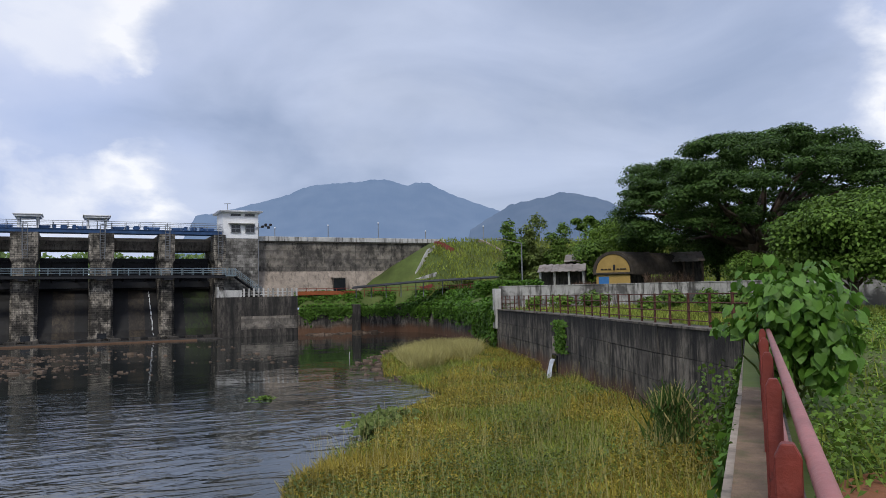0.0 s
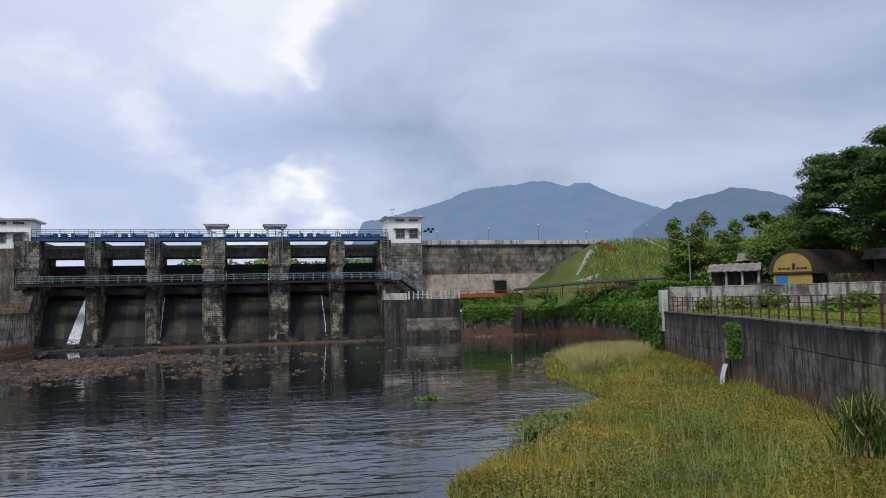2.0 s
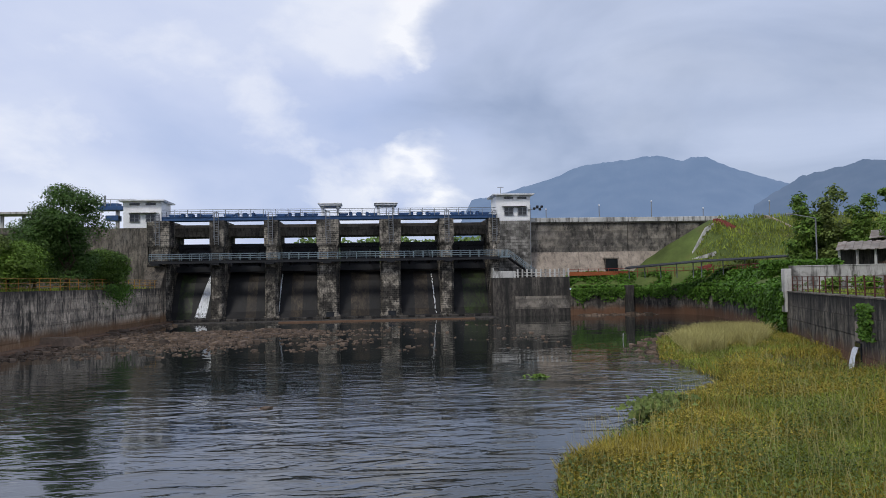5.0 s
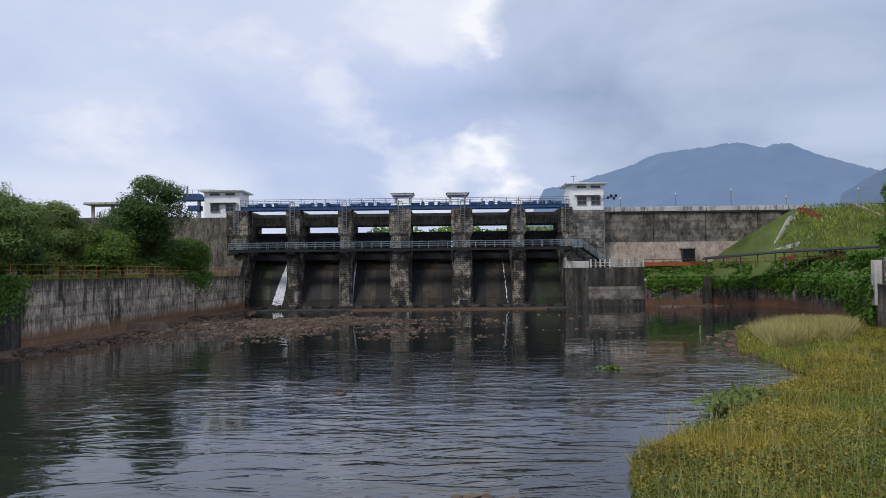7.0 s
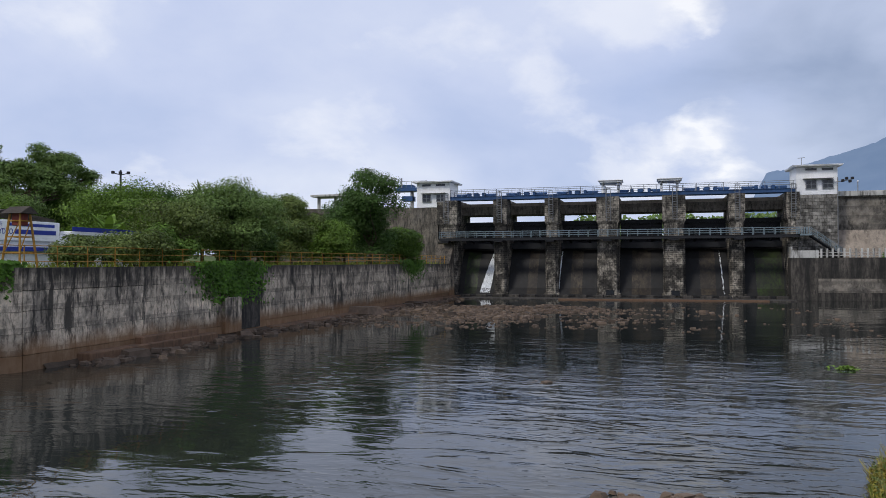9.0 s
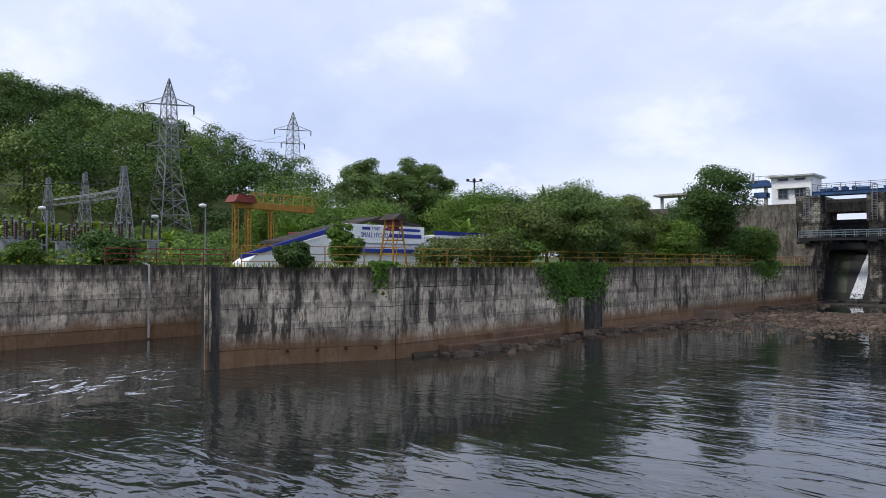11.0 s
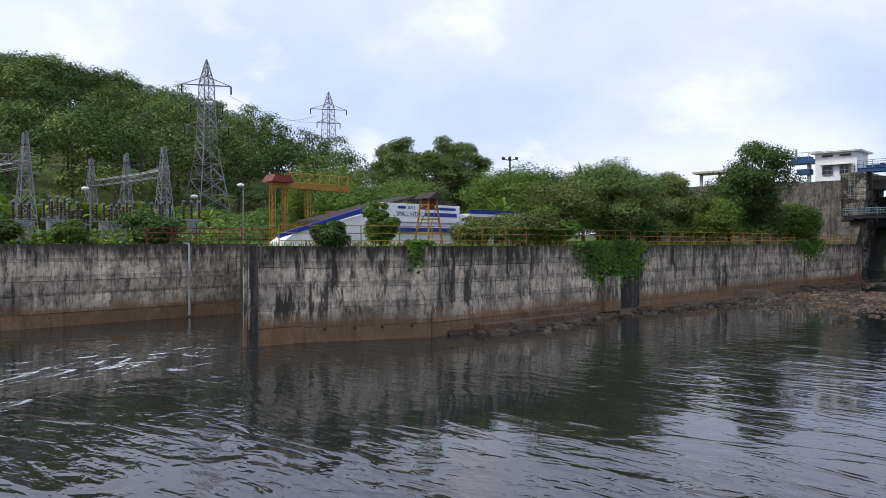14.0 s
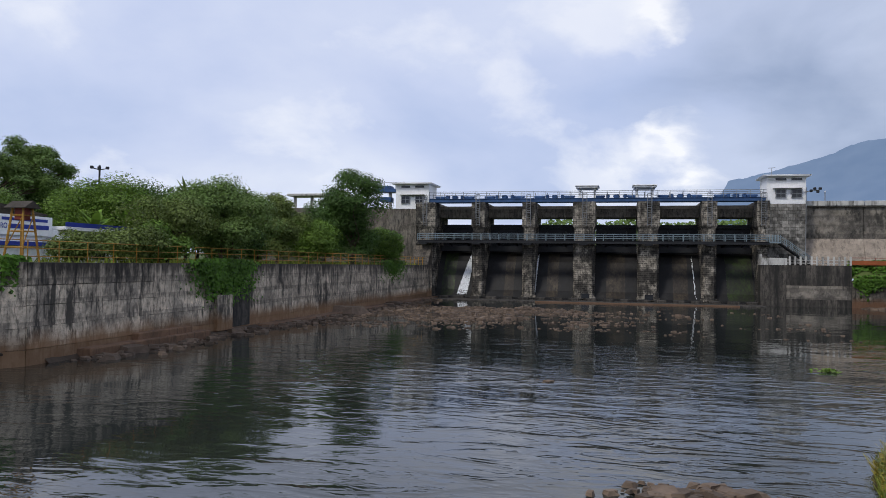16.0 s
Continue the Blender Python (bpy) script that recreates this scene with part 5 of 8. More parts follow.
for i in range(1250):
    s = stems[i % len(stems)]
    d = g.normal(size=3)
    d /= np.linalg.norm(d)
    p = Vector(s) + Vector((d[0] * 0.36, d[1] * 0.36, d[2] * 0.28 + 0.08 - 0.07 * (i % 6)))
    if (Vector((p.x, p.y)) - RAIL0).dot(RAILN) > -0.16 and p.z < 3.95 or p.z < 3.05:
        p += Vector((0.671, -0.741, 0)) * (0.5 + 0.5 * g.random())
        p.z = max(p.z, 3.1)
    yaw = math.atan2(d[1], d[0]) - math.pi / 2 + g.normal() * 0.5
    s_ = g.uniform(0.085, 0.18)
    at = Matrix.Translation(p) @ Euler((-0.95 + g.normal() * 0.35, g.normal() * 0.35, yaw)).to_matrix().to_4x4() @ Matrix.Diagonal((s_, s_, s_, 1))
    if i % 4 == 0:
        ob = new("leaf", heart)
        ob.matrix_world = at
        ob.parent = bush
        ob.matrix_parent_inverse = Matrix.Translation((-bx, -by, -2.95))
    else:
        base_i = len(rest_v)
        rest_v += [tuple(at @ v) for v in heart_v]
        rest_f += [tuple(base_i + q for q in f_) for f_ in heart_f]
foliage = bpy.data.meshes.new("foliage")
foliage.from_pydata(rest_v, [], rest_f)
foliage.shade_smooth()
foliage.materials.append(mat("broad_bush_foliage", (0.105, 0.225, 0.028), 0.5, scale=6.0, vary=0.2, bump=0.2, island=0.30, leaf=0.3, spec=0.4))
ob = new("foliage", foliage)
ob.parent = bush
ob.matrix_parent_inverse = Matrix.Translation((-bx, -by, -2.95))
tagged(ob, "", "", "", "stuff")

# creeper that hangs down the near wall
P, N = [], []
for i in range(1300):
    s = g.uniform(5.5, 19.5)
    z = 2.95 - abs(g.normal()) * 0.75
    p = rail_at(s, 0.36 + 0.12 * g.random())
    if noise.noise((s * 0.5, z * 0.8, 2)) > -0.12:
        P.append((*p, z)); N.append((RAILN.x, RAILN.y, 0.5))
quads("hanging_creeper", leaf_quads(np.array(P), np.array(N) + g.normal(size=(len(P), 3)) * 0.4, 0.10), leaf_ivy, None, "small-leaved creeper hanging down the near wall", "creeper", "stuff")
P = []
for i in range(1300):
    s = g.uniform(17.0, 20.2)
    P.append((*rail_at(s, 0.45 + 0.9 * g.random() ** 2), 0.5 + 2.5 * g.random() * (1 - 0.5 * g.random())))
P = np.array(P)
quads("corner_scrub", leaf_quads(P, g.normal(size=P.shape) + np.array([-0.4, 0.3, 0.6]), 0.09), leaf_mid, None, "tangled dry scrub in the wall corner", "scrub", "stuff")
# croton-like shrub at the foot of the wall
sx, sy = 13.9, 15.4
shrub = thing("spiky_shrub", "dark spiky shrub with yellow-edged leaves at the wall foot", "shrub", at=(sx, sy, 0.5))
P = np.array([(sx + g.normal() * 0.3, sy + g.normal() * 0.3, 0.6 + 1.1 * g.random()) for i in range(420)])
V = blades(P, 0.35 + 0.25 * g.random(len(P)), 0.03, 1.1)
quads("leaf_tuft", V, leaf_dark, shrub)
quads("yellow_leaves", blades(P[:160] + 0.05, 0.3 + 0.25 * g.random(160), 0.03, 1.1), grass_pale, shrub)

# ---- fence on the east wall ----
fc = thing("red_fence", "rust-red steel fence of posts and four thin rails on the wall", "fence", at=(22, 31, 3.4))
fpm = bmesh.new()
box(fpm, -0.045, 0.045, -0.01, 0.01, -0.02, 1.06)
box(fpm, -0.045, -0.025, -0.045, -0.01, -0.02, 1.06)
fence_me = bpy.data.meshes.new("post")
fpm.to_mesh(fence_me)
fence_me.materials.append(fence_rust)


def along(line, s):
    for (ax, ay), (bx_, by_) in zip(line, line[1:]):
        L = math.hypot(bx_ - ax, by_ - ay)
        if s <= L:
            return ax + (bx_ - ax) * s / L, ay + (by_ - ay) * s / L, math.atan2(by_ - ay, bx_ - ax)
        s -= L
    return bx_, by_, math.atan2(by_ - ay, bx_ - ax)


total = sum(math.hypot(b[0] - a[0], b[1] - a[1]) for a, b in zip(RIGHT, RIGHT[1:]))
for k in range(27):
    x, y, a = along(RIGHT, min(total - 0.1, 0.15 + k * 1.48))
    ob = new("post", fence_me)
    ob.matrix_world = Matrix.Translation((x + 0.25, y - 0.1, 3.4)) @ Matrix.Rotation(a, 4, "Z") @ Euler((rng.normal() * 0.012, rng.normal() * 0.012, 0)).to_matrix().to_4x4()
    ob.parent = fc
    ob.matrix_parent_inverse = Matrix.Translation((-22, -31, -3.4))
for z in (3.62, 3.90, 4.17, 4.43):
    bm = bmesh.new()
    for a, b in zip(RIGHT, RIGHT[1:]):
        tube(bm, (a[0] + 0.25, a[1] - 0.1, z), (b[0] + 0.25, b[1] - 0.1, z), 0.017, 5)
    part("rail", bm, fence_rust, fc)
bm = bmesh.new()
for a, b in zip(RIGHT, RIGHT[1:]):
    d = (Vector(b) - Vector(a)).normalized()
    nn = Vector((-d.y, d.x))
    q = [Vector(a) + nn * 0.10, Vector(a) - nn * 0.55, Vector(b) - nn * 0.55, Vector(b) + nn * 0.10]
    prism(bm, [tuple(v) for v in q], 3.39, 3.46)
bmesh.ops.recalc_face_normals(bm, faces=bm.faces)
solid("wall_coping", bm, conc_grey, "pale concrete coping on the east wall", "coping", kind="structure")

pl = thing("gate_pillar", "whitewashed concrete pillar at the wall's end", "pillar", at=(28.6, 50.2, 3.2))
bm = bmesh.new()
box(bm, 28.35, 28.85, 49.9, 50.4, 2.0, 5.0, 0.03)
part("shaft", bm, white_old, pl)

# outlet in the east wall
ox, oy, oa = along(RIGHT, 22.3)
ou = thing("water_outlet", "square drain outlet spilling a white stream", "outlet", at=(ox, oy, 1))
rot = Matrix.Translation((ox, oy, 0)) @ Matrix.Rotation(oa, 4, "Z")


def placed(bm):
    bmesh.ops.transform(bm, matrix=rot, verts=bm.verts)
    return bm


# dark box on the wall stands in for the shaded hollow
bm = bmesh.new()
box(bm, -0.5, 0.45, 0.02, 0.16, 0.35, 1.25)
part("mouth", placed(bm), glass_hollow_dark, ou)
bm = bmesh.new()
box(bm, -0.35, 0.35, 0.02, 0.15, 1.32, 2.25, 0.02)
part("patch_panel", placed(bm), conc_light, ou)
n = 2200
f, u = rng.random(n), rng.random(n)
loc = np.stack([-0.38 + 0.72 * u - 0.12 * f * (1 - u), 0.2 + 0.28 * np.sqrt(f), 1.05 - 1.05 * f], 1)
ca, sa = math.cos(oa), math.sin(oa)
W = np.stack([ox + loc[:, 0] * ca - loc[:, 1] * sa, oy + loc[:, 0] * sa + loc[:, 1] * ca, loc[:, 2]], 1)
hw, hh = 0.014 + 0.016 * rng.random(n), 0.12 + 0.2 * rng.random(n)
dx = np.stack([hw * ca, hw * sa, np.zeros(n)], 1)
dn = np.stack([-sa * hh * 0.25, ca * hh * 0.25, -hh], 1)
quads("falling_water", np.stack([W - dx, W + dx, W + dx * 0.6 + dn, W - dx * 0.6 + dn], 1), foam, None, "thin white stream falling from the outlet", "water", "stuff")

# ---- garden behind the fence ----
garden = [(16.5, 14), (18.2, 19), (23, 30.5), (29, 49), (36, 44), (42, 38), (36, 20)]
P = scatter(16000, garden, lambda x, y: ground_z(x, y), lambda x, y: min(1, (26 / math.hypot(x, y)) ** 1.5))
quads("garden_grass", blades(P, 0.10 + 0.2 * rng.random(len(P)), 0.03), grass_green, None, "bright green garden grass behind the fence", "grass", "stuff")
for i, (x, y, h_, r) in enumerate(((29.5, 43, 0.9, 1.2), (31.5, 42.5, 1.1, 1.4), (27.5, 32, 0.8, 1.0), (33.5, 33.5, 1.2, 1.6), (29.5, 46.5, 1.0, 1.0), (33, 36, 1.3, 1.5), (24.5, 24.0, 0.9, 0.9), (21.5, 20.2, 1.0, 0.9))):
    k = thing("garden_shrub", "leafy green shrub in the fenced garden", "shrub", "garden shrubs", "", (x, y, ground_z(x, y)))
    quads("crown", crown(clumps_in(x, y, ground_z(x, y) + h_ * 0.45, r * 0.6, h_ * 0.35, 7, r * 0.42, 60 + i), 700, 0.16), leaf_mid if i % 2 else leaf_light, k)

ww = thing("garden_wall", "mottled whitewashed garden wall with black stains", "wall", kind="structure", at=(35, 46, 3.4))
line = [(28.8, 50.2), (35.2, 45.9), (41.5, 39.2), (47.5, 30.5)]
for (ax, ay), (bx_, by_) in zip(line, line[1:]):
    L = math.hypot(bx_ - ax, by_ - ay)
    bm = bmesh.new()
    box(bm, 0, L, 0, 0.25, 3.0, 5.12)
    box(bm, 0, L, -0.04, 0.29, 5.12, 5.2, 0.01)
    bmesh.ops.transform(bm, matrix=Matrix.Translation((ax, ay, 0)) @ Matrix.Rotation(math.atan2(by_ - ay, bx_ - ax), 4, "Z"), verts=bm.verts)
    part("wall_length", bm, stained_white, ww)

# ---- yellow arched building and tin sheds ----
vx, vy = 40.9, 51.8
e1 = Vector((0.785, -0.619))                  # along the front, to the picture's right hand side when seen from the river
e2 = Vector((0.619, 0.785))                   # away from the river
hou = thing("arched_house", "small ochre house with a round thatched vault and a blue door", "house", at=(vx, vy, 4.2))


def on(u, v, z):
    p = Vector((vx, vy)) + e1 * u + e2 * v
    return (p.x, p.y, z)


bm = bmesh.new()
arc = [(-1.4, 4.0), (1.4, 4.0)] + [(1.4 * math.cos(a), 6.35 + 1.45 * math.sin(a)) for a in np.linspace(0, math.pi, 15)]
fa = [bm.verts.new(on(u, 0.0, z)) for u, z in arc]
fb = [bm.verts.new(on(u, 0.3, z)) for u, z in arc]
bm.faces.new(fa); bm.faces.new(list(reversed(fb)))
for i in range(len(arc)):
    bm.faces.new((fa[i], fb[i], fb[(i + 1) % len(arc)], fa[(i + 1) % len(arc)]))
bmesh.ops.recalc_face_normals(bm, faces=bm.faces)
part("front_wall", bm, ochre, hou)
bm = bmesh.new()
ring = [(1.68 * math.cos(a), 6.3 + 1.75 * math.sin(a)) for a in np.linspace(-0.15, math.pi + 0.15, 17)]
ring_in = [(1.45 * math.cos(a), 6.3 + 1.5 * math.sin(a)) for a in np.linspace(-0.15, math.pi + 0.15, 17)]
ends = []
for v, du in ((-0.08, 0.0), (6.0, 4.6)):
    ends.append(([bm.verts.new(on(u + du, v, z)) for u, z in ring], [bm.verts.new(on(u + du, v, z)) for u, z in ring_in]))
for i in range(16):
    (o0, i0), (o1, i1) = ends
    bm.faces.new((o0[i], o0[i + 1], o1[i + 1], o1[i]))
    bm.faces.new((i0[i], i1[i], i1[i + 1], i0[i + 1]))
    bm.faces.new((o0[i], i0[i], i0[i + 1], o0[i + 1]))
bmesh.ops.recalc_face_normals(bm, faces=bm.faces)
part("vault_roof", bm, thatch, hou, "dark thatched barrel vault")
bm = bmesh.new()
q = [on(-1.2, -0.05, 4.2), on(-0.35, -0.05, 4.2), on(-0.35, -0.05, 5.9), on(-1.2, -0.05, 5.9)]
q2 = [on(-1.2, 0.1, 4.2), on(-0.35, 0.1, 4.2), on(-0.35, 0.1, 5.9), on(-1.2, 0.1, 5.9)]
fa = [bm.verts.new(p) for p in q]; fb = [bm.verts.new(p) for p in q2]
bm.faces.new(fa)
for i in range(4):
    bm.faces.new((fa[i], fb[i], fb[(i + 1) % 4], fa[(i + 1) % 4]))
part("door", bm, door_blue, hou, "bright blue door")
bm = bmesh.new()
for u in (-1.0, -0.7, -0.4, 0.3, 0.6, 0.85):
    tube(bm, on(u, -0.06, 6.52), on(u + 0.22, -0.06, 6.52), 0.05, 4)
tube(bm, on(0.1, -0.06, 6.45), on(0.1, -0.06, 6.9), 0.10, 5)
part("front_ornament", bm, gate_black, hou)
bm = bmesh.new()
tube(bm, on(-1.5, -0.12, 6.15), on(1.5, -0.12, 6.15), 0.10, 6)
part("string_course", bm, thatch, hou)


def shed(u0, u1, v0, v1, z_e, z_r, label):
    k = thing("tin_shed", label, "shed", "tin sheds", "", on((u0 + u1) / 2, v0, 4.2))
    um, vm = (u0 + u1) / 2, (v0 + v1) / 2
    for side in (0, 1):
        n = 14
        for i in range(n):
            bm = bmesh.new()
            ua, ub = u0 + (u1 - u0) * i / n, u0 + (u1 - u0) * (i + 1) / n
            lift = 0.05 if i % 2 else 0.0
            va = v0 - 0.4 if side == 0 else v1 + 0.4
            q = [on(ua, va, z_e - 0.15 + lift), on(ub, va, z_e - 0.15 + lift), on(ub, vm, z_r + lift), on(ua, vm, z_r + lift)]
            t_ = [(p[0], p[1], p[2] + 0.04) for p in q]
            lo = [bm.verts.new(p) for p in q]; hi = [bm.verts.new(p) for p in t_]
            bm.faces.new(hi); bm.faces.new(list(reversed(lo)))
            for j in range(4):
                bm.faces.new((lo[j], lo[(j + 1) % 4], hi[(j + 1) % 4], hi[j]))
            bmesh.ops.recalc_face_normals(bm, faces=bm.faces)
            part("roof_sheet", bm, tin, k)
    for u in np.linspace(u0 + 0.2, u1 - 0.2, 4):
        bm = bmesh.new()
        tube(bm, on(u, v0 + 0.1, 3.6), on(u, v0 + 0.1, z_e), 0.10, 6)
        part("post", bm, bark if v0 > 1 else white_old, k)
    bm = bmesh.new()
    a = [bm.verts.new(on(u, v0 + 1.2, z)) for u, z in ((u0, 3.6), (u1, 3.6), (u1, z_e - 0.1), (u0, z_e - 0.1))]
    bm.faces.new(a)
    part("back_wall", bm, conc_dark, k)
    return k


shed(-6.4, -2.3, 0.4, 4.5, 6.55, 7.1, "open shed with a sagging grey tin roof")
shed(-4.4, 3.4, 5.5, 11.0, 7.6, 8.25, "long low shed with a rusty tin roof")
shed(5.2, 8.0, 5.0, 9.5, 7.3, 8.1, "small shed with a pale rusty tin roof")
for u0, u1, tall in ((-3.2, -1.7, 0.7), (2.6, 6.4, 1.4)):
    n = 1400
    P = np.array([on(rng.uniform(u0, u1), -0.6 + 0.2 * rng.random(), 4.2 + tall * rng.random()) for i in range(n)])
    quads("brushwood_fence", blades(P, 0.25 + 0.5 * rng.random(n), 0.03, 0.8), brush, None, "stack of dry brown brushwood along the wall", "brushwood", "stuff")

# ---- trees on the east side ----
rt = thing("rain_tree", "huge spreading rain tree with a wide dark umbrella crown", "tree", at=(54, 48, 4))
tx, ty = 54.0, 48.2
cl = []
g = np.random.default_rng(5)
for i in range(300):
    a, r = g.uniform(0, 2 * math.pi), 12.4 * math.sqrt(g.random())
    zt = 18.0 - 5.6 * (r / 12.4) ** 2.0 + g.normal() * 0.7
    lay = g.random()
    z = zt if lay < 0.45 else g.uniform(8.8, zt)
    z = max(z, 8.4 + g.random())
    c_ = g.uniform(0.8, 1.8)
    cl.append((tx + math.cos(a) * r, ty + math.sin(a) * r, z, c_, c_ * 0.42))
bm = bmesh.new()
limb(bm, (tx, ty, 3.5), (tx + 0.3, ty, 8.0), 0.9, 0.65, 1, 12, 4, 0.04)
for i, q in enumerate(cl[:34]):
    midp = Vector((tx, ty, 7.5)).lerp(Vector(q[:3]), 0.45) + Vector((0, 0, 1.2))
    limb(bm, (tx + 0.2, ty, 6.8 + 0.04 * i), midp, 0.34, 0.18, i, 6, 3, 0.1)
    limb(bm, midp, q[:3], 0.18, 0.04, i + 50, 5, 3, 0.12)
part("trunk", bm, bark, rt, smooth=True)
quads("crown", crown(cl, 200000, 0.15, 1.0), leaf_dark, rt)

tree("broadleaf_tree", 27.0, 19.6, 3.4, 5.0, 2.7, leaf_mid, "leafy broadleaf tree beside the garden", 36000, 0.11, 11, 0.2, 0.2, None, 34)
tree("broadleaf_tree", 35.0, 22.5, 3.4, 5.6, 3.4, leaf_mid, "tall leafy tree behind the garden", 30000, 0.13, 12, 0.25, 0.2, None, 34)
for i, (x, y, h_, r, m) in enumerate(((47.5, 60, 7.5, 4.5, leaf_light), (52, 62, 8.5, 5, leaf_mid), (58, 57, 8, 5, leaf_dark), (44, 58, 4.5, 3.2, leaf_mid), (66, 52, 9, 6, leaf_dark), (62, 40, 7, 5, leaf_dark), (50, 38, 5, 4, leaf_dark), (46, 40, 4.5, 3, leaf_mid), (55, 34, 7, 5, leaf_dark), (42, 28, 5.5, 4, leaf_dark), (70, 30, 10, 7, leaf_dark), (50, 22, 8, 6, leaf_dark), (38, 14, 6, 4, leaf_mid))):
    tree("background_tree", x, y, ground_z(x, y) - 0.2, h_, r, m, "dense green tree behind the sheds", 16000, 0.16, 30 + i, 0.22, 0.08, None, 22)
for i, (x, y, h_) in enumerate(((41.0, 68.8, 7.0), (43.2, 67.5, 7.6), (45.4, 66.0, 6.6), (43.5, 69.5, 5.5))):
    k = thing("bamboo", "tall slender bamboo clump with drooping tips", "bamboo", "bamboo clumps", "", (x, y, 4.8))
    bm = bmesh.new()
    for j in range(9):
        a = j * 0.7
        limb(bm, (x + math.cos(a) * 0.3, y + math.sin(a) * 0.3, 4.6), (x + math.cos(a) * 0.9, y + math.sin(a) * 0.9, 4.8 + h_ * (0.75 + 0.25 * math.sin(j * 2.1))), 0.05, 0.015, j, 5, 3, 0.05)
    part("culms", bm, leaf_olive, k)
    cl = [(x + rng.normal() * 0.5, y + rng.normal() * 0.5, 5.2 + h_ * f, 1.25 - 0.6 * f + 0.2 * rng.random(), 0.8) for f in np.linspace(0.0, 0.93, 13)]
    quads("foliage", crown(cl, 4200, 0.20), leaf_olive if i % 2 else leaf_mid, k)
px_, py_ = 47.5, 64.4
pp = thing("papaya_tree", "slim papaya tree with a tuft of leaves", "tree", at=(px_, py_, 5))
bm = bmesh.new()
limb(bm, (px_, py_, 4.5), (px_, py_, 11.6), 0.14, 0.10, 3, 7, 4, 0.02)
part("trunk", bm, bark, pp)
quads("crown", crown([(px_ + 1.0 * math.cos(a), py_ + 1.0 * math.sin(a), 11.8 + 0.4 * math.sin(3 * a), 0.55, 0.35) for a in np.linspace(0, 6, 9)], 700, 0.3), leaf_mid, pp)
lp = thing("lamp_post", "slim grey lamp post with an arm", "street lamp", at=(41.0, 63.5, 4.5))
bm = bmesh.new()
tube(bm, (39.6, 64.3, 4.3), (39.6, 64.3, 9.6), 0.07, 7)
tube(bm, (39.6, 64.3, 9.6), (37.9, 65.3, 10.1), 0.04, 6)
box(bm, 37.5, 38.0, 65.2, 65.5, 10.0, 10.15, 0.03)
part("pole", bm, steel, lp)

# ---- embankment details ----
def strip_on_slope(name, a, b, width, material, label, steps=0, rail=False, lift=0.12):
    k = thing(name, label, "steps" if steps else "path", kind="structure")
    a, b = Vector(a), Vector(b)
    d = (b - a).normalized()
    nn = Vector((-d.y, d.x)) * width / 2
    n = steps or 10
    for i in range(n):
        p, q = a.lerp(b, i / n), a.lerp(b, (i + 1) / n)
        zt = ground_z(p.x, p.y) + lift
        zq = ground_z(q.x, q.y) + lift
        bm = bmesh.new()
        cs = [p - nn, p + nn, q + nn, q - nn]
        zs = (zt, zt, zt, zt) if steps else (zt, zt, zq, zq)
        hi = [bm.verts.new((v.x, v.y, z)) for v, z in zip(cs, zs)]
        lo = [bm.verts.new((v.x, v.y, min(zt, zq) - 0.5)) for v in cs]
        bm.faces.new(hi); bm.faces.new(list(reversed(lo)))
        for j in range(4):
            bm.faces.new((hi[j], lo[j], lo[(j + 1) % 4], hi[(j + 1) % 4]))
        bmesh.ops.recalc_face_normals(bm, faces=bm.faces)
        part("step" if steps else "slab", bm, material, k)


strip_on_slope("red_steps_upper", (45.4, 96.3), (46.3, 93.2), 0.8, red_brick, "red-painted steps near the crest", 9, lift=0.10)
strip_on_slope("red_steps_lower", (40.0, 94.4), (42.3, 91.0), 0.8, red_brick, "red-painted steps at the slope's foot", 9, lift=0.10)
strip_on_slope("pale_kerb", (44.6, 95.2), (40.6, 94.6), 0.22, white_old, "pale concrete kerb running down the slope", 0, lift=0.22)
strip_on_slope("pale_kerb_lower", (40.9, 94.4), (43.0, 91.4), 0.15, white_old, "pale concrete kerb beside the steps", 0, lift=0.25)
for x, y in ((51.5, 95.8), (55.5, 94.4)):
    strip_on_slope("slope_drain", (x, y), (x + 3.0, y - 7.5), 0.5, conc_light, "narrow stone drain down the grassed slope", 0, lift=0.1)
slope = [(38, 92), (46, 96.5), (60, 93.5), (85, 88), (85, 74), (62, 80), (44, 84)]
P = scatter(14000, slope, lambda x, y: ground_z(x, y))
quads("slope_grass", blades(P, 0.15 + 0.35 * rng.random(len(P)), 0.07), grass_green, None, "rough grass on the embankment slope", "grass", "stuff")
wlk = thing("covered_walk", "long low dark roof on thin posts beside the slope", "canopy", at=(39, 86, 5))
ends = [(31.0, 90.5, 5.75), (38.5, 87.0, 6.35), (48.0, 82.2, 6.75)]
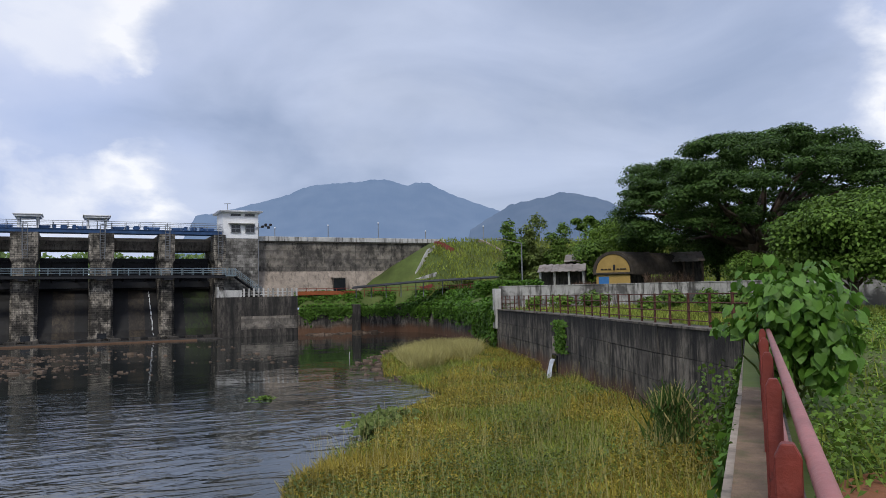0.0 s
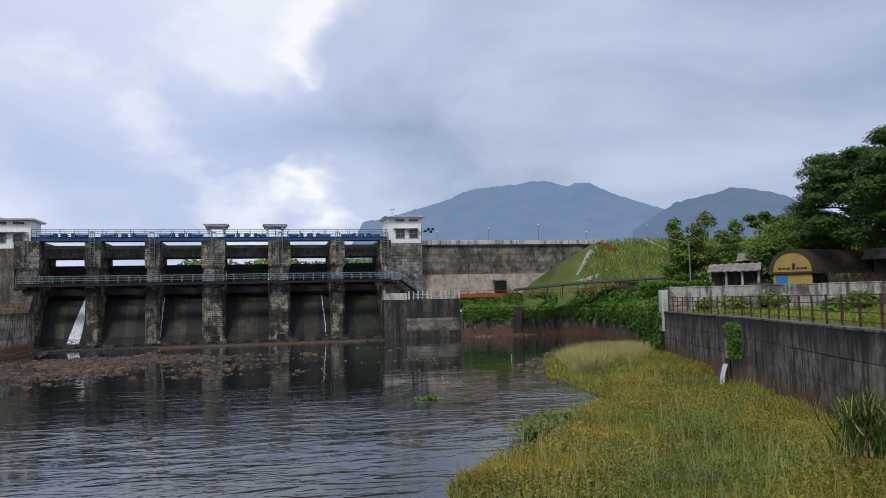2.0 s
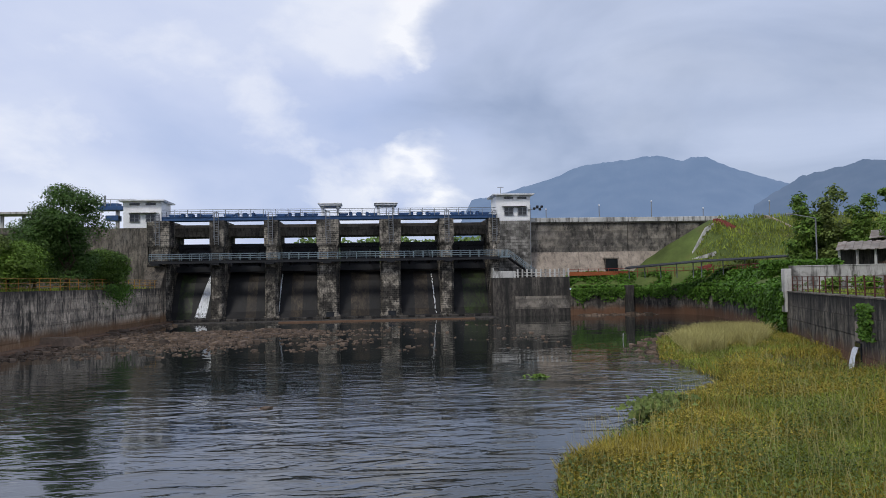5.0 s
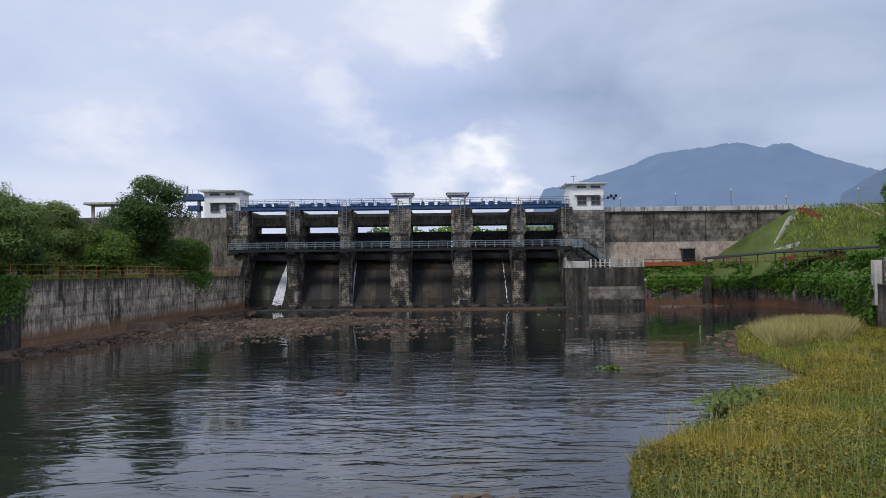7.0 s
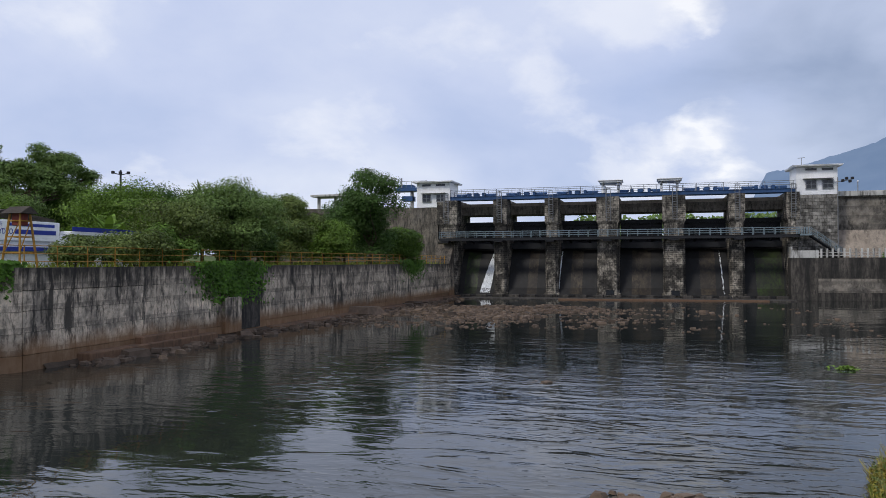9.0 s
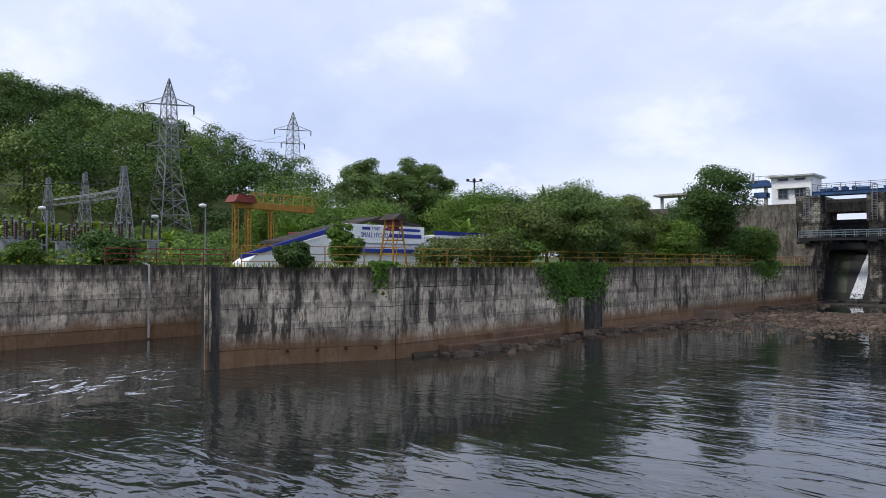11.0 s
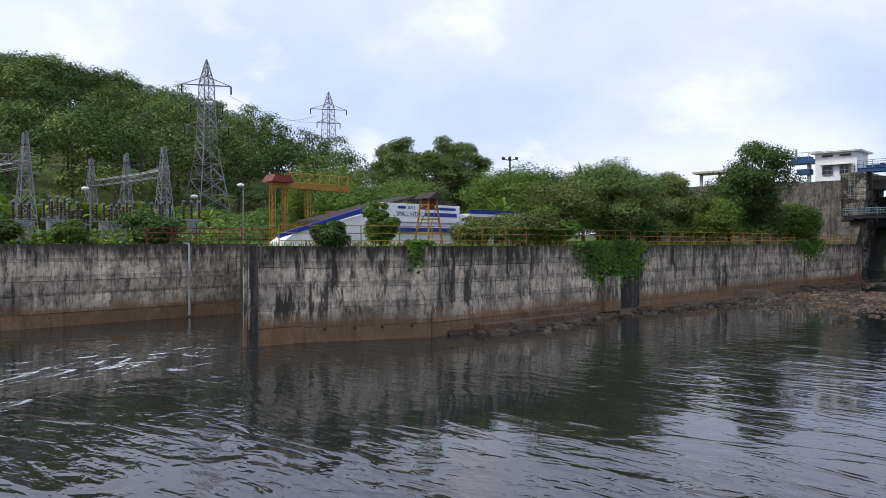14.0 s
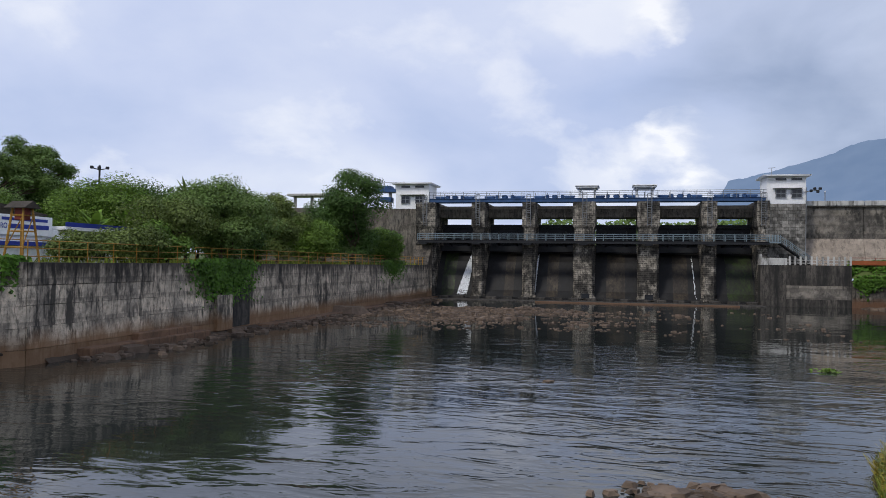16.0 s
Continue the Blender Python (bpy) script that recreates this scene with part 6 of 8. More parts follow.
for (ax, ay, az), (bx_, by_, bz) in zip(ends, ends[1:]):
    d = Vector((bx_ - ax, by_ - ay)).normalized()
    nn = Vector((-d.y, d.x)) * 1.3
    bm = bmesh.new()
    hi = [bm.verts.new(p) for p in ((ax - nn.x, ay - nn.y, az), (bx_ - nn.x, by_ - nn.y, bz), (bx_ + nn.x, by_ + nn.y, bz + 0.25), (ax + nn.x, ay + nn.y, az + 0.25))]
    lo = [bm.verts.new((v.co.x, v.co.y, v.co.z - 0.12)) for v in hi]
    bm.faces.new(hi); bm.faces.new(list(reversed(lo)))
    for j in range(4):
        bm.faces.new((hi[j], lo[j], lo[(j + 1) % 4], hi[(j + 1) % 4]))
    bmesh.ops.recalc_face_normals(bm, faces=bm.faces)
    part("roof", bm, gate_black, wlk)
    for f in np.linspace(0.05, 0.95, 5):
        bm = bmesh.new()
        x, y, z = ax + (bx_ - ax) * f, ay + (by_ - ay) * f, az + (bz - az) * f
        tube(bm, (x, y, 4.5), (x, y, z), 0.06, 6)
        part("post", bm, steel, wlk)
# rail along the head of the curved wall, with an orange net
bf = thing("terrace_fence", "low steel fence with orange netting along the terrace", "fence", at=(30, 100, 5))
bm = bmesh.new()
pts_f = [(25.6, 97.2), (31.0, 97.2), (37.0, 95.8), (41.2, 91.5), (42.0, 84.0), (39.8, 75.0)]
for (ax, ay), (bx_, by_) in zip(pts_f, pts_f[1:]):
    n = max(2, int(math.hypot(bx_ - ax, by_ - ay) / 1.2))
    for i in range(n):
        x, y = ax + (bx_ - ax) * i / n, ay + (by_ - ay) * i / n
        tube(bm, (x, y, 4.6), (x, y, 5.9), 0.04, 5)
    for z in (5.45, 5.85):
        tube(bm, (ax, ay, z), (bx_, by_, z), 0.035, 5)
part("fence_frame", bm, rust_red, bf)
bm = bmesh.new()
box(bm, 25.7, 33.5, 97.05, 97.12, 5.0, 5.5)
part("orange_net", bm, orange, bf, "sagging orange safety net")

# creepers over the curved wall
P, N = [], []
g = np.random.default_rng(77)
totc = sum(math.hypot(b[0] - a[0], b[1] - a[1]) for a, b in zip(CURVE, CURVE[1:]))
for i in range(42000):
    s = totc * g.random()
    x, y, a = along(CURVE, s)
    out = Vector((-math.sin(a), math.cos(a)))
    f = g.random()
    near = 1 - smooth(0, 16, s)
    if f < 0.6:
        back = g.uniform(-0.15, 3.6)
        p = Vector((x, y)) - out * back
        z = 3.2 + 1.85 * smooth(0.2, 3.2, back) + 0.55 * g.random() + 0.3 * noise.noise((x * 0.6, y * 0.6, 0))
        nrm = (out.x * 0.5, out.y * 0.5, 1)
    else:
        hang = abs(g.normal()) * (0.55 + 1.3 * near) * (0.4 + max(0, noise.noise((s * 0.6, 1, 1)) + 0.5))
        p = Vector((x, y)) + out * (0.15 + 0.25 * g.random())
        z = 3.35 - min(2.9, hang)
        nrm = (out.x, out.y, 0.5)
    if noise.noise((p.x * 0.35, p.y * 0.35, z * 0.5)) > -0.33 or near > 0.3:
        P.append((p.x, p.y, z)); N.append(nrm)
quads("creepers", leaf_quads(np.array(P), np.array(N) + g.normal(size=(len(P), 3)) * 0.45, 0.24), leaf_ivy, None, "bright green creepers tumbling over the curved wall", "creeper", "stuff")
# creeper that hangs over the garden corner and a tuft on the east wall
P = []
for i in range(3500):
    P.append((27.6 + 3.6 * g.random(), 50.8 + 1.2 * g.random(), 4.6 + 1.0 * g.random()))
for i in range(520):
    x, y, a = along(RIGHT, 20.9 + g.normal() * 0.45)
    P.append((x - 0.2 * math.sin(a) , y + 0.2 * math.cos(a), 3.1 - 1.6 * g.random() ** 1.3))
P = np.array(P)
quads("corner_creeper", leaf_quads(P, g.normal(size=P.shape) * 0.5 + np.array([-0.6, -0.4, 0.6]), 0.16), leaf_ivy, None, "dark creeper over the wall corner", "creeper", "stuff")
dp = thing("drain_pillar", "stubby stained concrete pillar on the bay wall", "pillar", at=(33, 94, 0))
bm = bmesh.new()
box(bm, 32.2, 33.2, 93.9, 95.0, -0.5, 3.7, 0.05)
part("shaft", bm, conc_dark, dp)

# ---- west bank: railing, hut, powerhouse ----
yr = thing("yellow_railing", "weathered yellow steel railing along the river wall", "railing", at=(-26, 40, 4.35))
W_LINE = [(-28.7, 19.6), (-26.0, 25.6), (-25.95, 62.0)]
Ltot = sum(math.hypot(b[0] - a[0], b[1] - a[1]) for a, b in zip(W_LINE, W_LINE[1:]))
for k in range(int(Ltot / 1.9) + 1):
    x, y, a = along(W_LINE, min(Ltot, k * 1.9))
    bm = bmesh.new()
    tube(bm, (x, y, 4.3), (x + rng.normal() * 0.015, y, 5.32), 0.026, 6)
    part("post", bm, yellow, yr)
for z in (4.6, 4.95, 5.3):
    bm = bmesh.new()
    for a, b in zip(W_LINE, W_LINE[1:]):
        tube(bm, (*a, z), (*b, z), 0.019, 6)
    part("rail", bm, yellow, yr)
gr = thing("old_railing", "rusty thin railing along the far end of the wall", "railing", at=(-26, 80, 4.35))
bm = bmesh.new()
for y in np.arange(62.5, 97, 2.0):
    tube(bm, (-25.95, y, 4.3), (-25.95, y, 5.35), 0.04, 5)
for z in (4.7, 5.0, 5.32):
    tube(bm, (-25.95, 62, z), (-25.95, 97, z), 0.03, 5)
part("frame", bm, yellow, gr)
fr_ = thing("channel_railing", "rusty railing beside the tailrace channel", "railing", at=(-43.6, 30, 4.45))
bm = bmesh.new()
for y in np.arange(20.5, 62, 1.6):
    tube(bm, (-43.6, y, 4.4), (-43.6, y, 5.45), 0.04, 5)
for z in (4.75, 5.1, 5.42):
    tube(bm, (-43.6, 20.5, z), (-43.6, 61, z), 0.03, 5)
part("frame", bm, rust_red, fr_)

hx_, hy_ = -27.0, 27.4
ht = thing("winch_hut", "small yellow steel frame under a little dark tin roof", "hoist frame", at=(hx_, hy_, 4.35))
for sx in (-1, 1):
    for sy in (-1, 1):
        bm = bmesh.new()
        tube(bm, (hx_ + sx * 0.5, hy_ + sy * 0.5, 4.3), (hx_ + sx * 0.27, hy_ + sy * 0.27, 6.75), 0.05, 6)
        part("leg", bm, yellow, ht)
bm = bmesh.new()
for z, w_ in ((5.0, 0.43), (5.7, 0.36), (6.4, 0.3)):
    for (ax, ay), (bx_, by_) in (((-1, -1), (1, -1)), ((1, -1), (1, 1)), ((1, 1), (-1, 1)), ((-1, 1), (-1, -1))):
        tube(bm, (hx_ + ax * w_, hy_ + ay * w_, z), (hx_ + bx_ * w_, hy_ + by_ * w_, z), 0.03, 5)
tube(bm, (hx_ + 0.42, hy_ - 0.42, 5.05), (hx_ + 0.3, hy_ + 0.3, 6.4), 0.025, 5)
tube(bm, (hx_ - 0.42, hy_ - 0.42, 5.05), (hx_ + 0.3, hy_ - 0.3, 6.4), 0.025, 5)
part("bracing", bm, yellow, ht)
bm = bmesh.new()
box(bm, hx_ - 0.22, hx_ + 0.22, hy_ - 0.25, hy_ + 0.25, 6.2, 6.75, 0.03)
part("winch", bm, rust_red, ht)
bm = bmesh.new()
hi = [bm.verts.new(p) for p in ((hx_ - 0.55, hy_ - 0.52, 6.72), (hx_ + 0.55, hy_ - 0.52, 6.72), (hx_ + 0.55, hy_ + 0.52, 6.72), (hx_ - 0.55, hy_ + 0.52, 6.72))]
rg = [bm.verts.new((hx_ - 0.55, hy_, 7.05)), bm.verts.new((hx_ + 0.55, hy_, 7.05))]
bm.faces.new((hi[0], hi[1], rg[1], rg[0])); bm.faces.new((hi[2], hi[3], rg[0], rg[1]))
bm.faces.new((hi[1], hi[2], rg[1])); bm.faces.new((hi[3], hi[0], rg[0])); bm.faces.new(list(reversed(hi)))
part("roof", bm, thatch, ht)

# powerhouse
PX = -33.0
ph = thing("powerhouse", "low white powerhouse with blue trim and a dark tin roof", "building", at=(PX, 34, 4.3))
bm = bmesh.new()
pr_ = [(22.8, 4.0), (22.8, 4.55), (23.6, 5.05), (29.6, 6.45), (35.6, 6.45), (35.6, 4.0)]
a = [bm.verts.new((PX, y, z)) for y, z in pr_]
b = [bm.verts.new((PX - 1.2, y, z)) for y, z in pr_]
bm.faces.new(a); bm.faces.new(list(reversed(b)))
for i in range(len(pr_)):
    bm.faces.new((a[i], b[i], b[(i + 1) % len(pr_)], a[(i + 1) % len(pr_)]))
bmesh.ops.recalc_face_normals(bm, faces=bm.faces)
part("front_wall", bm, white, ph)
bm = bmesh.new()
for (y0, z0), (y1, z1) in (((22.5, 4.75), (29.4, 6.55)),):
    q = [(y0, z0), (y1, z1), (y1, z1 + 0.28), (y0, z0 + 0.22)]
    a = [bm.verts.new((PX + 0.12, y, z)) for y, z in q]; b = [bm.verts.new((PX - 0.1, y, z)) for y, z in q]
    bm.faces.new(a); bm.faces.new(list(reversed(b)))
    for i in range(4):
        bm.faces.new((a[i], b[i], b[(i + 1) % 4], a[(i + 1) % 4]))
bmesh.ops.recalc_face_normals(bm, faces=bm.faces)
part("roof_edge", bm, blue_paint, ph, "deep blue sloping roof edge")
bm = bmesh.new()
profile(bm, [(25.5, 5.75), (33.0, 7.45), (36.4, 7.05), (36.4, 6.95), (33.0, 7.3), (25.5, 5.6)], PX - 2.6, PX - 0.4)
part("roof", bm, thatch, ph, "dark sheet-metal roof")
bm = bmesh.new()
box(bm, PX + 0.02, PX + 0.14, 28.9, 36.2, 5.75, 6.85, 0.02)
sg = part("sign_board", bm, white, ph, "white sign board with blue lettering")
bm = bmesh.new()
box(bm, PX + 0.02, PX + 0.3, 29.3, 36.0, 5.2, 5.42)
part("blue_band", bm, blue_paint, ph)
for txt, y, z, s, parent_ in (("SMALL HYDRO", 30.65, 6.10, 0.42, sg), ("STATE", 31.55, 6.53, 0.28, sg)):
    cu = bpy.data.curves.new("sign_text", "FONT")
    cu.body, cu.size, cu.extrude = txt, s, 0.006
    tmp = bpy.data.objects.new("tmp", cu)
    scene.collection.objects.link(tmp)
    bpy.context.view_layer.update()
    me = bpy.data.meshes.new_from_object(tmp.evaluated_get(bpy.context.evaluated_depsgraph_get()))
    bpy.data.objects.remove(tmp)
    me.materials.append(blue_paint)
    ob = new("lettering", me)
    ob.matrix_world = Matrix.Translation((PX + 0.15, y, z)) @ Matrix(((0, 0, 1, 0), (0.8, 0, 0, 0), (0, 1, 0, 0), (0, 0, 0, 1)))
    ob.parent = sg
for y0, y1, z0, z1 in ((30.75, 31.4, 6.54, 6.70), (32.5, 35.8, 6.54, 6.70), (33.0, 35.9, 6.12, 6.36)):
    bm = bmesh.new()
    box(bm, PX + 0.12, PX + 0.155, y0, y1, z0, z1)
    part("lettering_bar", bm, blue_paint, sg)
bm = bmesh.new()
box(bm, PX - 6, PX + 0.5, 36.2, 42.8, 4.0, 6.15, 0.03)
part("annex", bm, white, ph, "long white annex")
bm = bmesh.new()
box(bm, PX - 6.3, PX + 1.0, 36.2, 43.1, 6.15, 6.36, 0.03)
part("annex_roof", bm, white, ph)
bm = bmesh.new()
box(bm, PX + 1.0, PX + 1.04, 36.2, 43.1, 6.36, 6.62)
box(bm, PX - 6.3, PX + 1.0, 43.1, 43.14, 6.36, 6.62)
part("annex_trim", bm, blue_paint, ph)
for y in (25.6, 37.3, 39.2, 41.1):
    bm = bmesh.new()
    x = PX + (0.02 if y < 36 else 0.52)
    box(bm, x - 0.1, x + 0.05, y, y + 1.1, 4.5, 5.2)
    w_ = part("window", bm, glass_hollow_dark, ph)
bm = bmesh.new()
box(bm, PX + 0.05, PX + 0.3, 24.8, 25.2, 4.4, 4.9, 0.02)
part("notice_board", bm, yellow, ph)

# gantry crane over the draft gates
gc = thing("gantry_crane", "yellow steel gantry crane with a rusty trolley hood", "gantry crane", at=(-38.5, 26.5, 4.35))
POSTS = [(-37.7, 25.3), (-38.9, 27.0), (-40.4, 29.8)]
for x, y in POSTS:
    bm = bmesh.new()
    for dx, dy in ((-0.12, -0.12), (0.12, 0.12), (0.12, -0.12), (-0.12, 0.12)):
        tube(bm, (x + dx, y + dy, 4.3), (x + dx, y + dy, 8.0), 0.035, 4)
    for z in np.arange(4.5, 7.8, 0.4):
        tube(bm, (x - 0.12, y - 0.12, z), (x + 0.12, y + 0.12, z + 0.4), 0.02, 4)
        tube(bm, (x + 0.12, y - 0.12, z), (x - 0.12, y + 0.12, z + 0.4), 0.02, 4)
    part("leg", bm, yellow, gc)
bm = bmesh.new()
box(bm, -0.15, 6.4, -0.12, 0.12, 7.75, 8.15, 0.02)
bmesh.ops.transform(bm, matrix=Matrix.Translation((-37.7, 25.3, 0)) @ Matrix.Rotation(radians(96), 4, "Z"), verts=bm.verts)
tube(bm, (-37.7, 25.3, 8.0), (-40.4, 29.8, 8.0), 0.13, 4)
tube(bm, (-38.9, 27.0, 8.0), (-38.2, 30.0, 8.0), 0.12, 4)
part("main_beam", bm, yellow, gc)
bm = bmesh.new()
for i in range(7):
    y = 26.6 + i * 0.75
    tube(bm, (-37.9, y, 8.1), (-38.3, y + 0.35, 8.75), 0.03, 4)
    tube(bm, (-38.3, y + 0.35, 8.75), (-37.95, y + 0.75, 8.1), 0.03, 4)
tube(bm, (-38.3, 26.9, 8.75), (-38.3, 31.4, 8.75), 0.03, 4)
part("top_truss", bm, yellow, gc)
bm = bmesh.new()
profile(bm, [(24.9, 8.05), (25.2, 8.5), (26.2, 8.5), (26.5, 8.05)], -38.2, -37.2)
part("trolley_hood", bm, rust_red, gc, "rust-brown trolley hood")
bm = bmesh.new()
for i in range(8):
    tube(bm, (-38.4, 27.4 - i * 0.12, 5.5 - i * 0.15), (-37.8, 27.4 - i * 0.12, 5.5 - i * 0.15), 0.03, 4)
tube(bm, (-38.4, 27.5, 5.7), (-38.4, 26.4, 4.35), 0.04, 4)
tube(bm, (-37.8, 27.5, 5.7), (-37.8, 26.4, 4.35), 0.04, 4)
part("ladder", bm, yellow, gc)
bm = bmesh.new()
box(bm, -43.5, -41.5, 34.0, 36.8, 4.4, 6.6, 0.03)
box(bm, -43.7, -41.3, 33.7, 37.1, 6.6, 6.75, 0.03)
rh = thing("red_shed", "little rusty-red equipment shed", "shed", at=(-42.5, 35, 4.4))
part("body", bm, rust_red, rh)

# ---- switchyard ----
def lattice(bm, base, top, b0, b1, panels, r=0.05, r2=0.03):
    """A square lattice mast from base to top, widths b0 and b1."""
    base, top = Vector(base), Vector(top)
    sq = ((-1, -1), (1, -1), (1, 1), (-1, 1))
    ring = []
    for i in range(panels + 1):
        f = i / panels
        c, w = base.lerp(top, f), (b0 + (b1 - b0) * f) / 2
        ring.append([c + Vector((sx * w, sy * w, 0)) for sx, sy in sq])
    for i in range(panels):
        for j in range(4):
            k = (j + 1) % 4
            tube(bm, ring[i][j], ring[i + 1][j], r, 4)
            tube(bm, ring[i][j], ring[i + 1][k], r2, 3)
            tube(bm, ring[i][k], ring[i + 1][j], r2, 3)
            tube(bm, ring[i + 1][j], ring[i + 1][k], r2, 3)


def beam_lattice(bm, a, b, w, panels, r=0.034):
    a, b = Vector(a), Vector(b)
    up, d = Vector((0, 0, w)), (b - a)
    side = Vector((-d.y, d.x, 0)).normalized() * w
    for off in (Vector(), up, side, up + side):
        tube(bm, a + off, b + off, r, 4)
    for i in range(panels):
        p, q = a + d * i / panels, a + d * (i + 1) / panels
        tube(bm, p, q + up, r * 0.6, 3)
        tube(bm, p + side, q + side + up, r * 0.6, 3)
        tube(bm, p + up, q + up + side, r * 0.6, 3)
        tube(bm, p + up, p, r * 0.6, 3)


MASTS = {"a": (-60.6, 13.3, 12.7), "b": (-59.1, 18.9, 12.4), "c": (-72.7, 18.4, 12.8), "d": (-68.6, 30.4, 12.6), "e": (-55.5, 27.5, 11.8), "f": (-69.7, 27.7, 12.0), "g": (-70.5, 9.0, 12.2)}
for key, (x, y, z) in MASTS.items():
    k = thing("switchyard_mast", "grey steel lattice mast of the switchyard", "lattice mast", "switchyard masts", "", (x, y, 4.4))
    bm = bmesh.new()
    lattice(bm, (x, y, 4.2), (x, y, z), 1.45, 0.24, 8, 0.042, 0.024)
    part("mast", bm, steel, k)
    bm = bmesh.new()
    tube(bm, (x - 0.4, y, z), (x + 0.4, y, z), 0.05, 4)
    part("cap_bar", bm, steel, k)
for i, (p, q, z) in enumerate((("a", "b", 10.3), ("d", "e", 9.9), ("c", "b", 10.0), ("f", "e", 9.6), ("g", "a", 9.8))):
    (ax, ay, _), (bx_, by_, _) = MASTS[p], MASTS[q]
    k = thing("switchyard_beam", "grey lattice beam between the masts", "lattice beam", "switchyard beams", "", (ax, ay, z))
    bm = bmesh.new()
    beam_lattice(bm, (ax, ay, z), (bx_, by_, z), 0.5, 11)
    part("beam", bm, steel, k)
g = np.random.default_rng(8)


def sheds(bm, x, y, z, tall, r, n):
    """A ribbed insulator turned in one piece."""
    rings = []
    for i in range(2 * n + 1):
        rad = r if i % 2 else r * 0.55
        rings.append([bm.verts.new((x + rad * math.cos(a), y + rad * math.sin(a), z + tall * i / (2 * n))) for a in np.linspace(0, 2 * math.pi, 8, endpoint=False)])
    for lo_, hi_ in zip(rings, rings[1:]):
        for q in range(8):
            bm.faces.new((lo_[q], lo_[(q + 1) % 8], hi_[(q + 1) % 8], hi_[q]))
    bm.faces.new(rings[-1])


def insulator_post(kind_):
    """A post insulator on a steel stand, at the origin."""
    k = thing("insulator_stand", "brown porcelain insulators on a grey steel stand", "insulator", "switchyard insulators", "", (0, 0, 0))
    bm = bmesh.new()
    lattice(bm, (0, 0, 0), (0, 0, 1.7), 0.45, 0.45, 4, 0.03, 0.018)
    box(bm, -0.7, 0.7, -0.1, 0.1, 1.7, 1.8)
    part("stand", bm, steel, k)
    for dx in (-0.55, 0.0, 0.55)[: 3 if kind_ else 2]:
        bm = bmesh.new()
        sheds(bm, dx, 0, 1.78, 1.25, 0.11, 11)
        part("insulator", bm, porcelain, k)
        bm = bmesh.new()
        tube(bm, (dx, 0, 3.0), (dx, 0, 3.14), 0.10, 8)
        part("cap", bm, grey_box, k, "pale metal cap")
    if kind_:
        bm = bmesh.new()
        box(bm, -0.28, 0.28, -0.2, 0.2, 1.0, 1.6, 0.03)
        part("control_box", bm, grey_box, k)
    return k


st0, st1 = insulator_post(0), insulator_post(1)
spots = []
for i in range(44):
    x, y = -48.0 - 15 * g.random(), -4.0 + 33 * (i / 44) + g.normal() * 0.5
    spots.append((x, y))
st0.matrix_basis = Matrix.Translation((*spots[0], 4.4))
st1.matrix_basis = Matrix.Translation((*spots[1], 4.4))
for i, (x, y) in enumerate(spots[2:]):
    copy_thing(st1 if i % 3 else st0, Matrix.Translation((x, y, 4.4)) @ Matrix.Rotation(radians(70 + 40 * g.random()), 4, "Z") @ Matrix.Diagonal((1, 1, g.uniform(0.72, 1.12), 1)))
for i, (x, y, h_) in enumerate(((-53.5, 13, 0.5), (-55, 20.5, 0.7), (-56, 26, 0.6))):
    k = thing("transformer", "grey transformer tank with cooling fins and bushings", "transformer", "transformers", "", (x, y, 4.4))
    bm = bmesh.new()
    box(bm, x - 0.6, x + 0.6, y - 0.8, y + 0.8, 4.7, 5.2 + h_, 0.05)
    part("tank", bm, grey_box, k)
    for q in range(8):
        bm = bmesh.new()
        box(bm, x + 0.6, x + 0.8, y - 0.75 + q * 0.2, y - 0.69 + q * 0.2, 4.8, 5.1 + h_)
        part("fin", bm, grey_box, k)
    bm = bmesh.new()
    box(bm, x - 0.65, x + 0.65, y - 0.85, y + 0.85, 4.3, 4.7)
    part("plinth", bm, grey_box, k)
    for q in (-0.45, 0, 0.45):
        bm = bmesh.new()
        sheds(bm, x, y + q, 5.2 + h_, 0.8, 0.11, 7)
        part("bushing", bm, porcelain, k)
for i, (x, y, z) in enumerate(((-50.5, 31.3, 8.7), (-52.5, 4.6, 9.2), (-58, 23, 8.4), (-55, 30, 8.0))):
    k = thing("yard_lamp", "white round yard lamp on a slim pole", "street lamp", "yard lamps", "", (x, y, 4.4))
    bm = bmesh.new()
    tube(bm, (x, y, 4.3), (x, y, z), 0.06, 6)
    tube(bm, (x, y, z), (x + 0.5, y - 0.5, z + 0.15), 0.04, 5)
    part("pole", bm, steel, k)
    bm = bmesh.new()
    bmesh.ops.create_uvsphere(bm, u_segments=10, v_segments=7, radius=0.24, matrix=Matrix.Translation((x + 0.6, y - 0.6, z + 0.1)) @ Matrix.Diagonal((1.2, 1.2, 0.6, 1)))
    part("lamp_head", bm, white, k)
pipe = thing("drain_pipe", "thin pale drain pipe down the far wall", "pipe", at=(-43, 23, 2))
bm = bmesh.new()
tube(bm, (-43.0, 22.9, 0.1), (-43.0, 22.9, 4.42), 0.07, 7)
tube(bm, (-43.0, 22.9, 4.42), (-43.7, 22.9, 4.52), 0.07, 7)
part("pipe", bm, white_old, pipe)


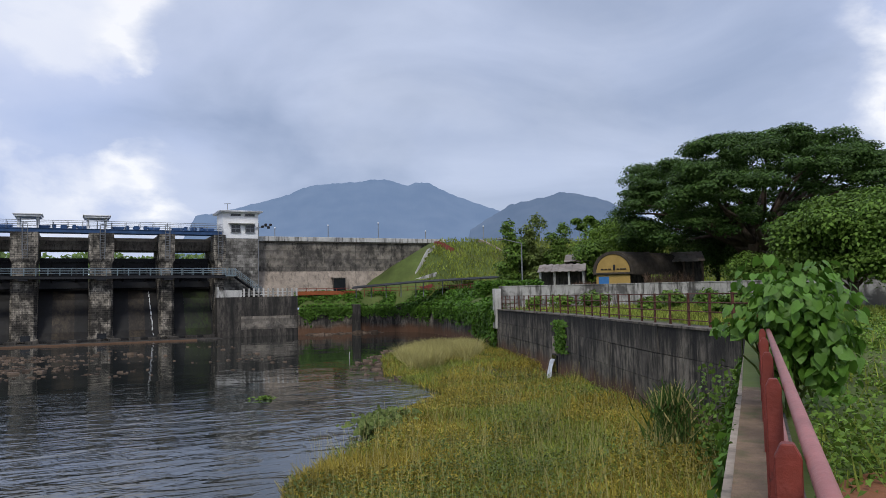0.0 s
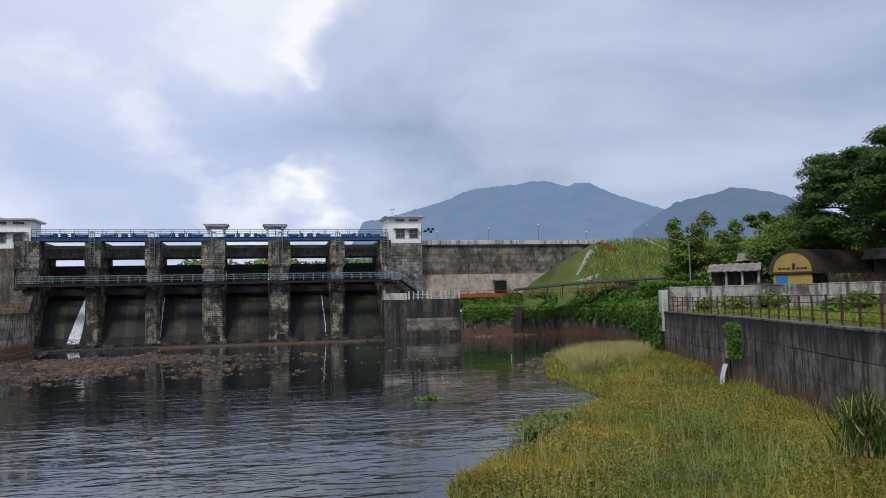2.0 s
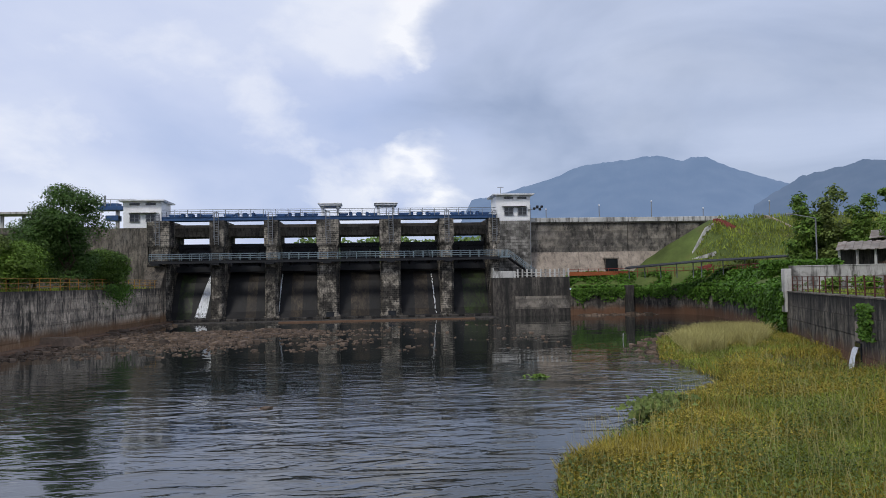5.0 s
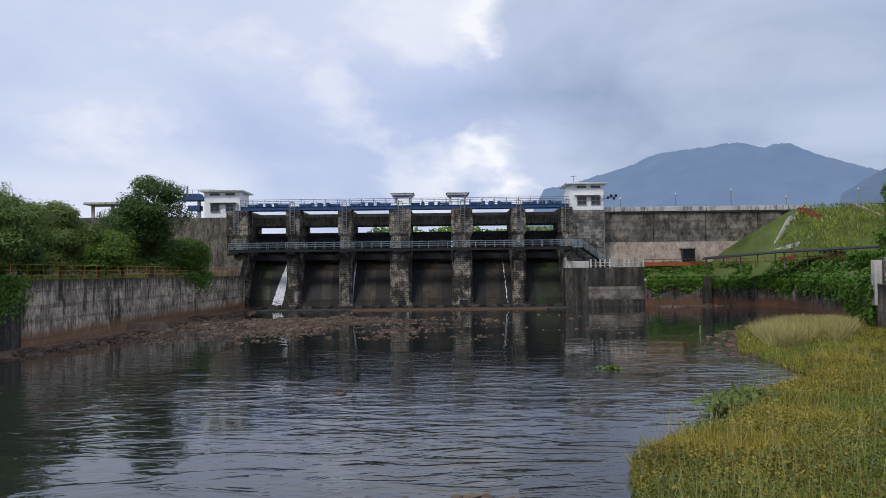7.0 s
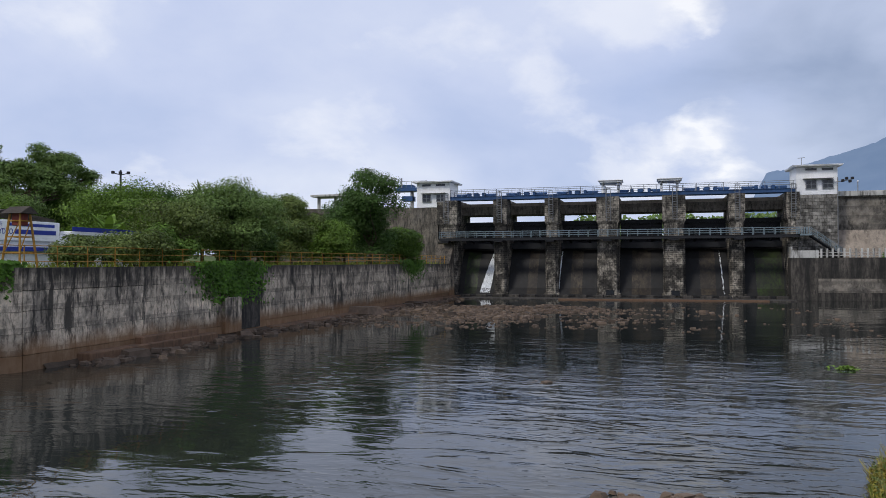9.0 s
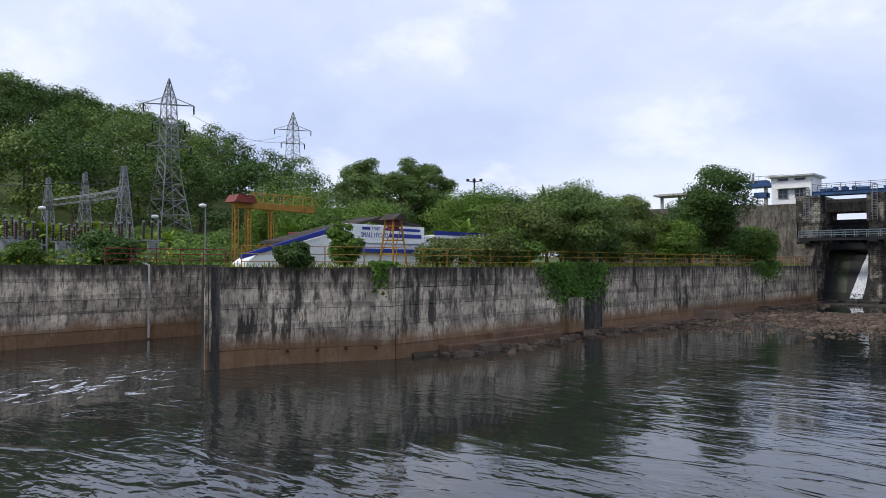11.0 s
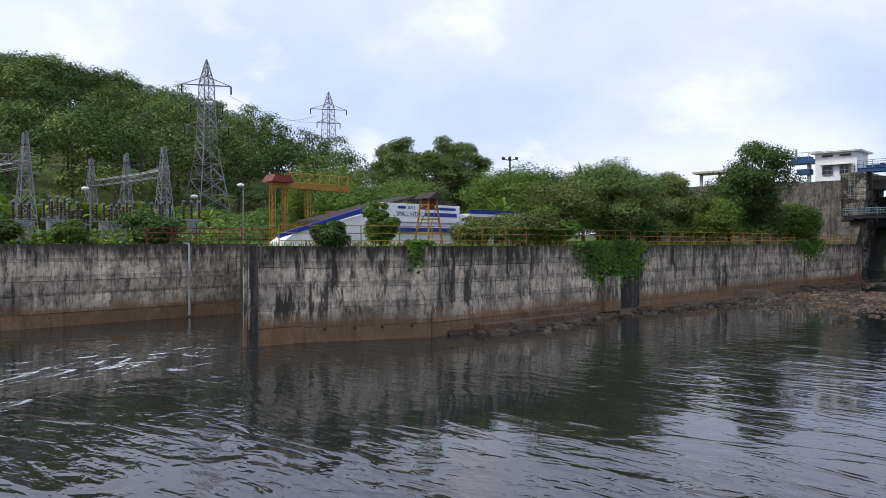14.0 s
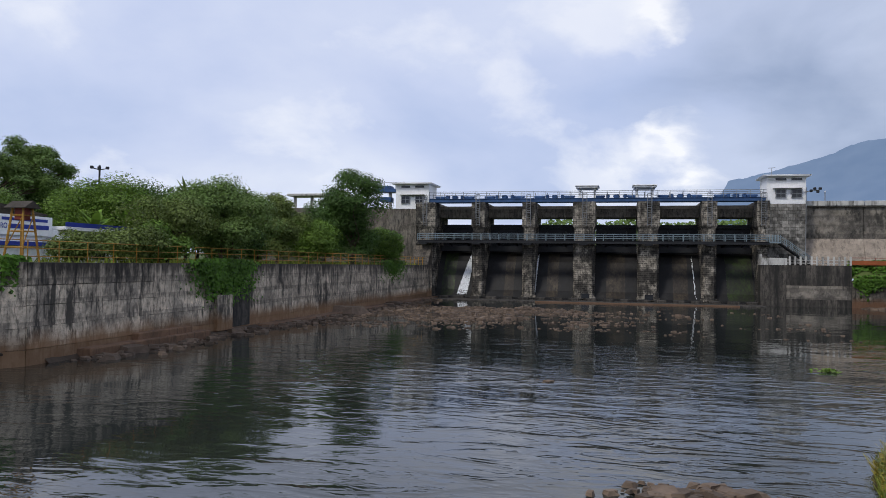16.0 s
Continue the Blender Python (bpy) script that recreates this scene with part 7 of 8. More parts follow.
def pylon(x, y, z, h_, w, label):
    k = thing("pylon", label, "pylon", "pylons", "", (x, y, z))
    bm = bmesh.new()
    lattice(bm, (x, y, z - 0.5), (x, y, z + h_ * 0.5), w, w * 0.36, 6, 0.075, 0.035)
    lattice(bm, (x, y, z + h_ * 0.5), (x, y, z + h_ * 0.87), w * 0.36, w * 0.25, 6, 0.065, 0.032)
    part("body", bm, steel, k)
    bm = bmesh.new()
    lattice(bm, (x, y, z + h_ * 0.87), (x, y, z + h_), w * 0.25, 0.05, 3, 0.07, 0.04)
    part("peak", bm, steel, k)
    for f, reach in ((0.62, 0.50), (0.745, 0.36), (0.855, 0.56)):
        d = Vector((0.5, 0.87, 0))
        for s in (-1, 1):
            bm = bmesh.new()
            tip = Vector((x, y, z + h_ * f)) + d * s * w * reach
            for o in (-0.3, 0.3):
                tube(bm, Vector((x - o * 0.87, y + o * 0.5, z + h_ * f)), tip, 0.05, 4)
            tube(bm, (x, y, z + h_ * (f + 0.05)), tip, 0.05, 4)
            part("cross_arm", bm, steel, k)
        for s in (-1, 1):
            tip = Vector((x, y, z + h_ * f)) + d * s * w * reach
            bm = bmesh.new()
            tube(bm, tip, tip - Vector((0, 0, 1.0)), 0.10, 6)
            part("insulator", bm, gate_black, k)
    return k


pylon(-83, 46.5, 5.2, 21.2, 5.0, "tall grey steel transmission pylon behind the switchyard")
pylon(-118.3, 92.3, 10, 24.0, 6.2, "second steel pylon on the wooded hill")
wm = mat("dark_cable", (0.03, 0.03, 0.03), 0.6, scale=1.0, vary=0.1, bump=0)
for i, (a, b, sag) in enumerate((((-84.3, 44.2, 22.2), (-119.5, 90.3, 29.2), 2), ((-81.7, 48.8, 22.2), (-117, 94.3, 29.2), 2), ((-84.3, 44.2, 18.3), (-119.5, 90.3, 25.5), 2), ((-81.7, 48.8, 18.3), (-117, 94.3, 25.5), 2), ((-84.3, 44.2, 22.2), (-60, 16, 10.8), 1.5), ((-83, 46.5, 18.3), (-57, 24, 10.4), 1.5), ((-81.7, 48.8, 15.4), (-56, 27, 10.4), 1.5), ((-72.7, 18.4, 11.5), (-55.5, 27.5, 11), 0.6), ((-69.7, 9, 11.5), (-59.1, 18.9, 11.5), 0.5))):
    cu = bpy.data.curves.new("cable", "CURVE")
    cu.dimensions, cu.bevel_depth, cu.bevel_resolution = "3D", 0.022, 0
    sp = cu.splines.new("POLY")
    sp.points.add(12)
    for j in range(13):
        f = j / 12
        p = Vector(a).lerp(Vector(b), f) - Vector((0, 0, sag * 4 * f * (1 - f)))
        sp.points[j].co = (*p, 1)
    cu.materials.append(wm)
    tagged(new("cable", cu), "thin dark overhead power cable", "cable", "power cables")

# ---- woods and trees of the west bank ----
cl_f, cl_l, cl_d = [], [], []
g = np.random.default_rng(15)
bmf = bmesh.new()
for i in range(470):
    x = -78 - 99 * g.random() ** 0.9
    y = g.uniform(-22, 128)
    if y > 122 + x * 0.3 or (x > -84 and abs(y + 0.56 * x) < 4.0):
        continue
    z = ground_z(x, y)
    h_ = g.uniform(6.5, 11) * (0.75 if x > -85 else 1)
    r = g.uniform(2.9, 5.2)
    limb(bmf, (x, y, z - 0.5), (x, y, z + h_ * 0.7), 0.22, 0.1, i, 5, 2, 0.03)
    for j in range(12):
        a, rr = g.uniform(0, 6.28), math.sqrt(g.random())
        c_ = r * g.uniform(0.32, 0.52)
        dome = h_ * (0.40 + 0.52 * math.sqrt(1 - 0.93 * rr * rr)) + g.normal() * 0.35
        if j % 3 == 0:
            dome *= g.uniform(0.15, 0.8)
        (cl_f, cl_l, cl_d)[i % 3].append((x + math.cos(a) * rr * r, y + math.sin(a) * rr * r, z + dome, c_, c_ * 0.75))
solid("forest_trunks", bmf, bark, "grey trunks of the hillside forest", "forest", kind="stuff")
quads("forest_crowns", crown(cl_f, 180000, 0.25, 0.8), leaf_forest, None, "dense dark green crowns of the hillside forest", "forest", "stuff")
quads("forest_crowns_light", crown(cl_l, 180000, 0.25, 0.8), leaf_canopy, None, "lighter green crowns in the hillside forest", "forest", "stuff")

quads("forest_crowns_dark", crown(cl_d, 180000, 0.25, 0.8), leaf_dark, None, "blackish green crowns in the hillside forest", "forest", "stuff")
# thicket of creepers between the yard and the hill
P = scatter(34000, [(-60, 24), (-58, 44), (-70, 64), (-82, 60), (-80, 20), (-70, -10), (-66, -10), (-66, 20)], lambda x, y: ground_z(x, y))
P[:, 2] += [max(0.1, 1.1 + 1.9 * noise.noise((p[0] * 0.22, p[1] * 0.22, 5))) * (0.25 + 0.75 * rng.random()) for p in P]
quads("creeper_thicket", leaf_quads(P, rng.normal(size=P.shape) * 0.4 + np.array([0.5, -0.3, 0.8]), 0.26), leaf_mid, None, "rank creepers covering the foot of the hill", "creeper", "stuff")

WEST = [  # x, y, height, radius, leaves, label
    (-27.6, 72.0, 9.8, 3.6, leaf_dark, "tall dark mango tree at the wall"),
    (-26.6, 79.5, 4.2, 2.6, leaf_mid, "bright round bush hanging over the wall"),
    (-28.0, 46.5, 6.4, 3.6, leaf_mid, "dense dark green tree above the river wall"),
    (-29.8, 50.5, 4.4, 2.6, leaf_dark, "dense dark green tree above the river wall"),
    (-28.6, 41.0, 4.8, 2.6, leaf_olive, "airy tree with thin branches above the wall"),
    (-29.0, 57.5, 5.8, 2.3, leaf_olive, "feathery olive-green tree at the wall"),
    (-29.5, 65.0, 4.4, 3.0, leaf_light, "light green rounded tree at the wall"),
    (-27.4, 35.6, 2.2, 1.9, leaf_olive, "straggling shrub behind the yellow railing"),
    (-27.6, 31.4, 1.7, 1.2, leaf_olive, "straggling shrub behind the yellow railing"),
    (-29.4, 26.3, 2.7, 0.85, leaf_mid, "slim young tree before the powerhouse"),
    (-27.8, 21.9, 1.3, 0.9, leaf_dark, "dark leafy bush on the wall top"),
    (-27.6, 38.5, 2.4, 1.6, leaf_mid, "low spreading tree behind the railing"),
    (-35.0, 58.0, 6.5, 4.0, leaf_mid, "leafy tree behind the powerhouse"),
    (-41.0, 52.0, 6.5, 4.0, leaf_mid, "leafy tree behind the powerhouse"),
    (-45.0, 60.0, 7.5, 4.5, leaf_dark, "leafy tree behind the powerhouse"),
    (-37.0, 70.0, 7.0, 4.2, leaf_mid, "leafy tree behind the powerhouse"),
    (-33.0, 78.0, 6.5, 3.8, leaf_dark, "leafy tree near the dam"),
    (-45.0, 72.0, 8.0, 5.0, leaf_light, "broad green tree behind the bank"),
    (-54.0, 68.0, 8.5, 5.0, leaf_mid, "broad green tree behind the bank"),
    (-52.0, 50.0, 6.0, 4.0, leaf_light, "creeper-covered tree by the channel"),
    (-48.5, 43.0, 4.6, 3.4, leaf_mid, "creeper-covered tree by the channel"),
    (-57.0, 47.5, 6.0, 3.8, leaf_mid, "leafy tree behind the gantry"),
    (-65.0, 50.0, 8.0, 5.0, leaf_light, "leafy tree behind the gantry"),
    (-60.0, 58.0, 7.5, 4.6, leaf_mid, "leafy tree behind the gantry"),
    (-72.0, 78.0, 10.0, 6.0, leaf_dark, "large tree below the wooded hill"),
    (-60.0, 84.0, 9.0, 6.0, leaf_mid, "large tree below the wooded hill"),
    (-48.0, 86.0, 8.5, 5.5, leaf_mid, "large tree near the dam road"),
    (-45.2, 21.5, 2.4, 1.5, leaf_dark, "dark leafy bush on the far wall"),
    (-45.0, 12.8, 1.7, 1.2, leaf_dark, "dark leafy bush on the far wall"),
    (-45.2, 3.6, 2.2, 1.4, leaf_dark, "dark leafy bush on the far wall"),
    (-44.9, 7.0, 1.5, 1.0, leaf_mid, "low bush on the far wall"),
    (-45.0, 16.6, 1.6, 1.1, leaf_mid, "low bush on the far wall"),
]
for i, (x, y, h_, r, m, lab) in enumerate(WEST):
    near = math.hypot(x, y)
    if h_ > 5.5 and m is leaf_mid:
        m = (leaf_mid, leaf_light, leaf_forest)[i % 3]
    tree("bush" if h_ < 3 else "tree", x, y, ground_z(x, y) - 0.1, h_ * (1.05 if h_ > 4 else 1.0), r * 1.15, m, lab, int((8000 + 7500 * r) * (0.4 if m is leaf_olive and near < 55 else 1)), 0.058 + near * 0.0009, 200 + i, 0.05 + 0.018 * h_, 0.03, r * (0.40 if r < 2 else 0.36), 34 + int(r * 9))
um = thing("umbrella_tree", "wide umbrella-shaped tree above the powerhouse", "tree", at=(-67, 67.5, 5))
cl = []
for i in range(60):
    a, r = g.uniform(0, 6.28), 7.5 * math.sqrt(g.random())
    c_ = g.uniform(0.9, 1.7)
    cl.append((-67 + math.cos(a) * r, 67.5 + math.sin(a) * r, 17.2 - 3.2 * (r / 7.5) ** 2 - (g.random() < 0.35) * 2.2, c_, c_ * 0.75))
bm = bmesh.new()
limb(bm, (-67, 67.5, 4), (-67, 67.5, 11), 0.4, 0.3, 2, 8, 4, 0.04)
for i, q in enumerate(cl[:20]):
    limb(bm, (-67, 67.5, 9.5 + 0.08 * i), q[:3], 0.16, 0.04, i, 5, 3, 0.1)
part("trunk", bm, bark, um)
quads("crown", crown(cl, 46000, 0.17, 0.8), leaf_forest, um)


def frond_plant(name, x, y, z, h_, n, length, width, label, material, droop=0.5, trunk_r=0.1, category="plant"):
    k = thing(name, label, category, name + "s", "", (x, y, z))
    if h_ > 0.2:
        bm = bmesh.new()
        limb(bm, (x, y, z - 0.2), (x, y, z + h_), trunk_r, trunk_r * 0.7, int(abs(x * 7)), 7, 4, 0.03)
        part("trunk", bm, bark, k)
    V = []
    for i in range(n):
        a = i / n * 6.283 + g.normal() * 0.2
        el = g.uniform(0.35, 1.35)
        d = np.array([math.cos(a), math.sin(a), 0])
        sd = np.array([-math.sin(a), math.cos(a), 0])
        prev, pw = np.array([x, y, z + h_]), width * 0.25
        for q in range(1, 6):
            f = q / 5
            p = np.array([x, y, z + h_]) + d * length * f * math.cos(el) + np.array([0, 0, length * (f * math.sin(el) - droop * f * f)])
            w = width * math.sin(math.pi * min(0.97, 0.15 + 0.85 * f)) * 0.5 + 0.01
            V.append([prev - sd * pw, prev + sd * pw, p + sd * w, p - sd * w])
            prev, pw = p, w
    quads("fronds", np.array(V), material, k)
    return k


for i in range(34):
    x, y = -62.5 - 5 * g.random(), -2 + 40 * (i / 34) + g.normal()
    frond_plant("banana_plant", x, y, ground_z(x, y), 1.0 + g.random(), 8, 2.3, 0.6, "banana plant with broad arching leaves", leaf_banana, 0.45, 0.12)
for i, (x, y) in enumerate(((-38.4, 47.0), (-36.5, 48.5), (-39.5, 49.5), (-37.0, 51.0), (-52.0, 40.0))):
    frond_plant("banana_plant", x, y, 4.3, 2.4, 9, 2.6, 0.6, "tall banana plant with upright leaves", leaf_light, 0.3, 0.12)
frond_plant("palm", -38.2, 58.7, 4.3, 5.8, 14, 2.3, 0.28, "young palm with a tight upright crown", leaf_olive, 0.2, 0.16, "palm")
frond_plant("palm", -33.0, 57.0, 4.3, 4.6, 13, 2.6, 0.25, "palm with drooping pale fronds", leaf_olive, 0.75, 0.15, "palm")
for i in range(16):
    x, y = -66.0 - 3.0 * g.random(), 1.0 + 2.1 * i + g.normal() * 0.5
    frond_plant("banana_plant", x, y, ground_z(x, y), 1.6 + g.random(), 8, 2.6, 0.65, "banana plant with broad arching leaves", leaf_banana, 0.45, 0.12)
lm = thing("light_mast", "tall slim mast with floodlights above the trees", "light mast", at=(-56, 70.5, 4.5))
bm = bmesh.new()
tube(bm, (-56, 70.5, 4), (-56, 70.5, 14.7), 0.1, 6)
for dx, dy in ((-0.6, -0.5), (0.6, 0.5), (-0.2, 0.2)):
    tube(bm, (-56, 70.5, 14.2), (-56 + dx, 70.5 + dy, 14.4), 0.05, 4)
    box(bm, -56 + dx - 0.15, -56 + dx + 0.15, 70.5 + dy - 0.15, 70.5 + dy + 0.15, 14.3, 14.6, 0.04)
part("mast", bm, gate_black, lm)
# flowering weeds along the far wall and grass on the west bank
P = np.array([(-44.0 - 2.0 * g.random(), g.uniform(-20, 26), 4.45 + 0.9 * g.random() ** 2) for i in range(5200)])
quads("wall_weeds", leaf_quads(P, g.normal(size=P.shape) * 0.5 + np.array([0.5, 0, 0.8]), 0.16), leaf_light, None, "weeds with yellow flowers along the far wall top", "weeds", "stuff")
P = P[g.random(len(P)) < 0.09] + np.array([0.3, 0, 0.15])
flower = mat("yellow_flowers", (0.62, 0.44, 0.02), 0.7, scale=3, vary=0.1, bump=0, island=0.2)
quads("yellow_flowers", leaf_quads(P, g.normal(size=P.shape) + np.array([0.6, 0, 0.6]), 0.13, 1.0), flower, None, "small yellow flowers among the weeds", "flowers", "stuff")
yard = [(-44, -20), (-44, 40), (-75, 40), (-75, -20)]
P = scatter(15000, yard, lambda x, y: ground_z(x, y))
quads("yard_weeds", leaf_quads(P + np.array([0, 0, 0.25]) * g.random((len(P), 1)), g.normal(size=P.shape) * 0.5 + np.array([0, 0, 1.0]), 0.3), leaf_mid, None, "leafy weeds between the switchyard stands", "weeds", "stuff")
bankW = [(-25.5, 25), (-25.5, 97), (-60, 97), (-60, 45), (-45, 45), (-40.9, 40), (-38.6, 25.4), (-29, 18.6)]
P = scatter(9000, bankW, lambda x, y: ground_z(x, y))
quads("west_bank_grass", blades(P, 0.12 + 0.25 * g.random(len(P)), 0.04), grass_green, None, "green grass on the west bank", "grass", "stuff")
# creeper hanging over the river wall
P = []
for i in range(5200):
    y = 42.0 + g.normal() * 1.6
    z = 4.6 - abs(g.normal()) * 1.0
    if z > 1.6:
        P.append((-25.28 + 0.22 * g.random(), y + 0.2 * (4.5 - z), z))
for i in range(1500):
    P.append((-25.3 + 0.25 * g.random(), 79 + g.normal() * 2.0, 4.8 - abs(g.normal()) * 0.8))
for i in range(500):
    P.append((-25.75 + 0.3 * g.random(), 25.4 + g.normal() * 0.35, 4.6 - abs(g.normal()) * 0.5))
P = np.array(P)
quads("wall_creeper", leaf_quads(P, g.normal(size=P.shape) * 0.4 + np.array([1, -0.2, 0.4]), 0.15), leaf_ivy, None, "dense creeper hanging over the river wall", "creeper", "stuff")
rs = thing("wall_recess", "dark panel painted as a recess's shade on the river wall, with a buttress", "recess", kind="structure", at=(-25.3, 43.5, 2))
# dark panel on the wall face paints the shade of a recess
bm = bmesh.new()
box(bm, -25.36, -25.27, 43.0, 45.6, 0.3, 3.0)
part("dark_panel", bm, conc_dark, rs)
bm = bmesh.new()
box(bm, -25.4, -25.05, 41.0, 42.9, 0.2, 2.4, 0.03)
part("pale_buttress", bm, conc_wall, rs)

# stepped footing and rubble at the foot of the river wall
ft = thing("wall_footing", "low stepped concrete footing at the waterline", "footing", kind="structure", at=(-24.8, 33, 0))
for y0, y1, x1, z in ((29.0, 39.5, -24.6, 0.45), (33.0, 38.0, -24.9, 0.8), (46.5, 97.0, -24.3, 0.25)):
    bm = bmesh.new()
    box(bm, -25.5, x1, y0, y1, -0.6, z, 0.05)
    part("step", bm, conc_foot, ft)


def rocks(name, P, size, label):
    """Angular stones: squashed, jittered boxes joined as one heap."""
    n = len(P)
    cube = np.array([(-1, -1, -1), (1, -1, -1), (1, 1, -1), (-1, 1, -1), (-1, -1, 1), (1, -1, 1), (1, 1, 1), (-1, 1, 1)], float)
    cube[4:, :2] *= 0.7
    V = cube[None] * (1 + 0.3 * rng.normal(size=(n, 8, 3)) * 0.6)
    s = size * np.exp(rng.normal(size=n) * 0.5)
    V = V * (s[:, None, None] * np.array([1, 0.8, 0.38]))
    a = rng.uniform(0, 6.28, n)
    R = np.zeros((n, 3, 3)); R[:, 0, 0] = np.cos(a); R[:, 0, 1] = -np.sin(a); R[:, 1, 0] = np.sin(a); R[:, 1, 1] = np.cos(a); R[:, 2, 2] = 1
    V = np.einsum("nij,nkj->nki", R, V) + P[:, None, :]
    faces = [(0, 3, 2, 1), (4, 5, 6, 7), (0, 1, 5, 4), (1, 2, 6, 5), (2, 3, 7, 6), (3, 0, 4, 7)]
    me = bpy.data.meshes.new(name)
    me.from_pydata(V.reshape(-1, 3).tolist(), [], [tuple(8 * i + j for j in f) for i in range(n) for f in faces])
    me.materials.append(rock)
    return tagged(new(name, me), label, "rocks", kind="stuff")


P = []
for i in range(620):
    y = g.uniform(28, 97)
    P.append((-25.0 + abs(g.normal()) * 0.9 + 0.5 * (y > 45) * g.random(), y, -0.02 + 0.10 * g.random()))
rocks("wall_rubble", np.array(P), 0.17, "brown broken stones along the wall foot")
P = []
while len(P) < 2600:
    x, y = g.uniform(-25, 14), g.uniform(50, 79)
    dens = 0.95 * smooth(6, -14, x) * (1 if y > 56 else 0.5) * smooth(79, 74, y) + 0.10
    if x > -20 + 0.0 * y and y < 54 and x < -6:
        dens *= 0.5
    if noise.noise((x * 0.18, y * 0.35, 5)) > 0.08 - 0.30 * smooth(0, -18, x) and g.random() < dens:
        P.append((x, y, -0.03 + 0.06 * g.random()))
rocks("river_rubble", np.array(P), 0.095, "brown rubble and stones breaking the water below the dam")
# mud and gravel that the floods left: along the wall foot and as a spit before the gates
mud = mat("brown_river_mud", (0.06, 0.042, 0.028), 0.8, scale=1.2, vary=0.4, bump=0.8, bump_scale=6.0, stain=((0.055, 0.04, 0.028), 0.8, 0.5, 0.65, 0.8))


def mud_sheet(name, x0, x1, y0, y1, step, height, label):
    bm = bmesh.new()
    nx, ny = int((x1 - x0) / step) + 1, int((y1 - y0) / step) + 1
    grid = [[bm.verts.new((x0 + i * step, y0 + j * step, height(x0 + i * step, y0 + j * step))) for j in range(ny)] for i in range(nx)]
    for i in range(nx - 1):
        for j in range(ny - 1):
            q = (grid[i][j], grid[i + 1][j], grid[i + 1][j + 1], grid[i][j + 1])
            if max(v.co.z for v in q) > -0.12:
                bm.faces.new(q)
    for v in [v for v in bm.verts if not v.link_faces]:
        bm.verts.remove(v)
    return solid(name, bm, mud, label, "mud bank", kind="structure", smooth=True)


def shore_z(x, y):
    wide = (1.0 + 1.3 * smooth(40, 60, y) + 1.2 * noise.noise((0, y * 0.16, 3))) * smooth(27, 32, y)
    return 0.26 - 0.42 * max(0, x + 25.4) / max(0.4, wide) + 0.07 * noise.noise((x * 1.6, y * 1.6, 7))


def spit_z(x, y):
    f = ((x + 13.5) / 11.5) ** 2 + ((y - 68.0 - 0.25 * (x + 13.5)) / 13.0) ** 2
    return -0.09 + 0.12 * (1 - f) + 0.17 * noise.noise((x * 0.35, y * 0.22, 12)) + 0.05 * noise.noise((x * 1.5, y * 1.5, 2)) if f < 1.6 else -0.5


mud_sheet("mud_shore", -25.4, -20.6, 27, 97, 0.4, shore_z, "brown mud and gravel shore along the wall foot")
mud_sheet("gravel_spit", -27, 0, 50, 88, 0.5, spit_z, "low brown gravel spit in front of the gates")
P = []
while len(P) < 2600:
    x, y = g.uniform(-25, 0), g.uniform(50, 86)
    if spit_z(x, y) > 0.0:
        P.append((x, y, spit_z(x, y) + 0.02))
rocks("spit_stones", np.array(P), 0.105, "brown stones heaped on the gravel spit")
P = np.array([(0.3 + g.normal() * 0.8, 14.4 + g.normal() * 0.3, 0.03 + 0.06 * g.random()) for i in range(110)])
rocks("shore_stones", P, 0.105, "dark wet stones at the near shore")
P = np.array([(x + g.normal() * 0.4, y + g.normal() * 0.35, -0.02) for x, y in ((-4.05, 28.3),) for i in range(18)])
rocks("midstream_rocks", P, 0.055, "dark rocks in midstream")
P = np.array([(x + g.normal() * 0.7, y + g.normal() * 1.2, 0.03) for x, y in ((17.5, 45), (16.5, 40), (18.5, 49), (21, 53), (24, 58.5)) for i in range(45)])
rocks("bank_stones", P, 0.11, "reddish stones along the bank's edge")
P = np.array([(g.uniform(26, 36), 93.6 + g.normal() * 0.7, 0.0) for i in range(160)])
rocks("bay_rubble", P, 0.2, "brown stones along the bay wall")

# water plants at the bank's edge
for i, (x, y, s) in enumerate(((9.2, 24.3, 1.0), (10.0, 25.2, 0.9), (8.6, 23.4, 0.7))):
    k = thing("water_plant", "broad-leaved yellow-green water plants at the edge", "plant", "water plants", "", (x, y, 0))
    P = np.array([(x + g.normal() * 0.45 * s, y + g.normal() * 0.45 * s, 0.1 + 0.45 * g.random()) for q in range(260)])
    quads("leaves", leaf_quads(P, g.normal(size=P.shape) * 0.5 + np.array([-0.3, -0.5, 0.8]), 0.15, 1.3), leaf_olive, k)
k = thing("floating_weed", "small floating clump of yellow-green weed", "plant", at=(7.7, 35.0, 0))
P = np.array([(7.7 + g.normal() * 0.25, 35.0 + g.normal() * 0.2, 0.02 + 0.1 * g.random()) for q in range(70)])
quads("leaves", leaf_quads(P, g.normal(size=P.shape) * 0.4 + np.array([0, 0, 1]), 0.12), leaf_light, k)
st = thing("marker_stake", "thin pale stake standing in the water", "stake", at=(18.3, 54.5, 0))
bm = bmesh.new()
tube(bm, (18.3, 54.5, -0.5), (18.35, 54.5, 0.5), 0.03, 6)
part("stake", bm, white_old, st)

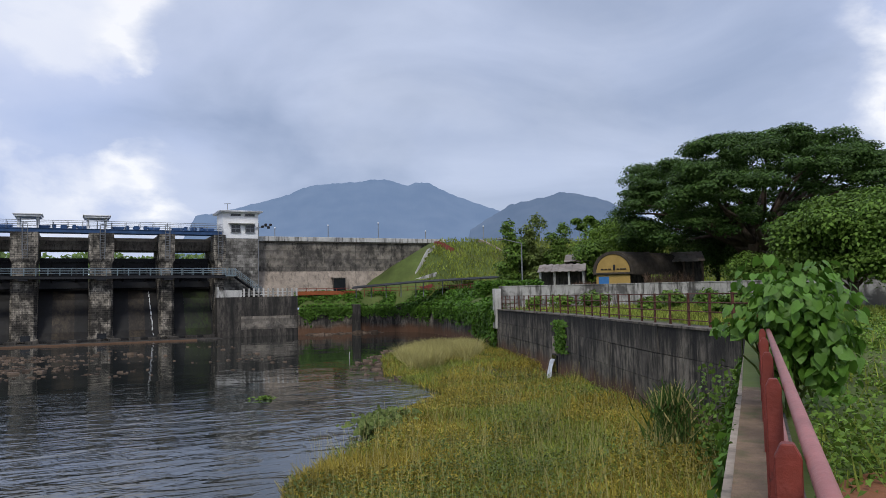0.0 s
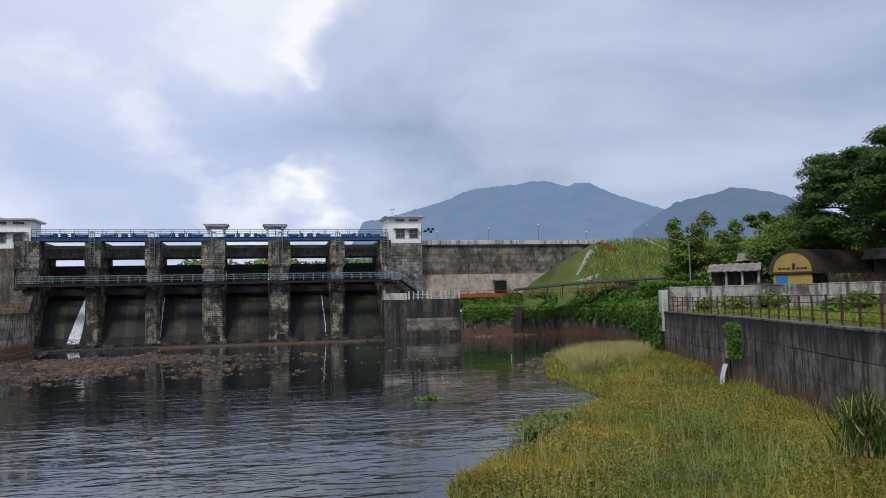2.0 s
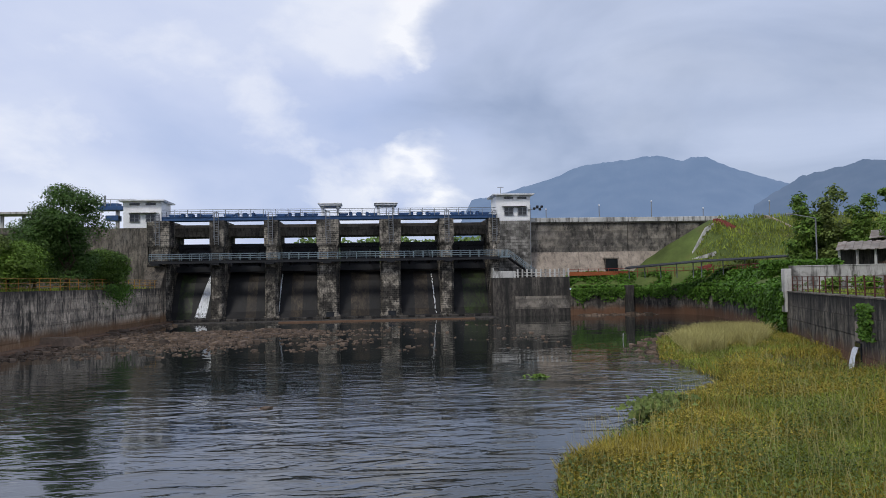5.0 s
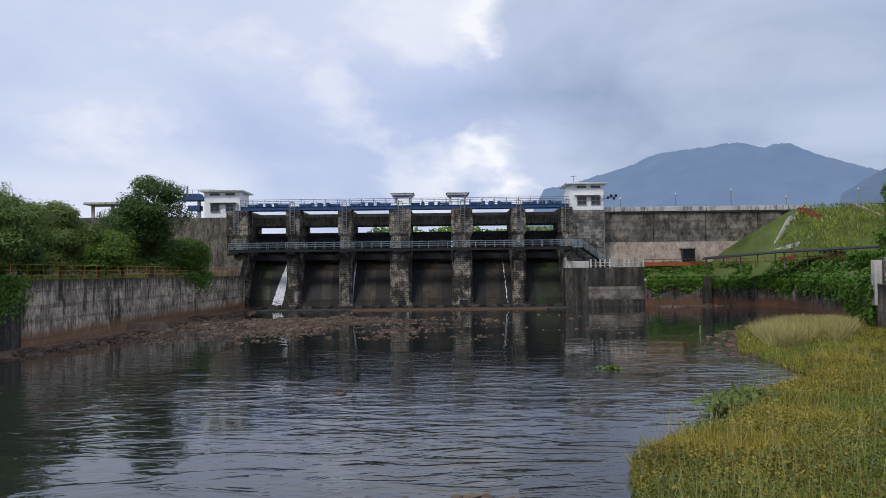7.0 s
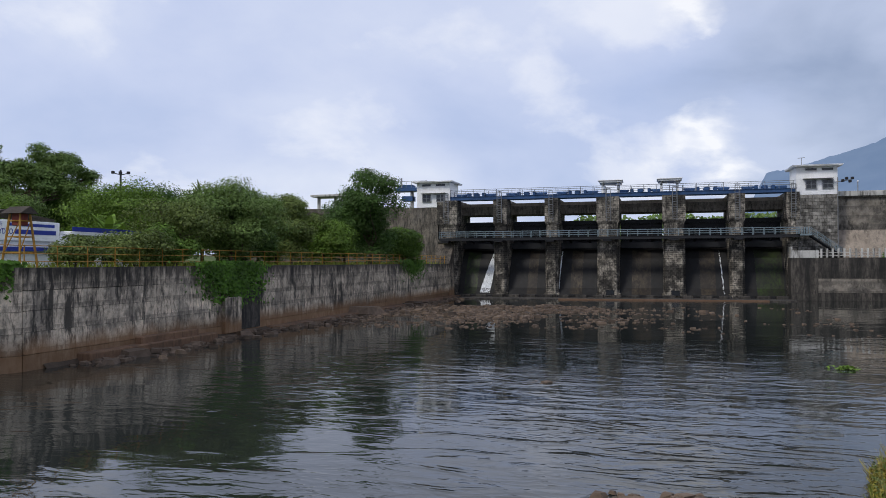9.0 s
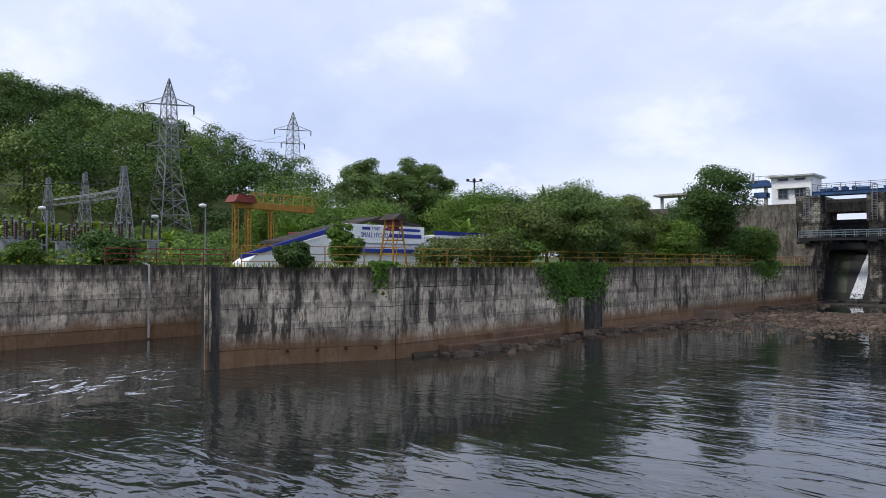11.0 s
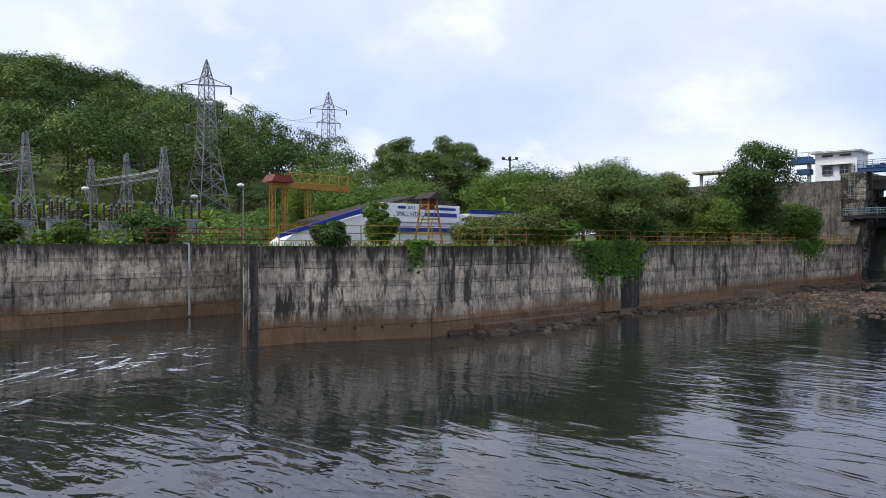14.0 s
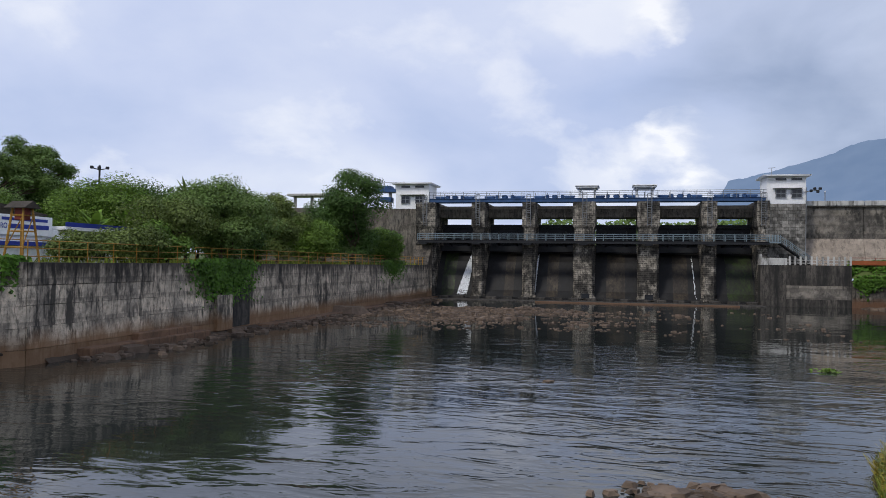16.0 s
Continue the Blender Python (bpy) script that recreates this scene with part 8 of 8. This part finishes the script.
# weep pipes in the angled end of the river wall
for f in (0.15, 0.38, 0.60, 0.84):
    x, y = -28.2 + 2.8 * f, 20.6 + 5.3 * f
    k = thing("weep_pipe", "short rusty weep pipe low in the wall", "pipe", "weep pipes", "", (x, y, 0.6))
    bm = bmesh.new()
    tube(bm, (x - 0.1, y + 0.05, 0.62), (x + 0.22, y - 0.12, 0.58), 0.06, 8)
    part("pipe", bm, rust_conc, k)

# ---- distance ----
def ridge(name, pts_, dist_back, depth, material, label, seed):
    """A mountain as a heightfield below a skyline given by bearing points."""
    bm = bmesh.new()
    X = np.array([p[0] for p in pts_]); Yv = np.array([p[1] for p in pts_]); Z = np.array([p[2] for p in pts_])
    n, mrow = 420, 26
    rows_ = []
    zs = np.interp(np.linspace(0, len(pts_) - 1, n), range(len(pts_)), Z)
    zs = np.convolve(np.pad(zs, 12, mode="edge"), np.hanning(27)[1:-1] / np.hanning(27).sum(), mode="same")[12:-12]
    for j in range(mrow):
        f = j / (mrow - 1)
        row = []
        for i in range(n):
            t = i / (n - 1) * (len(pts_) - 1)
            x, y = (np.interp(t, range(len(pts_)), a) for a in (X, Yv))
            z = zs[i] + (noise.fractal((x * 0.018, y * 0.018, seed), 0.8, 2.0, 5) * 7 if j == 0 else 0)
            sc = 1 - depth * f
            zz = z * (1 - f) ** 1.15
            nz = noise.fractal((x * 0.004 + seed, y * 0.004, f * 3), 0.9, 2.0, 5) * 55 * (0.25 + f * 1.2) * (1 - f)
            edge = min(1, i / 32, (n - 1 - i) / 32)
            row.append(bm.verts.new((x * sc, y * sc, max(-5, (zz + nz * (0.38 if j == 0 else 1)) * (0.05 + 0.95 * edge)))))
        rows_.append(row)
    for j in range(mrow - 1):
        for i in range(n - 1):
            bm.faces.new((rows_[j][i], rows_[j + 1][i], rows_[j + 1][i + 1], rows_[j][i + 1]))
    bmesh.ops.recalc_face_normals(bm, faces=bm.faces)
    return solid(name, bm, material, label, "mountain", kind="structure", smooth=True)


ridge("mountain", [(250, 3500, 287), (466, 3468, 378), (662, 3436, 419), (830, 3400, 469), (961, 3365, 528), (1100, 3320, 535), (1246, 3270, 553), (1330, 3235, 532), (1379, 3217, 519), (1439, 3190, 539), (1568, 3129, 475), (1727, 3044, 402), (1900, 2930, 317), (2100, 2800, 187)], 0, 0.35, far_m, "mountain behind the dam with blue haze painted on", 1)
ridge("foothill", [(1230, 2480, 193), (1330, 2425, 278), (1430, 2370, 338), (1500, 2330, 355), (1560, 2290, 364), (1620, 2250, 365), (1690, 2190, 338), (1800, 2110, 278), (1950, 1980, 193)], 0, 0.35, near_hill_m, "wooded foothill below the mountain, thinly painted with haze", 4)
# wooded far shore of the reservoir, seen under the road bridge
P, gz = [], np.random.default_rng(31)
for i in range(5200):
    x = gz.uniform(-46, 110)
    top = 29.3 + 3.0 * noise.noise((x * 0.05, 0, 0)) + 1.5 * noise.noise((x * 0.25, 3, 0))
    if x < -38:
        top -= (-38 - x) * 0.6
    P.append((x, 420 + gz.uniform(-6, 6), gz.uniform(12, top)))
P = np.array(P)
quads("far_shore_woods", leaf_quads(P, gz.normal(size=P.shape) * 0.5 + np.array([0, -0.7, 0.8]), 1.6), leaf_forest, None, "distant woods on the far shore of the reservoir", "forest", "stuff")
